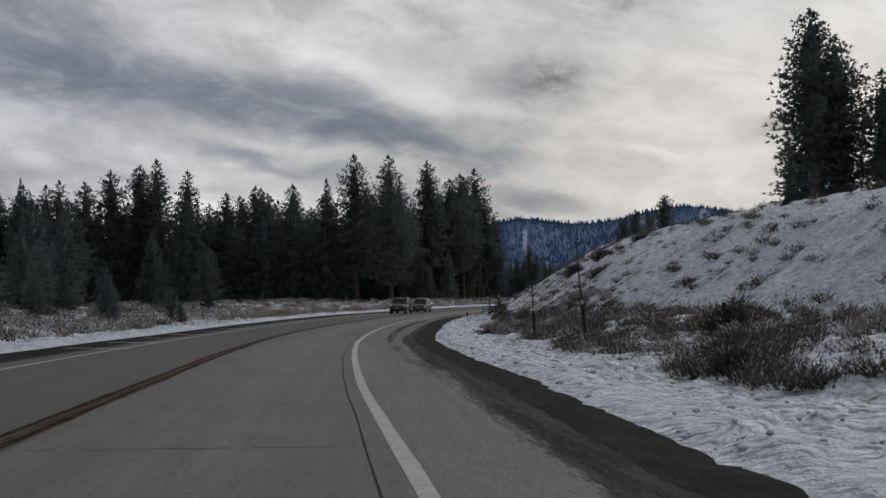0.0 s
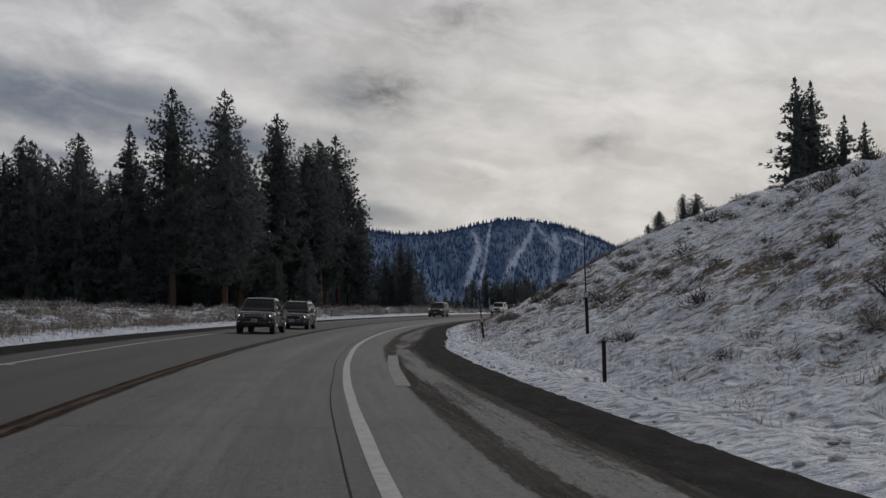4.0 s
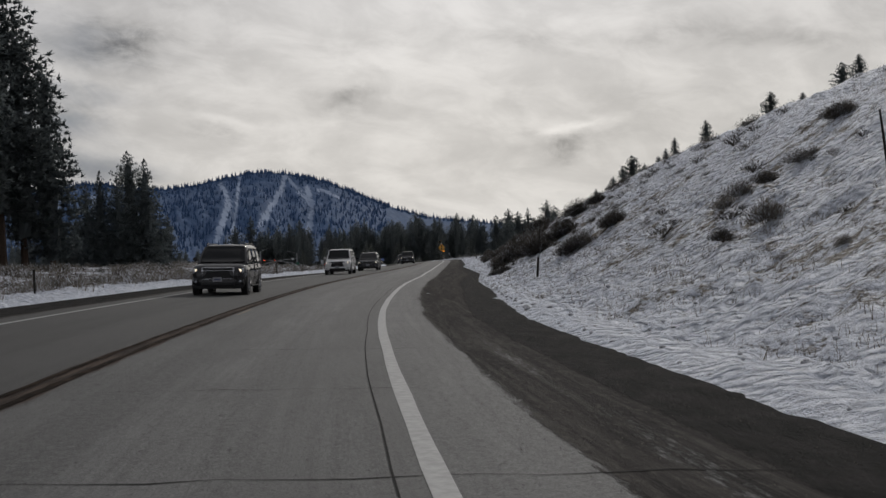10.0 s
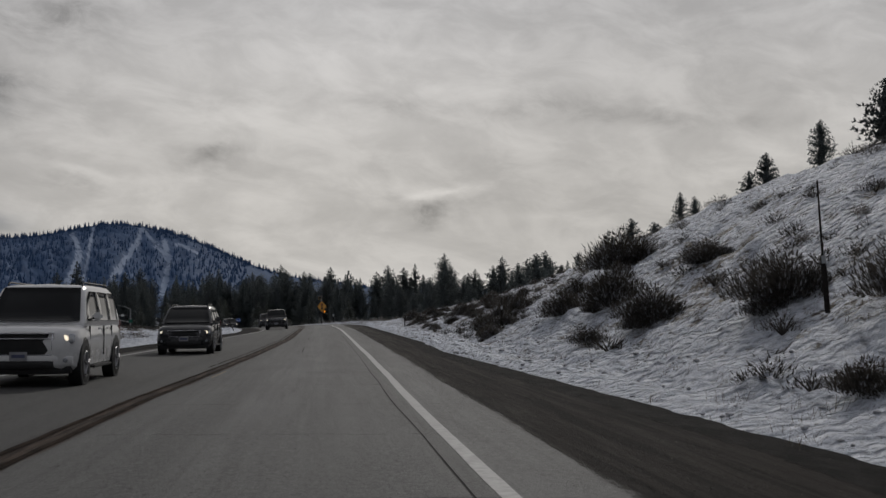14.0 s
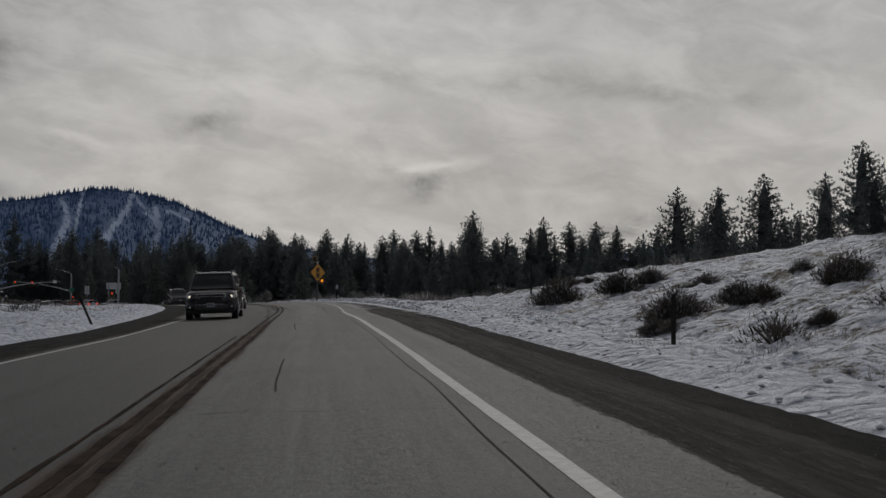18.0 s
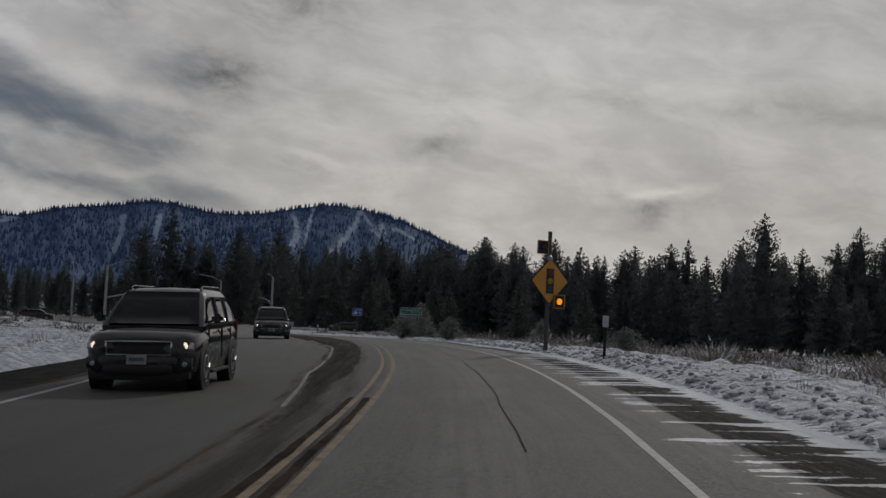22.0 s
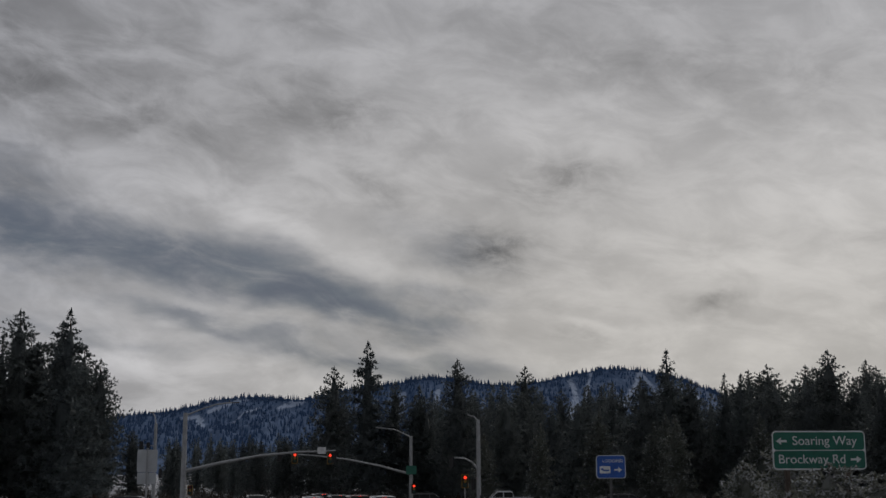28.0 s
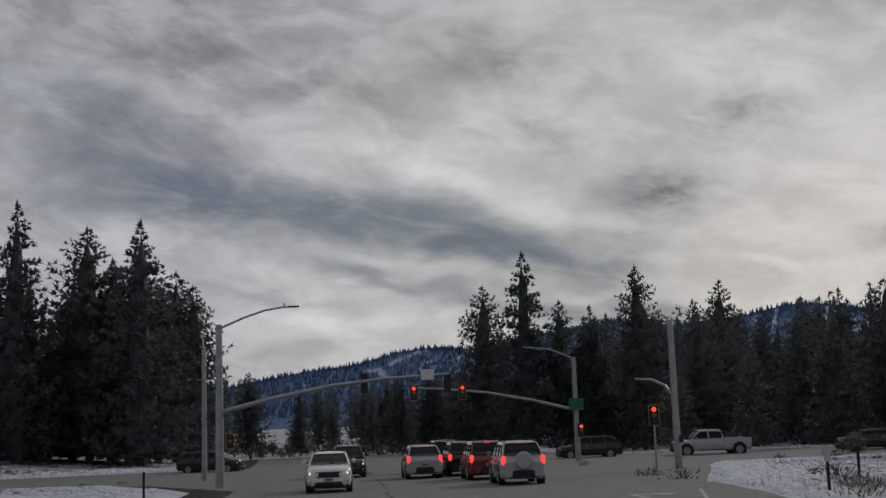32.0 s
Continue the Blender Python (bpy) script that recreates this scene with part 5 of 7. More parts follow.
    # the lesser bushes between them
    for name, frosted, mat, text in (("low_sagebrush", False, "sage", "low dark sagebrush scattered over the snowy bank"), ("frosted_sagebrush", True, "frost_sage", "low frost-rimed sagebrush scattered over the snowy bank")):
        V, F = [], []
        models = [bush_mesh(170 + q + 5 * frosted, .85, .72, 620, .11) for q in range(3)]
        models = [(np.array(a), b) for a, b in models]
        for s, u, j, k in lesser:
            if (j in (2, 4)) != frosted:
                continue
            x, y, z = at(s, u)
            BV, BF = rnd.choice(models)
            a = rnd.uniform(0, math.tau)
            R = np.array(((math.cos(a), -math.sin(a), 0), (math.sin(a), math.cos(a), 0), (0, 0, rnd.uniform(.8, 1.2)))) * k
            b = len(V)
            V.extend(map(tuple, BV @ R.T + (x, y, z - .05)))
            F.extend(tuple(q + b for q in t) for t in BF)
        tagged(mesh_ob(name, V, F, M[mat]), text, "brush", kind="stuff")
    # what nobody could count: low brush over the meadows, grass on the bank
    V, F = [], []

    def tufts(n, s0, s1, u0, u1, hgt, wid, per, spread):
        for _ in range(n):
            s, u = rnd.uniform(s0, s1), rnd.uniform(u0, u1)
            x, y, z = at(s, u)
            for _ in range(per):
                a = rnd.uniform(0, math.tau)
                dx, dy = rnd.gauss(0, spread), rnd.gauss(0, spread)
                h, w = hgt * rnd.uniform(.5, 1.3), wid * rnd.uniform(.6, 1.3)
                k = len(V)
                V.extend([(x + dx - math.cos(a) * w, y + dy - math.sin(a) * w, z - .05), (x + dx + math.cos(a) * w, y + dy + math.sin(a) * w, z - .05), (x + dx + rnd.gauss(0, .4) * h, y + dy + rnd.gauss(0, .4) * h, z + h)])
                F.append((k, k + 1, k + 2))
    tufts(5200, 20, 380, 5.2, 21, .15, .004, 14, .12)
    tufts(2200, 20, 250, 4.8, 10, .12, .005, 12, .22)
    tufts(260, 120, 185, 5.2, 7.6, .34, .006, 16, .25)
    tufts(380, 60, 240, -16, -11, .35, .012, 12, .3)
    tufts(150, 100, 150, -13.6, -11.6, .7, .01, 16, .3)
    tufts(700, 385, 525, 6, 14, .22, .007, 12, .15)
    tufts(260, 400, 530, -22, -11.5, .3, .014, 9, .2)
    tagged(mesh_ob("dry_grass", V, F, M["grass"]), "dry brown grass poking through thin snow", "grass", kind="stuff")
    V, F = [], []
    for j in range(2):
        BV, BF = bush_mesh(90 + j, .8, .6, 100, .19)
        BV = np.array(BV)
        for _ in range(700):
            s, u = (rnd.uniform(30, 350), rnd.uniform(-58, -13)) if rnd.random() < .62 else (rnd.uniform(380, 560), rnd.choice((rnd.uniform(9, 56), rnd.uniform(-58, -16))))
            x, y, _ = at(s, u)
            z = ground_z(x, y)
            a, k = rnd.uniform(0, math.tau), rnd.uniform(.6, 1.3)
            R = np.array(((math.cos(a), -math.sin(a), 0), (math.sin(a), math.cos(a), 0), (0, 0, 1))) * k
            b = len(V)
            V.extend(map(tuple, BV @ R.T + (x, y, z)))
            F.extend(tuple(i + b for i in q) for q in BF)
    FV, FF = [], []
    BV, BF = bush_mesh(95, .85, .7, 150, .18)
    BV = np.array(BV)
    for _ in range(1000):
        s, u = (rnd.uniform(50, 345), -12.5 - 30 * rnd.random() ** 1.4) if rnd.random() < .75 else (rnd.uniform(392, 520), rnd.uniform(8, 26))
        x, y, _ = at(s, u)
        a, k = rnd.uniform(0, math.tau), rnd.uniform(.7, 1.5)
        R = np.array(((math.cos(a), -math.sin(a), 0), (math.sin(a), math.cos(a), 0), (0, 0, 1))) * k
        b = len(FV)
        FV.extend(map(tuple, BV @ R.T + (x, y, ground_z(x, y))))
        FF.extend(tuple(i + b for i in q) for q in BF)
    tagged(mesh_ob("rimed_brush", FV, FF, M["frost_sage"]), "pale frost-rimed brush along the meadow's edge", "brush", kind="stuff")
    for j in range(3):
        BV, BF = bush_mesh(110 + j, .5, .4, 230, .085)
        BV = np.array(BV)
        for _ in range(420):
            w = rnd.random()
            s, u = (rnd.uniform(16, 70), rnd.uniform(6.2, 12.5)) if w < .34 else (rnd.uniform(25, 130), rnd.uniform(8, 24)) if w < .7 else (rnd.uniform(120, 345), rnd.uniform(9, 22)) if w < .93 else (rnd.uniform(250, 340), rnd.uniform(6.5, 12))
            x, y, z = at(s, u)
            a, k = rnd.uniform(0, math.tau), rnd.uniform(.6, 1.5)
            R = np.array(((math.cos(a), -math.sin(a), 0), (math.sin(a), math.cos(a), 0), (0, 0, 1))) * k
            b = len(V)
            V.extend(map(tuple, BV @ R.T + (x, y, z - .04)))
            F.extend(tuple(i + b for i in q) for q in BF)
    thicket(V, F, rnd)
    tagged(mesh_ob("meadow_brush", V, F, M["sage"]), "low grey brush over the snowy meadow", "brush", kind="stuff")


build_brush()



# ---- signs, poles, signals and markers ----
M.update(steel=mat_plain("galvanised_steel", (0.33, 0.34, 0.35), 0.5, 0.6, 0.5, 0.15, 2.0), dark_steel=mat_plain("weathered_steel", (0.09, 0.09, 0.09), 0.7, 0.3, 0.4, 0.2, 5.0),
         black=mat_plain("black_housing", (0.015, 0.015, 0.016), 0.6, 0, 0.4), amber_paint=mat_plain("amber_sign_face", (0.52, 0.25, 0.03), 0.45, 0, 0.4, 0.06, 2.0),
         yellow_trim=mat_plain("yellow_trim", (0.45, 0.27, 0.05), 0.5), sign_green=mat_plain("green_sign_face", (0.008, 0.11, 0.075), 0.45), sign_blue=mat_plain("blue_sign_face", (0.015, 0.08, 0.34), 0.45),
         sign_white=mat_plain("white_legend", (0.6, 0.62, 0.62), 0.45), back=mat_plain("bare_aluminium", (0.42, 0.44, 0.46), 0.5, 0.4, 0.5, 0.1, 1.5),
         post_brown=mat_plain("dark_marker", (0.028, 0.024, 0.022), 0.8, 0, 0.2, 0.3, 8.0), red_lens=mat_plain("dark_red_lens", (0.12, 0.01, 0.01), 0.3), green_lens=mat_plain("dark_green_lens", (0.01, 0.05, 0.04), 0.3),
         amber_lens=mat_plain("dark_amber_lens", (0.3, 0.16, 0.02), 0.3), red_lit=mat_glow("lit_red", (1.0, 0.05, 0.02), 2.0), amber_lit=mat_glow("lit_amber", (1.0, 0.3, 0.015), 1.3),
         clod=mat_plain("dirty_snow_clod", (0.5, 0.51, 0.54), 0.85, 0, 0.2, 0.3, 6.0), wood=mat_plain("weathered_wood", (0.10, 0.08, 0.065), 0.85, 0, 0.2, 0.25, 4.0))


def bm_part(name, bm, mat, parent, label="", bevel=0.0):
    if bevel:
        bmesh.ops.bevel(bm, geom=list(bm.edges), offset=bevel, segments=2, affect="EDGES", clamp_overlap=True)
    me = bpy.data.meshes.new(name)
    bm.to_mesh(me)
    bm.free()
    me.materials.append(mat)
    ob = new(name, me)
    ob.parent = parent
    return tagged(ob, label) if label else ob


def box(name, cx, cy, cz, sx, sy, sz, mat, parent, label="", bevel=0.0, rot=None):
    bm = bmesh.new()
    bmesh.ops.create_cube(bm, size=1.0)
    m = Matrix.Diagonal((sx, sy, sz, 1))
    bmesh.ops.transform(bm, matrix=m, verts=bm.verts)
    if bevel:
        bmesh.ops.bevel(bm, geom=list(bm.edges), offset=bevel, segments=2, affect="EDGES", clamp_overlap=True)
    if rot:
        bmesh.ops.transform(bm, matrix=Euler([radians(a) for a in rot]).to_matrix().to_4x4(), verts=bm.verts)
    bmesh.ops.translate(bm, vec=(cx, cy, cz), verts=bm.verts)
    return bm_part(name, bm, mat, parent, label)


def tube(name, pts, radii, mat, parent, n=10, label=""):
    """A round bar through points, with a radius at each."""
    V, F = [], []
    pts = [Vector(p) for p in pts]
    for i, p in enumerate(pts):
        d = (pts[min(i + 1, len(pts) - 1)] - pts[max(i - 1, 0)]).normalized()
        e = d.orthogonal().normalized() if abs(d.z) > .9 else d.cross(Vector((0, 0, 1))).normalized()
        g = d.cross(e)
        for j in range(n):
            a = j * math.tau / n
            V.append(p + (e * math.cos(a) + g * math.sin(a)) * radii[i])
    for i in range(len(pts) - 1):
        F += [(i * n + j, i * n + (j + 1) % n, i * n + n + (j + 1) % n, i * n + n + j) for j in range(n)]
    F += [tuple(range(n))[::-1], tuple(range((len(pts) - 1) * n, len(pts) * n))]
    ob = mesh_ob(name, V, F, mat, parent)
    return tagged(ob, label) if label else ob


def disc(name, x, y, z, r, mat, parent, depth=0.03, label=""):
    return tube(name, [(x, y, z), (x, y - depth * .6, z), (x, y - depth, z)], [r, r * .92, r * .6], mat, parent, 16, label)


def lettering(word, x, y, z, size, mat, parent):
    """Raised letters in the plane that faces -y."""
    cu = bpy.data.curves.new("legend", "FONT")
    cu.body, cu.size, cu.extrude = word, size, 0.003
    cu.align_x, cu.align_y = "LEFT", "CENTER"
    tmp = new("legend_curve", cu)
    me = bpy.data.meshes.new_from_object(tmp.evaluated_get(bpy.context.evaluated_depsgraph_get()))
    bpy.data.objects.remove(tmp)
    me.materials.clear()
    me.materials.append(mat)
    ob = new("legend", me)
    ob.parent = parent
    ob.matrix_local = pose(x, y, z, 90, 0, 0)
    return ob


def panel(name, w, h, z, mat, parent, y=0.0, x=0.0, thick=0.02, corner=0.08, label="", rot=0.0):
    """A sign plate with rounded corners, its face towards -y."""
    bm = bmesh.new()
    pts = []
    for cx, cz, a0 in ((w / 2 - corner, h / 2 - corner, 0), (-w / 2 + corner, h / 2 - corner, 90), (-w / 2 + corner, -h / 2 + corner, 180), (w / 2 - corner, -h / 2 + corner, 270)):
        for k in range(4):
            a = radians(a0 + k * 30)
            pts.append((cx + math.cos(a) * corner, cz + math.sin(a) * corner))
    r = radians(rot)
    pts = [(p * math.cos(r) - q * math.sin(r), p * math.sin(r) + q * math.cos(r)) for p, q in pts]
    vs = [bm.verts.new((x + p, y, z + q)) for p, q in pts]
    f = bm.faces.new(vs)
    ext = bmesh.ops.extrude_face_region(bm, geom=[f])
    bmesh.ops.translate(bm, vec=(0, thick, 0), verts=[v for v in ext["geom"] if isinstance(v, bmesh.types.BMVert)])
    bmesh.ops.recalc_face_normals(bm, faces=bm.faces)
    return bm_part(name, bm, mat, parent, label)


def arrow(name, x, y, z, size, to_right, mat, parent):
    k = size if to_right else -size
    P = [(-.5, .1), (.05, .1), (.05, .32), (.5, 0), (.05, -.32), (.05, -.1), (-.5, -.1)]
    V = [(x + p * k, y, z + q * size) for p, q in P] + [(x + p * k, y + .004, z + q * size) for p, q in P]
    F = [(0, 1, 5, 6), (2, 3, 4), (7, 8, 12, 13), (9, 10, 11)] + [(i, (i + 1) % 7, 7 + (i + 1) % 7, 7 + i) for i in range(7)]
    return mesh_ob(name, V, F, mat, parent)


def root_at(name, s, u, turn=0.0, sink=0.0):
    """An Empty on the ground at s, u, whose -y looks back down the road."""
    i = int(np.abs(SP[0] - s).argmin())
    yaw = math.degrees(math.atan2(-SP[4][i], SP[5][i])) + turn
    x, y, z = at(s, u)
    ob = new(name)
    ob.matrix_world = pose(x, y, z - sink, 0, 0, yaw)
    return ob


def root_xy(name, x, y, turn=0.0):
    ob = new(name)
    ob.matrix_world = pose(x, y, ground_z(x, y), 0, 0, turn)
    return ob


def build_warning_sign():
    x, y = 103.75, 410.0
    ob = root_xy("warning_sign", x, y, 14)
    tagged(ob, "amber diamond signal-ahead sign with two flashing beacons on a steel pole", "traffic sign")
    top = 4.95 - ob.matrix_world.translation.z
    zc = 3.12 - ob.matrix_world.translation.z
    tube("pole", [(0, .08, -.3), (0, .08, 1.0), (0, .08, top)], [.085, .08, .075], M["dark_steel"], ob)
    panel("border", 1.24, 1.24, zc, M["black"], ob, y=-.012, rot=45, corner=.09)
    face = panel("diamond", 1.17, 1.17, zc, M["amber_paint"], ob, y=-.022, rot=45, corner=.07, thick=.008)
    box("signal_symbol", 0, -.028, zc, .34, .01, .92, M["black"], ob)
    for dz, mat in ((.3, "red_lens"), (0, "amber_lens"), (-.3, "green_lens")):
        disc("symbol_lens", 0, -.033, zc + dz, .12, M[mat], ob, .008)
    for cx, dz, lit in ((-.42, 1.22, False), (.42, -.74, True)):
        z = zc + dz
        b = box("beacon_backplate", cx, -.06, z, .5, .05, .5, M["black"], ob, bevel=.02)
        for q in ((0, .24, .5, .025), (0, -.24, .5, .025), (.24, 0, .025, .455), (-.24, 0, .025, .455)):
            box("backplate_trim", cx + q[0], -.09, z + q[1], q[2], .012, q[3], M["yellow_trim"], ob)
        disc("beacon_lens", cx, -.09, z, .12, M["amber_lit" if lit else "black"], ob, .05)
        tube("visor", [(cx, -.09, z + .15), (cx, -.26, z + .15)], [.03, .02], M["black"], ob, 6)
        for k in (-.18, .18):
            tube("clamp", [(cx, .0, z + k), (0, .08, z + k), (.14 if cx < 0 else -.14, .08, z + k)], [.018] * 3, M["dark_steel"], ob, 6)
    tube("horn_bracket", [(-.02, -.02, zc + .95), (-.1, -.1, zc + .82)], [.03, .12], M["back"], ob, 10)


build_warning_sign()


def build_guide_signs():
    ob = root_xy("guide_sign", 113.3, 459.6, -4)
    tagged(ob, "green street guide sign with white border on two posts", "road sign")
    zc = 1.45 - ob.matrix_world.translation.z
    for x in (-.6, .55):
        box("post", x, .06, zc / 2 - .1, .09, .09, zc + .5, M["wood"], ob)
    panel("border", 1.74, .72, zc, M["sign_white"], ob, y=-.01)
    for z, word, x, ax, right in ((.17, "Soaring Way", -.5, -.7, False), (-.17, "Brockway Rd", -.78, .68, True)):
        panel("face", 1.70, .325, zc + z, M["sign_green"], ob, y=-.016, thick=.008, corner=.05)
        lettering(word, x, -.021, zc + z, .235, M["sign_white"], ob)
        arrow("arrow", ax, -.022, zc + z, .2, right, M["sign_white"], ob)
    ob = root_xy("lodging_sign", 112.3, 473.0, -4)
    tagged(ob, "blue lodging service sign with white symbol on a post", "road sign")
    zc = (1.2 - ob.matrix_world.translation.z) / .88
    box("post", 0, .05, zc / 2 - .1, .08, .08, zc + .3, M["dark_steel"], ob)
    panel("border", .99, .77, zc, M["sign_white"], ob, y=-.01, corner=.09)
    panel("face", .95, .73, zc, M["sign_blue"], ob, y=-.016, thick=.008, corner=.08)
    lettering("LODGING", -.28, -.021, zc + .19, .15, M["sign_white"], ob)
    panel("symbol_plate", .36, .24, zc - .1, M["sign_white"], ob, y=-.022, x=-.2, thick=.006, corner=.04)
    disc("symbol_mark", -.29, -.024, zc - .08, .04, M["sign_blue"], ob, .004)
    box("symbol_mark", -.16, -.026, zc - .12, .2, .004, .05, M["sign_blue"], ob)
    arrow("arrow", .24, -.022, zc - .1, .27, True, M["sign_white"], ob)
    ob.scale = (.88, .88, .88)
    # backs of the signs that face the other way
    ob = root_xy("blank_sign", 96.5, 457.6, 8)
    tagged(ob, "bare aluminium back of a wide sign on two posts", "road sign")
    zc = 1.85 - ob.matrix_world.translation.z
    for x in (-.66, .5):
        box("post", x, -.05, zc / 2 + .05, .07, .07, zc + .75, M["steel"], ob)
    panel("plate", 1.85, .82, zc, M["back"], ob, corner=.05)
    panel("lower_plate", .5, .55, zc - .66, M["back"], ob, x=.5, corner=.04)
    ob = root_xy("blank_road_sign", 97.8, 478.7, 6)
    tagged(ob, "bare aluminium back of a tall two-panel sign", "road sign")
    zc = 1.25 - ob.matrix_world.translation.z
    box("post", 0, -.05, zc / 2 + .2, .06, .06, zc + .9, M["steel"], ob)
    panel("plate", .66, .74, zc + .22, M["back"], ob, corner=.05)
    panel("lower_plate", .62, .38, zc - .36, M["back"], ob, corner=.04)


build_guide_signs()


def signal_head(x, y, z, parent, lit=None, size=1.0, trimmed=True):
    """A three-lamp signal seen from the front, or from behind where nothing is lit."""
    k = size
    ob = box("signal_head", x, y, z, .34 * k, .2 * k, .92 * k, M["black"], parent, bevel=.03)
    if lit is None:
        return ob
    if trimmed:
        for a in ((0, .5, .52, .03), (0, -.5, .52, .03), (.25, 0, .03, 1.0), (-.25, 0, .03, 1.0)):
            box("backplate_trim", x + a[0] * k, y - .02, z + a[1] * k, a[2] * k, .02, a[3] * k, M["yellow_trim"], parent)
    box("backplate", x, y, z, .5 * k, .02, 1.0 * k, M["black"], parent)
    for i, mat in enumerate(("red_lit" if lit else "red_lens", "amber_lens", "green_lens")):
        disc("lamp", x, y - .1 * k, z + (.29 - .29 * i) * k, .125 * k, M[mat], parent, .03)
        tube("visor", [(x, y - .1 * k, z + (.42 - .29 * i) * k), (x, y - .3 * k, z + (.41 - .29 * i) * k)], [.05 * k, .03 * k], M["black"], parent, 6)
    return ob


def build_signals():
    # near-side pole on the left with a mast arm over the road and a lamp arm
    ob = tagged(root_xy("signal_pole", 92.6, 526.0, 6), "tall grey signal pole with curved mast arm and street lamp", "signal pole", "junction signals")
    g = ob.matrix_world.translation.z
    top = 5.35 - g
    tube("pole", [(0, 0, -.2), (0, 0, 2), (0, 0, top)], [.22, .2, .15], M["steel"], ob, 14)
    tube("mast_arm", [(0, 0, 1.15 - g), (2.6, 0, 1.75 - g), (5.4, 0, 2.25 - g), (8.0, 0, 2.5 - g), (11.0, 0, 2.62 - g)], [.13, .12, .1, .085, .06], M["steel"], ob, 10)
    tube("lamp_arm", [(0, 0, top - .2), (1.2, 0, top + .3), (2.2, 0, top + .62), (3.0, 0, top + .74), (3.6, 0, top + .76)], [.06, .05, .05, .045, .04], M["steel"], ob, 8)
    box("luminaire", 3.6, 0, top + .76, .55, .22, .08, M["dark_steel"], ob, bevel=.03)
    tube("photo_cell", [(3.15, 0, top + .76), (3.15, 0, top + .95)], [.03, .03], M["dark_steel"], ob, 6)
    signal_head(6.9, .15, 2.3 - g, ob)
    signal_head(10.9, .15, 2.2 - g, ob)
    panel("street_plate", .62, .5, 2.62 - g, M["sign_white"], ob, y=-.1, x=9.95, corner=.03)
    signal_head(.5, -.05, -.2 - g, ob, False, .7)
    # second pole, behind it
    ob = tagged(root_xy("signal_pole", 88.7, 537.3, 6), "slim grey signal pole carrying dark signal heads", "signal pole", "junction signals")
    g = ob.matrix_world.translation.z
    tube("pole", [(0, 0, -.2), (0, 0, 5.0 - g)], [.16, .12], M["steel"], ob, 12)
    tube("lamp_arm", [(0, 0, 5.0 - g), (-.1, .2, 5.6 - g), (-.35, .8, 5.95 - g)], [.05, .045, .04], M["steel"], ob, 8)
    box("luminaire", -.4, .9, 5.97 - g, .45, .5, .07, M["dark_steel"], ob, bevel=.02)
    for x, z in ((-.55, 3.1), (-1.1, 3.2), (.5, 1.0), (-1.2, .6)):
        signal_head(x, 0, z - g, ob, None, .85)
    tube("bracket", [(0, 0, 3.2 - g), (-1.2, 0, 3.3 - g)], [.04, .04], M["steel"], ob, 6)
    # far-side pole whose arm reaches left with lit signals
    ob = tagged(root_xy("signal_pole", 110.4, 551.8, 6), "grey far-side signal pole with a mast arm and red lights", "signal pole", "junction signals")
    g = ob.matrix_world.translation.z
    tube("pole", [(0, 0, -.2), (0, 0, 4.4 - g)], [.2, .14], M["steel"], ob, 12)
    tube("mast_arm", [(0, 0, .8 - g), (-3, 0, 1.6 - g), (-6, 0, 2.2 - g), (-9, 0, 2.55 - g), (-11.4, 0, 2.7 - g)], [.12, .1, .09, .07, .05], M["steel"], ob, 10)
    tube("lamp_arm", [(0, 0, 4.3 - g), (-1.6, 0, 5.0 - g), (-3.4, 0, 5.2 - g)], [.05, .05, .04], M["steel"], ob, 8)
    signal_head(-7.7, -.15, 2.3 - g, ob, True, 1.0)
    signal_head(-11.0, -.15, 2.35 - g, ob, True, 1.0)
    signal_head(.25, -.3, -.55 - g, ob, True, .9, False)
    panel("street_plate", 1.0, .8, 1.2 - g, M["sign_green"], ob, y=-.25, corner=.04)
    # near right pole
    ob = tagged(root_xy("signal_pole", 114.5, 529.9, 6), "grey signal pole with a short curved arm at the corner", "signal pole", "junction signals")
    g = ob.matrix_world.translation.z
    tube("pole", [(0, 0, -.2), (0, 0, 5.0 - g)], [.19, .14], M["steel"], ob, 12)
    tube("lamp_arm", [(0, 0, 4.9 - g), (-.3, .2, 5.25 - g), (-.7, .6, 5.4 - g)], [.06, .05, .05], M["steel"], ob, 8)
    tube("signal_arm", [(0, 0, 1.15 - g), (-.5, 0, 1.75 - g), (-1.1, 0, 2.05 - g), (-1.9, 0, 2.1 - g)], [.09, .08, .07, .06], M["steel"], ob, 10)
    signal_head(-2.1, .1, 1.75 - g, ob, None, .9)
    signal_head(-.35, .3, .1 - g, ob, None, .9)
    box("push_button_box", .15, -.2, -.9 - g, .2, .12, .35, M["black"], ob)
    ob = tagged(root_xy("signal_post", 113.55, 531.2, 6), "low signal on a post showing red", "traffic signal", "junction signals")
    g = ob.matrix_world.translation.z
    tube("post", [(0, 0, -.2), (0, 0, .0 - g)], [.06, .05], M["steel"], ob, 8)
    signal_head(0, -.05, .3 - g, ob, True, 1.0)


build_signals()


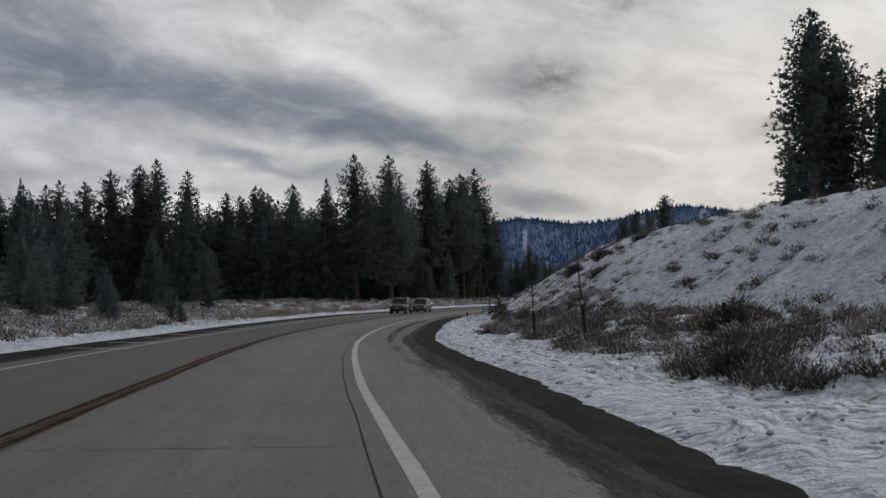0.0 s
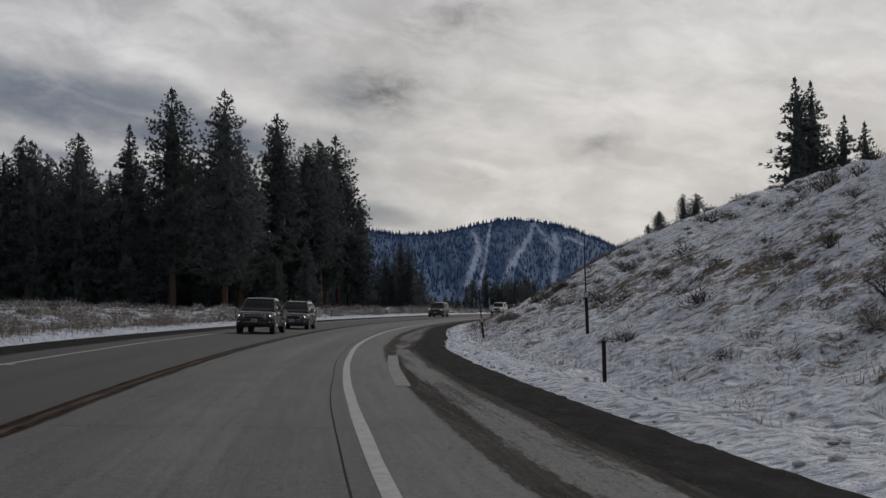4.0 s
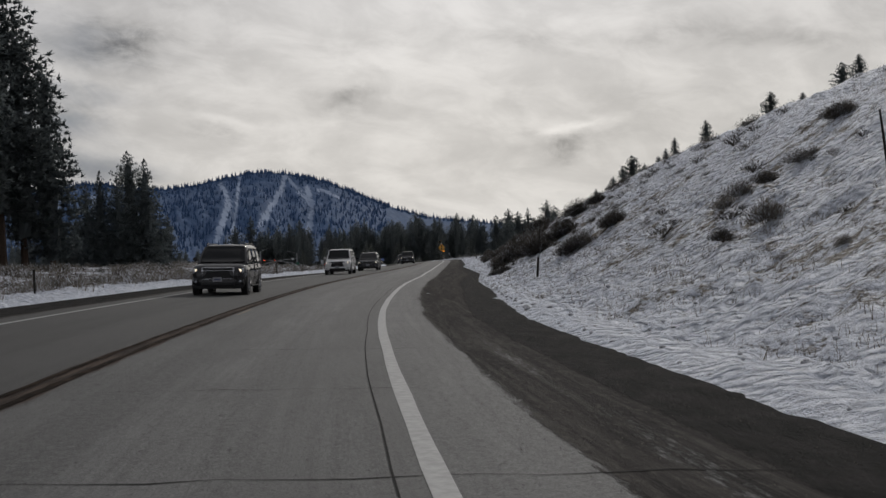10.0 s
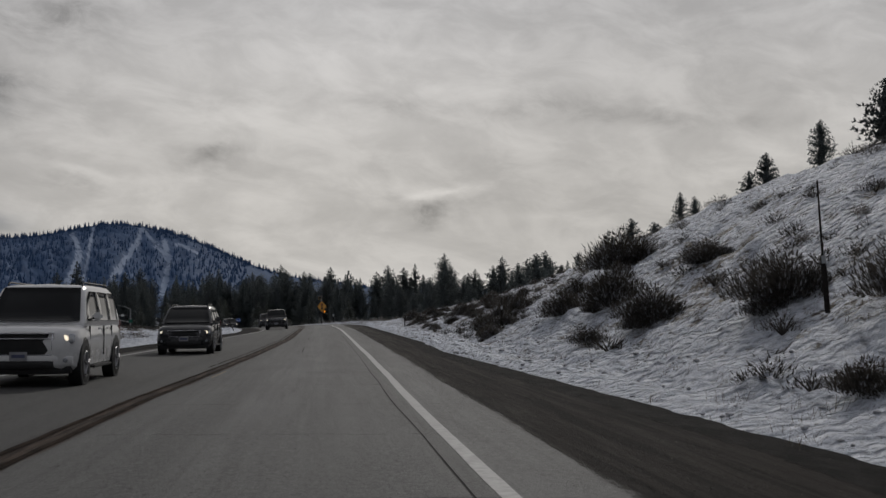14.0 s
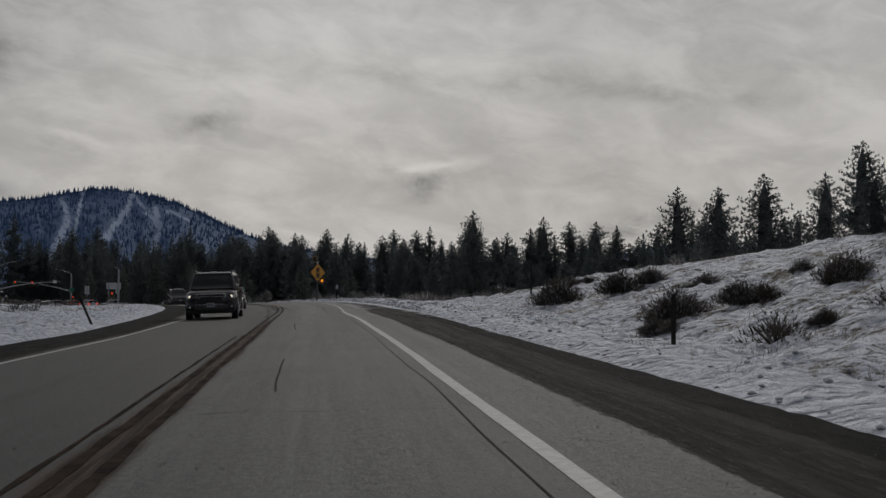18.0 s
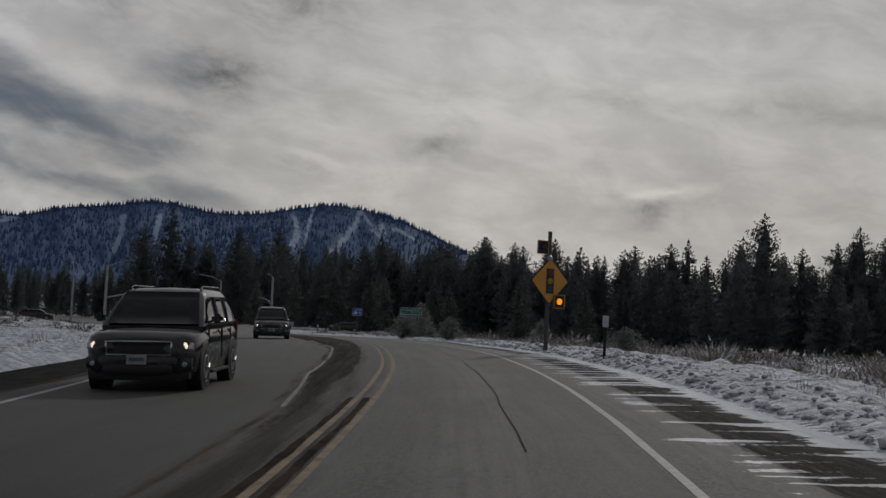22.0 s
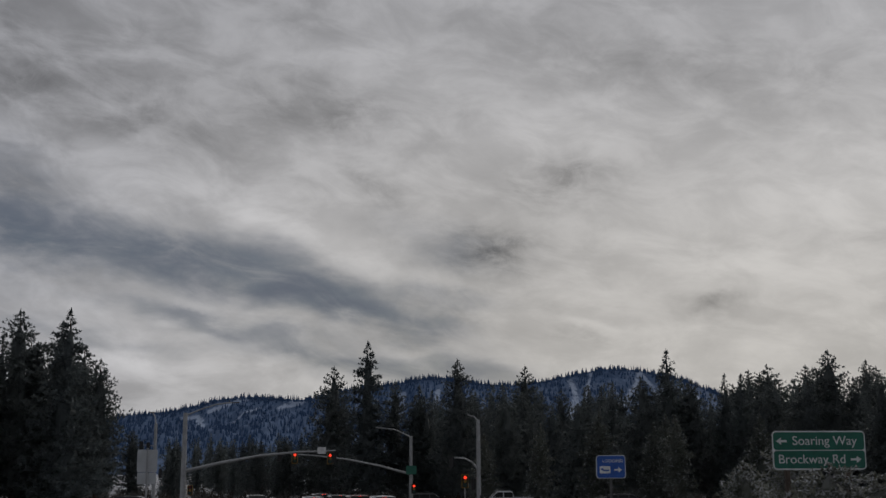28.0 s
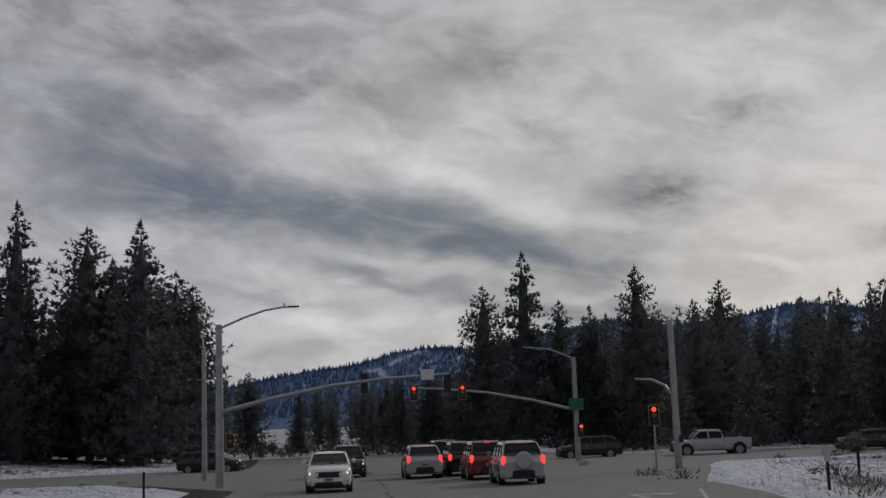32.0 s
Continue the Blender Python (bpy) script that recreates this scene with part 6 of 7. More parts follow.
def build_stakes():
    """Snow stakes: a dark post with a thin whip above, and small roadside markers."""
    def stake(s, u, h, tilt, turn):
        ob = root_at("snow_stake", s, u)
        ob.matrix_world = ob.matrix_world @ pose(0, 0, 0, tilt * .3, tilt, 0)
        tagged(ob, "tall dark snow stake with a thin whip, leaning in the bank", "marker post", "snow stakes")
        box("post", 0, 0, h * .2, .09, .05, h * .44, M["post_brown"], ob, bevel=.008)
        tube("whip", [(0, 0, h * .4), (.01, 0, h * .75), (.03, .01, h)], [.022, .018, .012], M["post_brown"], ob, 6)
        box("reflector", 0, -.03, h * .39, .08, .012, .14, M["back"], ob)
    for s, u, h, tilt, turn in ((38.0, 7.8, 3.2, -4, 0), (44.9, 7.0, 2.9, -1, 0), (85, 7.9, 2.9, -3, 0), (108.7, 6.8, 3.0, -1, 0), (125.0, 5.2, 2.1, -5, 0), (165.7, 5.9, 2.6, -3, 0), (197.9, 6.0, 2.6, -6, 0), (231.9, 6.4, 2.35, 5, 0), (274.1, 8.9, 2.3, -3, 0), (304.7, 7.9, 1.9, -2, 0)):
        stake(s, u, h, tilt, turn)

    def marker(s, u, h, tilt=0.0, plate=False):
        ob = root_at("marker_post", s, u)
        ob.matrix_world = ob.matrix_world @ pose(0, 0, 0, 0, tilt, 0)
        tagged(ob, "short roadside marker post with a small plate" if plate else "short dark roadside marker post", "marker post", "roadside markers")
        box("post", 0, 0, h * .45, .08, .04, h * 1.1, M["post_brown"], ob, bevel=.008)
        if plate:
            panel("plate", .18, .34, h * .85, M["back"], ob, y=-.03, corner=.02)
    for row in ((26.5, 8.9, .95, 1), (155.9, 6.7, 1.0, 0, True), (369, 9.2, 1.15, 0), (361.7, -7.6, 1.2, -24), (419.6, 5.2, 1.3, 0, True), (200, -12.0, .9, 0), (282, -11.0, .95, 0), (228, -12.0, .9, 0), (477, -11.6, 1.2, 0), (485, -11.2, 1.3, 0), (508.7, -11.2, 1.2, 0), (529, -10.5, 1.0, 0), (518.7, 9.0, 1.0, 0, True),
                (521.7, 11.0, .95, 0), (340, 6.2, .9, 0), (99, 5.2, .8, 0)):
        marker(*row)


build_stakes()


def build_clods():
    """Lumps of old snow and stones thrown up by the plough."""
    rnd = random.Random(21)
    bm = bmesh.new()
    bmesh.ops.create_icosphere(bm, subdivisions=1, radius=1.0)
    ball, tris = [v.co.copy() for v in bm.verts], [tuple(v.index for v in q.verts) for q in bm.faces]
    bm.free()
    V, F = [], []
    for _ in range(3600):
        s = rnd.uniform(6, 500)
        if rnd.random() < .4:
            s = rnd.uniform(372, 470)
        r = rnd.random() ** 1.6 * (1.7 if s > 365 else 2.6)
        u = float(table(s, SNOW_R)) + .15 + r
        x, y, _ = at(s, u)
        z = float(land(s, u))
        k = rnd.uniform(.02, .06) * (1.35 if s > 365 else 1) * (1.6 if rnd.random() < .06 else 1)
        b = len(V)
        e = (rnd.uniform(.7, 1.5), rnd.uniform(.7, 1.5), rnd.uniform(.45, .8))
        V += [(x + p.x * k * e[0] * rnd.uniform(.75, 1.2), y + p.y * k * e[1] * rnd.uniform(.75, 1.2), z + .25 * k + p.z * k * e[2] * rnd.uniform(.75, 1.2)) for p in ball]
        F += [tuple(b + q for q in t) for t in tris]
    tagged(mesh_ob("snow_clods", V, F, M["clod"]), "lumps of dirty snow and stones along the verge", "snow", kind="stuff")


build_clods()


def build_turn_arrows():
    for s, u, flip in ((497, -2.5, -1), (522, -1.0, -1), (521, 5.0, 1)):
        P = [(-.08, -1.6), (.08, -1.6), (.08, .5), (-.08, .5)], [(.08, .3), (.08, .6), (-.75, .6), (-.75, .3)], [(-.7, -.05), (-.7, .95), (-1.35, .45)]
        V, F = [], []
        for poly in P:
            b = len(V)
            for p, q in poly:
                x, y, z = place(s + q * 1.6, u + p * (1 if flip < 0 else -1) + (.5 if flip < 0 else -.5))
                V.append((x, y, z + .006))
            F.append(tuple(range(b, b + len(poly))))
        mesh_ob("turn_arrow", V, F, M["white"], road)


build_turn_arrows()



# ---- vehicles ----
def paint(name, col, rough=0.14):
    k = Nodes(name, rough, 0.0, 0.5)
    f = k.noise(k.obj(), 2.2, 5, 0.6)
    low = k.n("ShaderNodeSeparateXYZ", Vector=k.obj()).outputs[2]
    grime = k.math("MULTIPLY", k.ramp(low, 1.0, 0.35), k.ramp(f, 0.3, 0.7))
    k.colour(k.mix(k.math("MULTIPLY", grime, 0.18), col, (0.06, 0.057, 0.053)))
    k.roughness(k.ramp(grime, 0.0, 0.8, rough, 0.4))
    return k.m


M.update(car_black=paint("black_paint", (0.008, 0.008, 0.01)), car_grey=paint("grey_paint", (0.02, 0.021, 0.024)), car_white=paint("white_paint", (0.62, 0.62, 0.62)), car_silver=paint("silver_paint", (0.33, 0.34, 0.36)),
         car_red=paint("dark_red_paint", (0.13, 0.02, 0.02)), glass=mat_plain("tinted_glass", (0.007, 0.008, 0.009), 0.05, 0, 0.14, 0.0), tyre=mat_plain("tyre_rubber", (0.014, 0.014, 0.015), 0.9, 0, 0.2),
         rim=mat_plain("alloy_rim", (0.28, 0.28, 0.29), 0.35, 0.8, 0.5), chrome=mat_plain("chrome", (0.5, 0.5, 0.52), 0.18, 1.0, 0.5, 0.05), lamp_lit=mat_glow("lit_headlamp", (1.0, 0.86, 0.66), 1.4), lamp_clear=mat_plain("clear_lamp", (0.4, 0.42, 0.45), 0.12, 0.4, 0.6),
         tail_lit=mat_glow("lit_tail_lamp", (1.0, 0.05, 0.04), 1.6), plate=mat_plain("plate_white", (0.3, 0.3, 0.32), 0.5), plate_bar=mat_plain("plate_bar", (0.08, 0.09, 0.16), 0.5), trim=mat_plain("black_plastic", (0.02, 0.02, 0.021), 0.65, 0, 0.3))


def loft(name, stations, mat, parent, bevel=0.0):
    """A closed body from cross-sections: rows of y and a list of (x, z) points round the right half, bottom to top."""
    V, F = [], []
    n = len(stations[0][1])
    for y, half in stations:
        ring = [(x, y, z) for x, z in half] + [(-x, y, z) for x, z in half[::-1]]
        V += ring
    m = 2 * n
    for i in range(len(stations) - 1):
        F += [(i * m + j, i * m + (j + 1) % m, i * m + m + (j + 1) % m, i * m + m + j) for j in range(m)]
    F += [tuple(range(m)), tuple(range((len(stations) - 1) * m, len(stations) * m))[::-1]]
    bm = bmesh.new()
    vs = [bm.verts.new(v) for v in V]
    for q in F:
        bm.faces.new([vs[i] for i in q])
    bmesh.ops.recalc_face_normals(bm, faces=bm.faces)
    if bevel:
        sharp = [e for e in bm.edges if len(e.link_faces) == 2 and e.calc_face_angle(0) > 0.5]
        bmesh.ops.bevel(bm, geom=sharp, offset=bevel, segments=2, affect="EDGES", clamp_overlap=True)
    ob = bm_part(name, bm, mat, parent)
    for p in ob.data.polygons:
        p.use_smooth = True
    ob.data.set_sharp_from_angle(angle=radians(32))
    return ob


def bowed(name, half, z0, z1, yc, mat, parent, depth=.09, bow=.16, x0=None, lean=0.0):
    """A strip across the car's end, curved in plan; depth reaches inwards, lean tips its top back."""
    a, b = (-half, half) if x0 is None else (x0, half)
    sgn = 1 if depth > 0 else -1
    V, F, n = [], [], 11
    h = z1 - z0
    for i in range(n):
        x = a + (b - a) * i / (n - 1)
        y = yc - sgn * bow * x * x
        e = .18 * h if i in (0, n - 1) else 0.0
        V += [(x, y - depth, z0 + e), (x, y - sgn * .015, z0 + e * .5), (x, y, z0 + .2 * h), (x, y - sgn * lean * .8, z0 + .8 * h), (x, y - sgn * (lean + .015), z1 - e * .5), (x, y - depth, z1 - e)]
    for i in range(n - 1):
        F += [(i * 6 + k, i * 6 + (k + 1) % 6, i * 6 + 6 + (k + 1) % 6, i * 6 + 6 + k) for k in range(6)]
    F += [tuple(range(6))[::-1], tuple(range((n - 1) * 6, n * 6))]
    bm = bmesh.new()
    vs = [bm.verts.new(v) for v in V]
    for q in F:
        bm.faces.new([vs[k] for k in q])
    bmesh.ops.recalc_face_normals(bm, faces=bm.faces)
    ob = bm_part(name, bm, mat, parent)
    for q in ob.data.polygons:
        q.use_smooth = True
    ob.data.set_sharp_from_angle(angle=radians(35))
    return ob


def pane(name, rows, mat, parent):
    """A curved sheet of glass through rows of points, with rims reaching back into the body."""
    n, m = len(rows), len(rows[0])
    mid = sum((Vector(p) for r in rows for p in r), Vector()) / (n * m)
    core = Vector((0, mid.y * .7, mid.z - .25))
    V = [Vector(p) for r in rows for p in r]
    V += [p + (core - p).normalized() * .03 for p in V]
    F = [(i * m + k, i * m + k + 1, i * m + m + k + 1, i * m + m + k) for i in range(n - 1) for k in range(m - 1)]
    rim = list(range(m)) + [i * m + m - 1 for i in range(1, n)] + list(range(n * m - 2, (n - 1) * m - 1, -1)) + [i * m for i in range(n - 2, 0, -1)]
    F += [(rim[k], rim[(k + 1) % len(rim)], rim[(k + 1) % len(rim)] + n * m, rim[k] + n * m) for k in range(len(rim))]
    return mesh_ob(name, V, F, mat, parent, True)


def make_car(kind, col, label, L=4.7, W=1.9, H=1.75, lit=True, style="suv", braking=False, rack=False):
    """A vehicle whose front looks along +y, standing on z = 0."""
    ob = tagged(new(kind), label, "car")
    w, paintm = W / 2, M[col]
    f, r = L / 2, -L / 2
    big = style == "pickup" or L > 4.9
    hood, belt = (.88, .95) if style == "sedan" else (1.16, 1.2) if big else (1.02, 1.08)
    clear = .2 if style == "sedan" else .4 if style == "pickup" else .3 if big else .26
    deck = {"sedan": .98, "pickup": belt - .42}.get(style, belt)
    c0 = f - (1.15 if not big else 1.3)          # foot of the windscreen
    bow = .2 / w / w

    def sec(y, zt, k=1.0, zb=clear, crown=.03):
        h = zt - zb
        return (y, [(w * k * .88, zb), (w * k * .96, zb + .07), (w * k * .99, zb + h * .3), (w * k, zb + h * .62), (w * k * .985, zb + h * .8), (w * k * .94, zb + h * .92), (w * k * .82, zt), (w * k * .45, zt + crown * .7), (w * k * .02, zt + crown)])
    tail = deck if style == "pickup" else deck - .02
    loft("body", [sec(f - .02, hood - .3, .74, clear + .12, .0), sec(f - .07, hood - .16, .82, clear + .05), sec(f - .17, hood - .085, .91, clear + .02), sec(f - .32, hood - .05, .97), sec(f - .6, hood - .02, 1.0), sec(c0, belt - .04, 1.0),
                  sec(c0 - .3, belt, .985), sec(0, belt, .98), sec(-.7, belt, .985), sec(-.8, deck, .99) if style == "pickup" else sec(-.9, belt, .99), sec(r + .6, deck, 1.0), sec(r + .3, tail, .985), sec(r + .1, tail - .03, .94), sec(r, tail - .16, .86, clear + .1)], paintm, ob)
    # cabin: windscreen, roof and tail as one curve from front to back
    zb, zr = belt - .03, H
    wb, wr = w * .93, w * (.74 if not big else .79)
    if style == "pickup":
        y0, y1, y2, y3 = c0 + .12, c0 - .6, -.62, -.8
    elif style == "sedan":
        y0, y1, y2, y3 = c0 + .2, c0 - .68, -.72, -1.6
    else:
        y0, y1, y2, y3 = c0 + .14, c0 - (.6 if big else .7), r + (.5 if big else .72), r + .1

    def front(t):
        return y0 + (y1 - y0) * t, zb + (zr - .025 - zb) * (t + .07 * math.sin(math.pi * t))

    def back(t):
        return y3 + (y2 - y3) * t, zb + (zr - .03 - zb) * (t + .06 * math.sin(math.pi * t))

    def wide(z):
        return wb + (wr - wb) * ((z - zb) / (zr - zb)) ** 1.25

    def cross(y, z):
        h = max(z - zb, .012)
        x = [wide(zb + h * q) for q in (0, .35, .7, .9)]
        return (y, [(x[0], zb - .05), (x[0], zb), (x[1], zb + h * .35), (x[2], zb + h * .7), (x[3] * .985, zb + h * .9), (wide(zb + h) * .93, zb + h * .975), (wide(zb + h) * .7, zb + h * .995), (wide(zb + h) * .35, zb + h), (.02, zb + h + .012)])
    st = [cross(*front(t)) for t in (0, .15, .4, .65, .88, 1)]
    st += [cross(y1 + (y2 - y1) * q, zr + .03 * math.sin(math.pi * (q * .8 + .1)) - (.03 if q > .9 else 0)) for q in (.12, .35, .65, .9)]
    st += [cross(*back(t)) for t in (1, .8, .5, .2, 0)]
    loft("cabin", st, paintm, ob)

    def across(curve, t0, t1, side, name):
        rows = []
        for i in range(5):
            y, z = curve(t0 + (t1 - t0) * i / 4)
            x = wide(z) * .9
            rows.append([(x * q, y + side * (.03 + .045 * (1 - q * q)), z + .016) for q in (-1, -.75, -.4, 0, .4, .75, 1)])
        pane(name, rows, M["glass"], ob)
    across(front, .05, .93, 1, "windscreen")
    across(back, .16 if style != "sedan" else .08, .92, -1, "rear_window")

    def roof(y):
        if y > y1:
            return front((y0 - y) / (y0 - y1))[1]
        return back((y - y3) / (y2 - y3))[1] if y < y2 else zr
    glass0, glass1 = y0 - .28, y3 + (.32 if style != "pickup" else .16)
    span = glass0 - glass1
    cuts = ((0, .36), (.395, .7), (.735, 1.0)) if style == "suv" else ((0, .5), (.55, 1.0))
    for sx in (-1, 1):
        for a, b in cuts:
            rows = []
            for i in range(5):
                y = glass0 - span * (a + (b - a) * i / 4)
                lo, hi = zb + .07, max(min(roof(y), zr) - .12, zb + .09)
                rows.append([(sx * (wide(z) + .012), y, z) for z in (lo, lo + (hi - lo) * .4, lo + (hi - lo) * .75, hi)])
            pane("side_window", rows, M["glass"], ob)
    # wheels
    R = .33 if style == "sedan" else .42 if style == "pickup" else .4 if big else .36
    for yw in (f - .9, r + .95):
        for sx in (-1, 1):
            x = sx * (w - .13)
            tube("wheel_arch", [(x - sx * .1, yw, R + .03), (x + sx * .125, yw, R + .03), (x + sx * .14, yw, R + .03)], [R + .09, R + .09, R + .05], M["trim"], ob, 24)
            t = tube("tyre", [(x - sx * .1, yw, R), (x - sx * .07, yw, R), (x + sx * .11, yw, R), (x + sx * .145, yw, R)], [R * .9, R, R, R * .88], M["tyre"], ob, 24)
            tube("rim", [(x + sx * .13, yw, R), (x + sx * .152, yw, R), (x + sx * .146, yw, R), (x + sx * .16, yw, R)], [R * .68, R * .64, R * .2, R * .1], M["rim"], t, 18)
            for q in range(5):
                a = q * math.tau / 5 + .3
                tube("spoke", [(x + sx * .155, yw + math.cos(a) * R * .12, R + math.sin(a) * R * .12), (x + sx * .152, yw + math.cos(a) * R * .6, R + math.sin(a) * R * .6)], [.035, .028], M["rim"], t, 5)
    # face
    zg = hood - .28
    gh = .2 if big else .14
    low = zg - gh * (1.4 if big else 1.0)
    bowed("grille", W * .3, low, zg + gh * .6, f + .03, M["trim"], ob, bow=bow, lean=.03)
    for z in ((zg + gh * .6 - .012, zg + gh * .05, low - .012) if big else (zg + gh * .5, low)):
        bowed("grille_bar", W * .3, z, z + .028, f + .045, M["chrome"], ob, .05, bow)
    for sx in (-1, 1):
        bowed("grille_frame", sx * W * .285 + .016, low, zg + gh * .6, f + .043, M["chrome"], ob, .05, bow, sx * W * .285 - .016)
    bowed("bumper", W * .46, clear + .1, low - .015, f + .075, paintm if style != "pickup" else M["trim"], ob, .3, bow)
    bowed("lower_intake", W * .3, clear + .04, clear + .2, f + .085, M["black"], ob, .1, bow)
    bowed("air_dam", W * .44, clear - .06, clear + .1, f + .02, M["trim"], ob, .2, bow)
    for sx in (-1, 1):
        a, b = sx * W * .315, sx * W * .465
        lamp = bowed("headlight", max(a, b), zg - gh * .35, zg + gh * .55, f + .035, M["lamp_clear"], ob, .22, bow, min(a, b), .03)
        if lit:
            x = sx * W * .39
            disc("lamp", x, f + .035 - bow * x * x, zg + gh * .12, .062, M["lamp_lit"], lamp, -.02)
        x = sx * W * .4
        disc("fog_lamp", x, f + .075 - bow * x * x, clear + .2, .045, M["lamp_clear"], ob, -.02)
        m = box("mirror", sx * (w + .09), y0 - .42, belt + .12, .2, .11, .16, paintm, ob, bevel=.045)
        tube("mirror_arm", [(sx * (w * .93), y0 - .42, belt + .05), (sx * (w + .03), y0 - .42, belt + .09)], [.025, .025], M["trim"], m, 6)
        zt = (deck - .1) if style != "pickup" else belt - .2
        box("tail_lamp", sx * W * .43, r + .1, zt, .16, .18, .34 if style != "sedan" else .15, M["tail_lit" if braking else "red_lens"], ob, bevel=.03)
        if style == "suv":
            tube("roof_rail", [(sx * wr * .9, y1 - .1, zr), (sx * wr * .9, y1 - .22, zr + .055), (sx * wr * .9, y2 + .2, zr + .055), (sx * wr * .9, y2 + .08, zr)], [.02] * 4, M["trim"], ob, 6)
        if style != "sedan":
            box("side_step", sx * (w - .03), 0, clear + .02, .14, L * .36, .05, M["trim"], ob, bevel=.015)
        for yd in (.3, -.62):
            box("door_handle", sx * (w * .985), yd, belt - .13, .035, .17, .03, M["chrome"], ob, bevel=.01)
        for yd in (c0 - .12, -.28, -1.2):
            box("door_seam", sx * (w * .975), yd, (belt + clear) / 2 + .08, .035, .012, belt - clear - .3, M["trim"], ob)
        box("wiper", sx * .3, y0 - .1, zb + .09, .5, .02, .015, M["trim"], ob, rot=(0, 4 * sx, 8))
    box("plate", 0, f + .09, clear + .28, .32, .012, .16, M["plate"], ob)
    box("plate_bar", 0, f + .098, clear + .28, .24, .006, .06, M["plate_bar"], ob)
    bowed("rear_bumper", W * .46, clear + .04, clear + .34, r - .05, M["trim"], ob, -.3, bow)
    zp = deck - .35 if style != "pickup" else belt - .45
    box("plate", 0, r - .03, zp, .32, .06, .16, M["plate"], ob)
    box("plate_bar", 0, r - .063, zp, .24, .006, .06, M["plate_bar"], ob)
    if braking:
        box("high_brake_light", 0, y2 - .05 if style != "sedan" else y3 + .5, zr - .06, .3, .05, .03, M["tail_lit"], ob)
    if style == "pickup":
        for sx in (-1, 1):
            box("bed_wall", sx * w * .93, (y3 + r) / 2 + .02, belt - .2, .12, abs(r - y3) - .06, .48, paintm, ob, bevel=.035)
        box("tailgate", 0, r + .07, belt - .22, W * .88, .1, .5, paintm, ob, bevel=.03)
        box("bed_rail_cap", 0, y3 + .0, belt + .02, W * .86, .08, .05, M["trim"], ob, bevel=.015)
    if rack:
        for y in (y1 - .35, y2 + .35):
            tube("rack_bar", [(-wr, y, zr + .09), (wr, y, zr + .09)], [.025, .025], M["trim"], ob, 6)
    return ob


def park_car(ob, s, u, oncoming=True, turn=0.0, xy=None):
    i = int(np.abs(SP[0] - s).argmin())
    yaw = math.degrees(math.atan2(-SP[4][i], SP[5][i])) + (180 if oncoming else 0) + turn
    x, y, z = place(s, u)
    if xy:
        x, y, z = xy[0], xy[1], ground_z(*xy)
    tilt = math.degrees(math.atan(float(bank(s)))) * (-1 if oncoming else 1) if not xy else 0
    ob.matrix_world = pose(float(x), float(y), float(z), 0, tilt, yaw)
    return ob


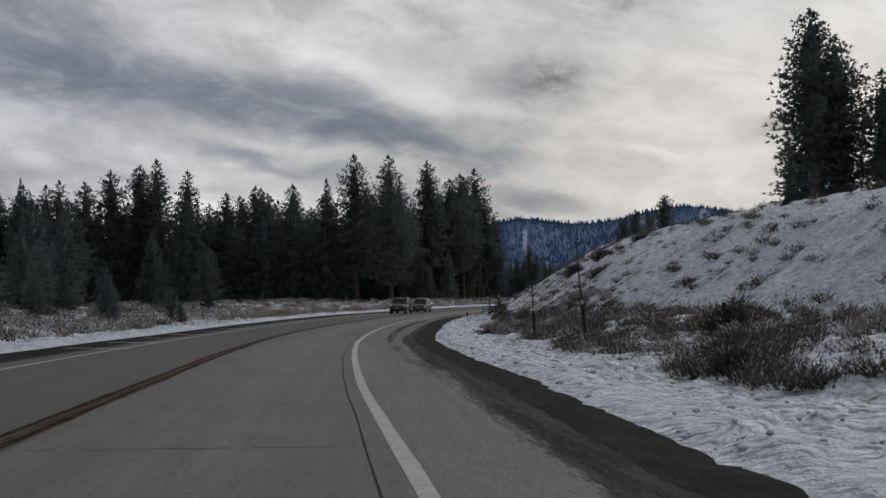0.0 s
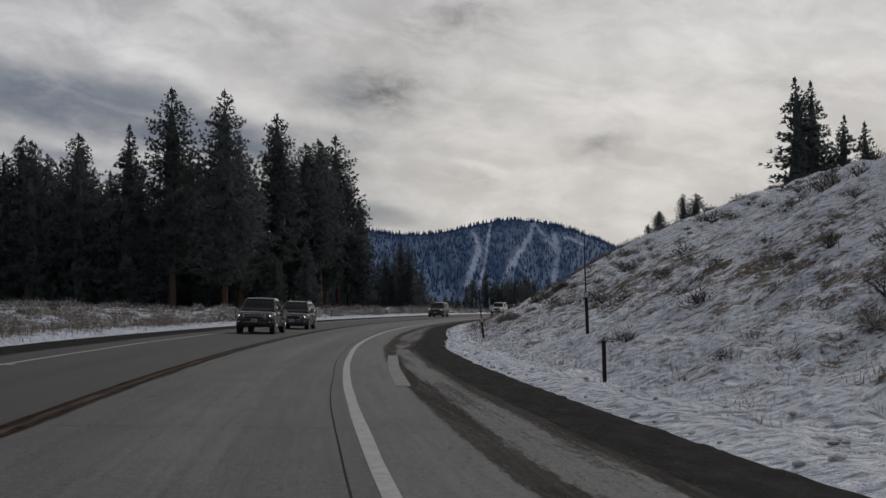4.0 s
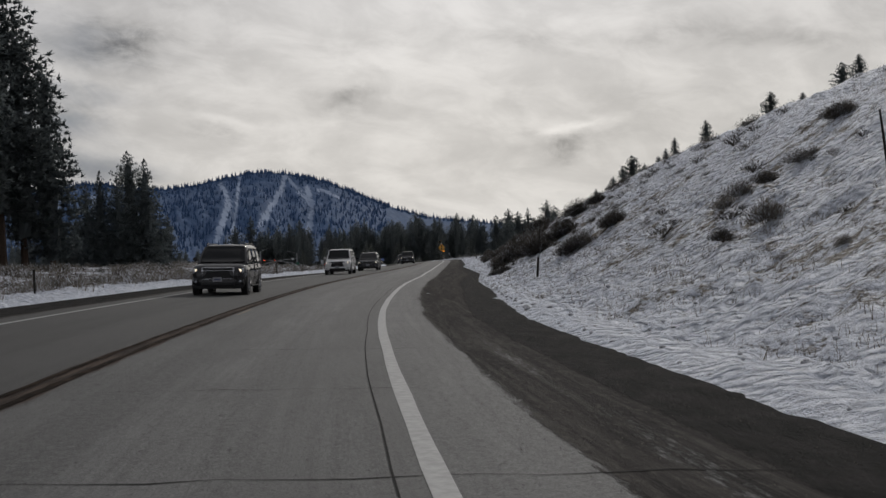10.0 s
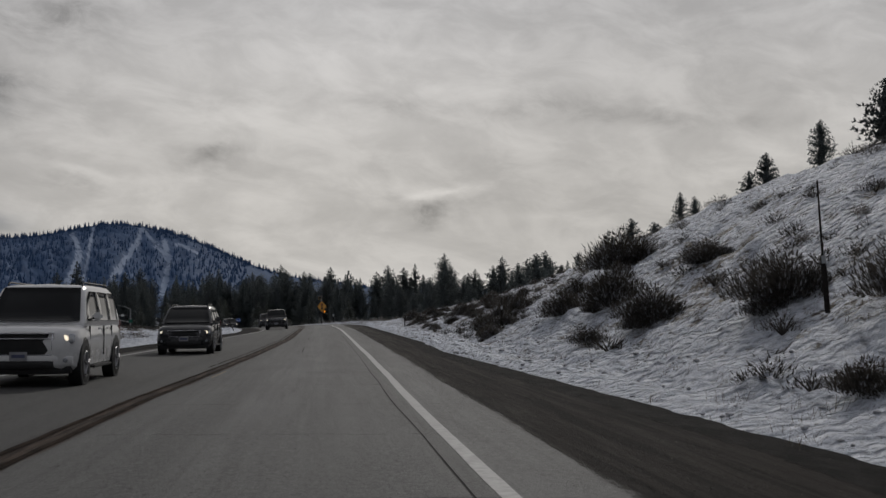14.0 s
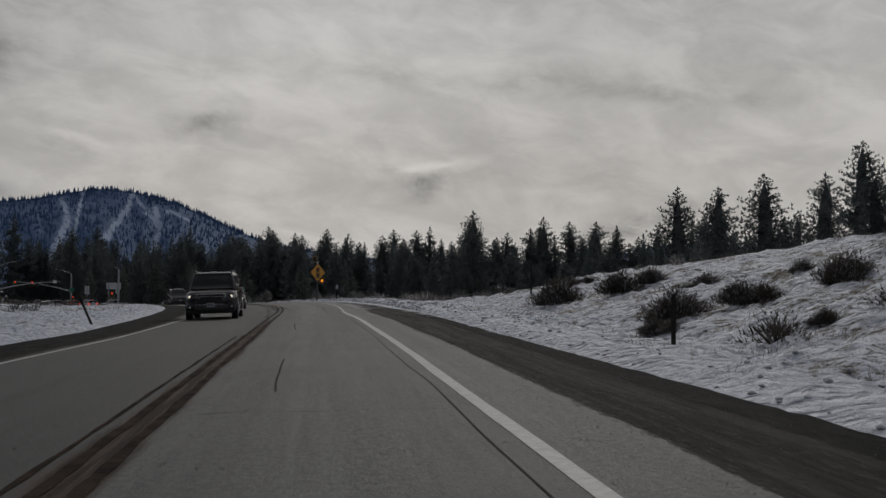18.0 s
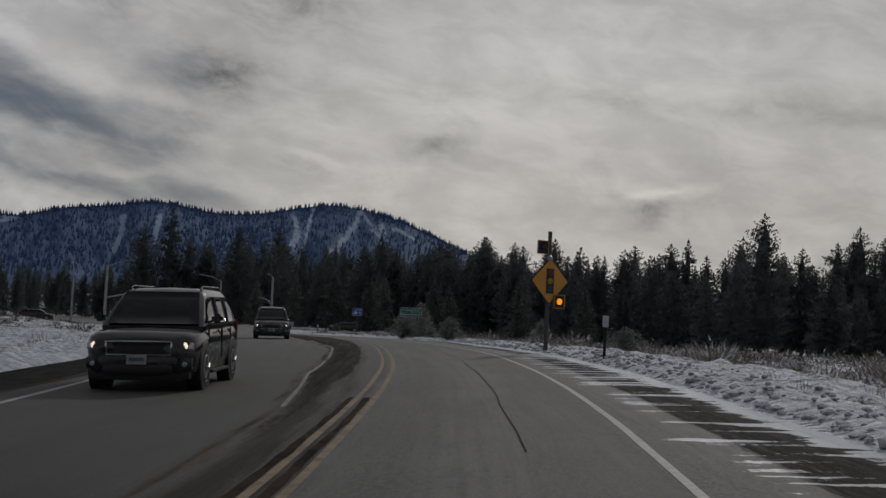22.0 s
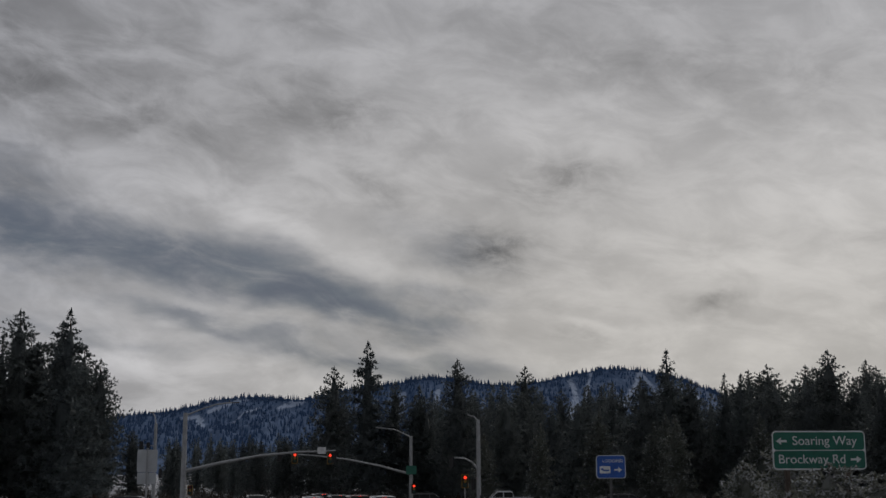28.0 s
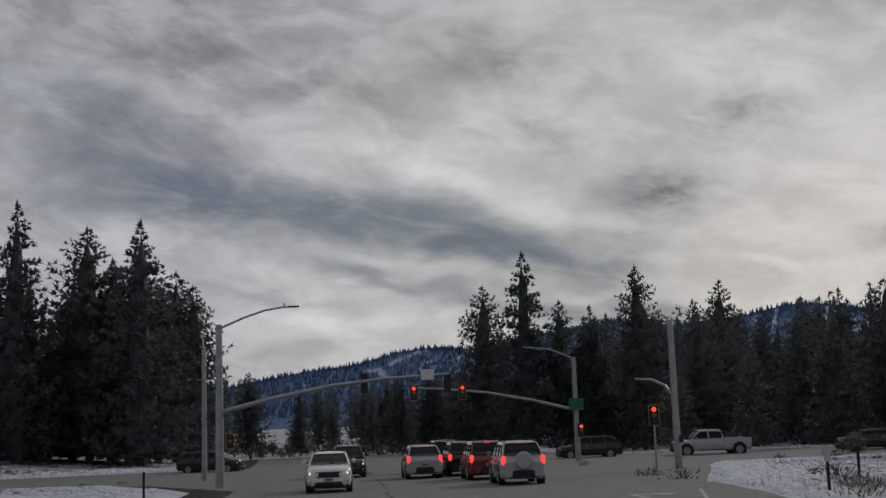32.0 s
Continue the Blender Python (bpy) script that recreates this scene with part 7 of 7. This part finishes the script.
def build_cars():
    on = lambda k, c, lab, s, u, **q: park_car(make_car(k, c, lab, **q), s, u)
    t = "oncoming traffic"
    cars = [on("pickup_truck", "car_grey", "dark grey pickup truck with a black grille and lit headlights", 138.4, -5.85, L=5.4, W=1.92, H=1.82, style="pickup"),
            on("suv", "car_grey", "dark grey sport utility vehicle with lit headlights", 151, -5.7, W=1.88, H=1.72),
            on("suv", "car_black", "large black sport utility vehicle with roof rails", 231, -5.6, L=5.0, W=2.0, H=1.85),
            on("suv", "car_grey", "dark compact sport utility vehicle with lit headlights", 298, -4.6, W=1.9, H=1.68),
            on("suv", "car_white", "white full-size sport utility vehicle with lit headlights", 279.5, -5.5, L=5.3, W=2.05, H=1.95),
            on("suv", "car_black", "large black full-size sport utility vehicle with roof rails", 369.8, -3.95, L=5.5, W=2.02, H=1.88),
            on("sedan", "car_black", "black sedan with lit headlights", 391.8, -4.25, L=4.6, W=1.8, H=1.43, style="sedan"),
            on("suv", "car_black", "dark sport utility vehicle with roof rails coming out of the bend", 406.8, -4.95, L=4.6, W=1.86, H=1.7),
            on("suv", "car_grey", "grey sport utility vehicle driving out of the junction", 451.5, -5.75, W=1.88, H=1.7)]
    for c in cars:
        tagged(c, group=t)
    j = [park_car(make_car("hatchback", "car_white", "white hatchback with lit headlights", L=4.1, W=1.75, H=1.5, style="suv"), 536, -4.5),
         park_car(make_car("suv", "car_black", "dark vehicle turning at the junction", L=4.6, W=1.85, H=1.7), 555, -3.6)]
    q = [park_car(make_car("suv", "car_silver", "silver compact sport utility vehicle with a rear spare wheel", L=4.5, W=1.8, H=1.68, lit=False, braking=True), 536.5, 3.0, False),
         park_car(make_car("suv", "car_red", "dark red sport utility vehicle waiting with brake lights on", L=4.6, W=1.85, H=1.72, lit=False, braking=True), 543.5, 2.5, False),
         park_car(make_car("suv", "car_black", "black sport utility vehicle waiting with brake lights on", L=4.7, W=1.85, H=1.72, lit=False, braking=True), 550.5, 2.2, False),
         park_car(make_car("suv", "car_black", "black vehicle with a roof rack at the head of the queue", L=4.7, W=1.85, H=1.78, lit=False, braking=True, rack=True), 557.5, 2.0, False),
         park_car(make_car("wagon", "car_silver", "silver wagon with a roof rack and brake lights on", L=4.7, W=1.82, H=1.62, lit=False, braking=True, rack=True), 549, 0.0, False)]
    y = -4.5 / 2
    tube("spare_wheel", [(0, y - .02, .98), (0, y - .06, .98), (0, y - .2, .98), (0, y - .24, .98)], [.3, .34, .34, .28], M["car_silver"], q[0], 22, "silver spare wheel cover")
    for c in j + q:
        tagged(c, group="traffic at the junction")
    side = [park_car(make_car("pickup_truck", "car_silver", "silver pickup parked on the side road", L=5.6, W=1.95, H=1.85, lit=False, style="pickup"), 0, 0, xy=(120, 557), turn=-90),
            park_car(make_car("suv", "car_black", "black vehicle on the side road", L=4.8, W=1.85, H=1.65, lit=False), 0, 0, xy=(111.5, 560), turn=-90),
            park_car(make_car("suv", "car_black", "dark vehicle half hidden beside the side road", L=4.8, W=1.85, H=1.5, lit=False), 0, 0, xy=(131, 556), turn=-95),
            park_car(make_car("suv", "car_black", "dark vehicle parked beyond the signal pole", L=4.8, W=1.85, H=1.6, lit=False), 0, 0, xy=(84, 556), turn=80)]
    side += [park_car(make_car("suv", c, "distant parked vehicle beyond the snowy meadow", L=4.7, W=1.85, H=h, lit=False), 0, 0, xy=xy, turn=80)
             for c, h, xy in (("car_grey", 1.7, (62, 548)), ("car_white", 1.6, (55, 552)), ("car_black", 1.7, (46, 550)), ("car_silver", 1.6, (34, 556)))]
    for c in side:
        tagged(c, group="vehicles on the side road")


build_cars()


def build_house():
    """A small pale house half hidden by the trees."""
    ob = root_xy("house", 49, 600, 20)
    tagged(ob, "small pale house with a snowy gable roof among trees", "house")
    box("wall", 0, 0, 1.3, 9, 6, 3.0, M["wood"], ob)
    V = [(-5, -3.6, 2.7), (5, -3.6, 2.7), (5, 0, 5.0), (-5, 0, 5.0), (5, 3.6, 2.7), (-5, 3.6, 2.7)]
    V += [(x, y, z - .2) for x, y, z in V]
    mesh_ob("roof", V, [(0, 1, 2, 3), (3, 2, 4, 5), (6, 9, 8, 7), (9, 11, 10, 8), (0, 6, 7, 1), (5, 4, 10, 11), (0, 3, 9, 6), (3, 5, 11, 9), (1, 7, 8, 2), (2, 8, 10, 4)], M["clod"], ob)
    for x in (-2.6, 0, 2.6):
        w = box("window", x, -3.02, 1.5, 1.1, .06, 1.1, M["glass"], ob)
        box("frame", x, -3.06, 2.08, 1.25, .05, .08, M["sign_white"], w)


build_house()
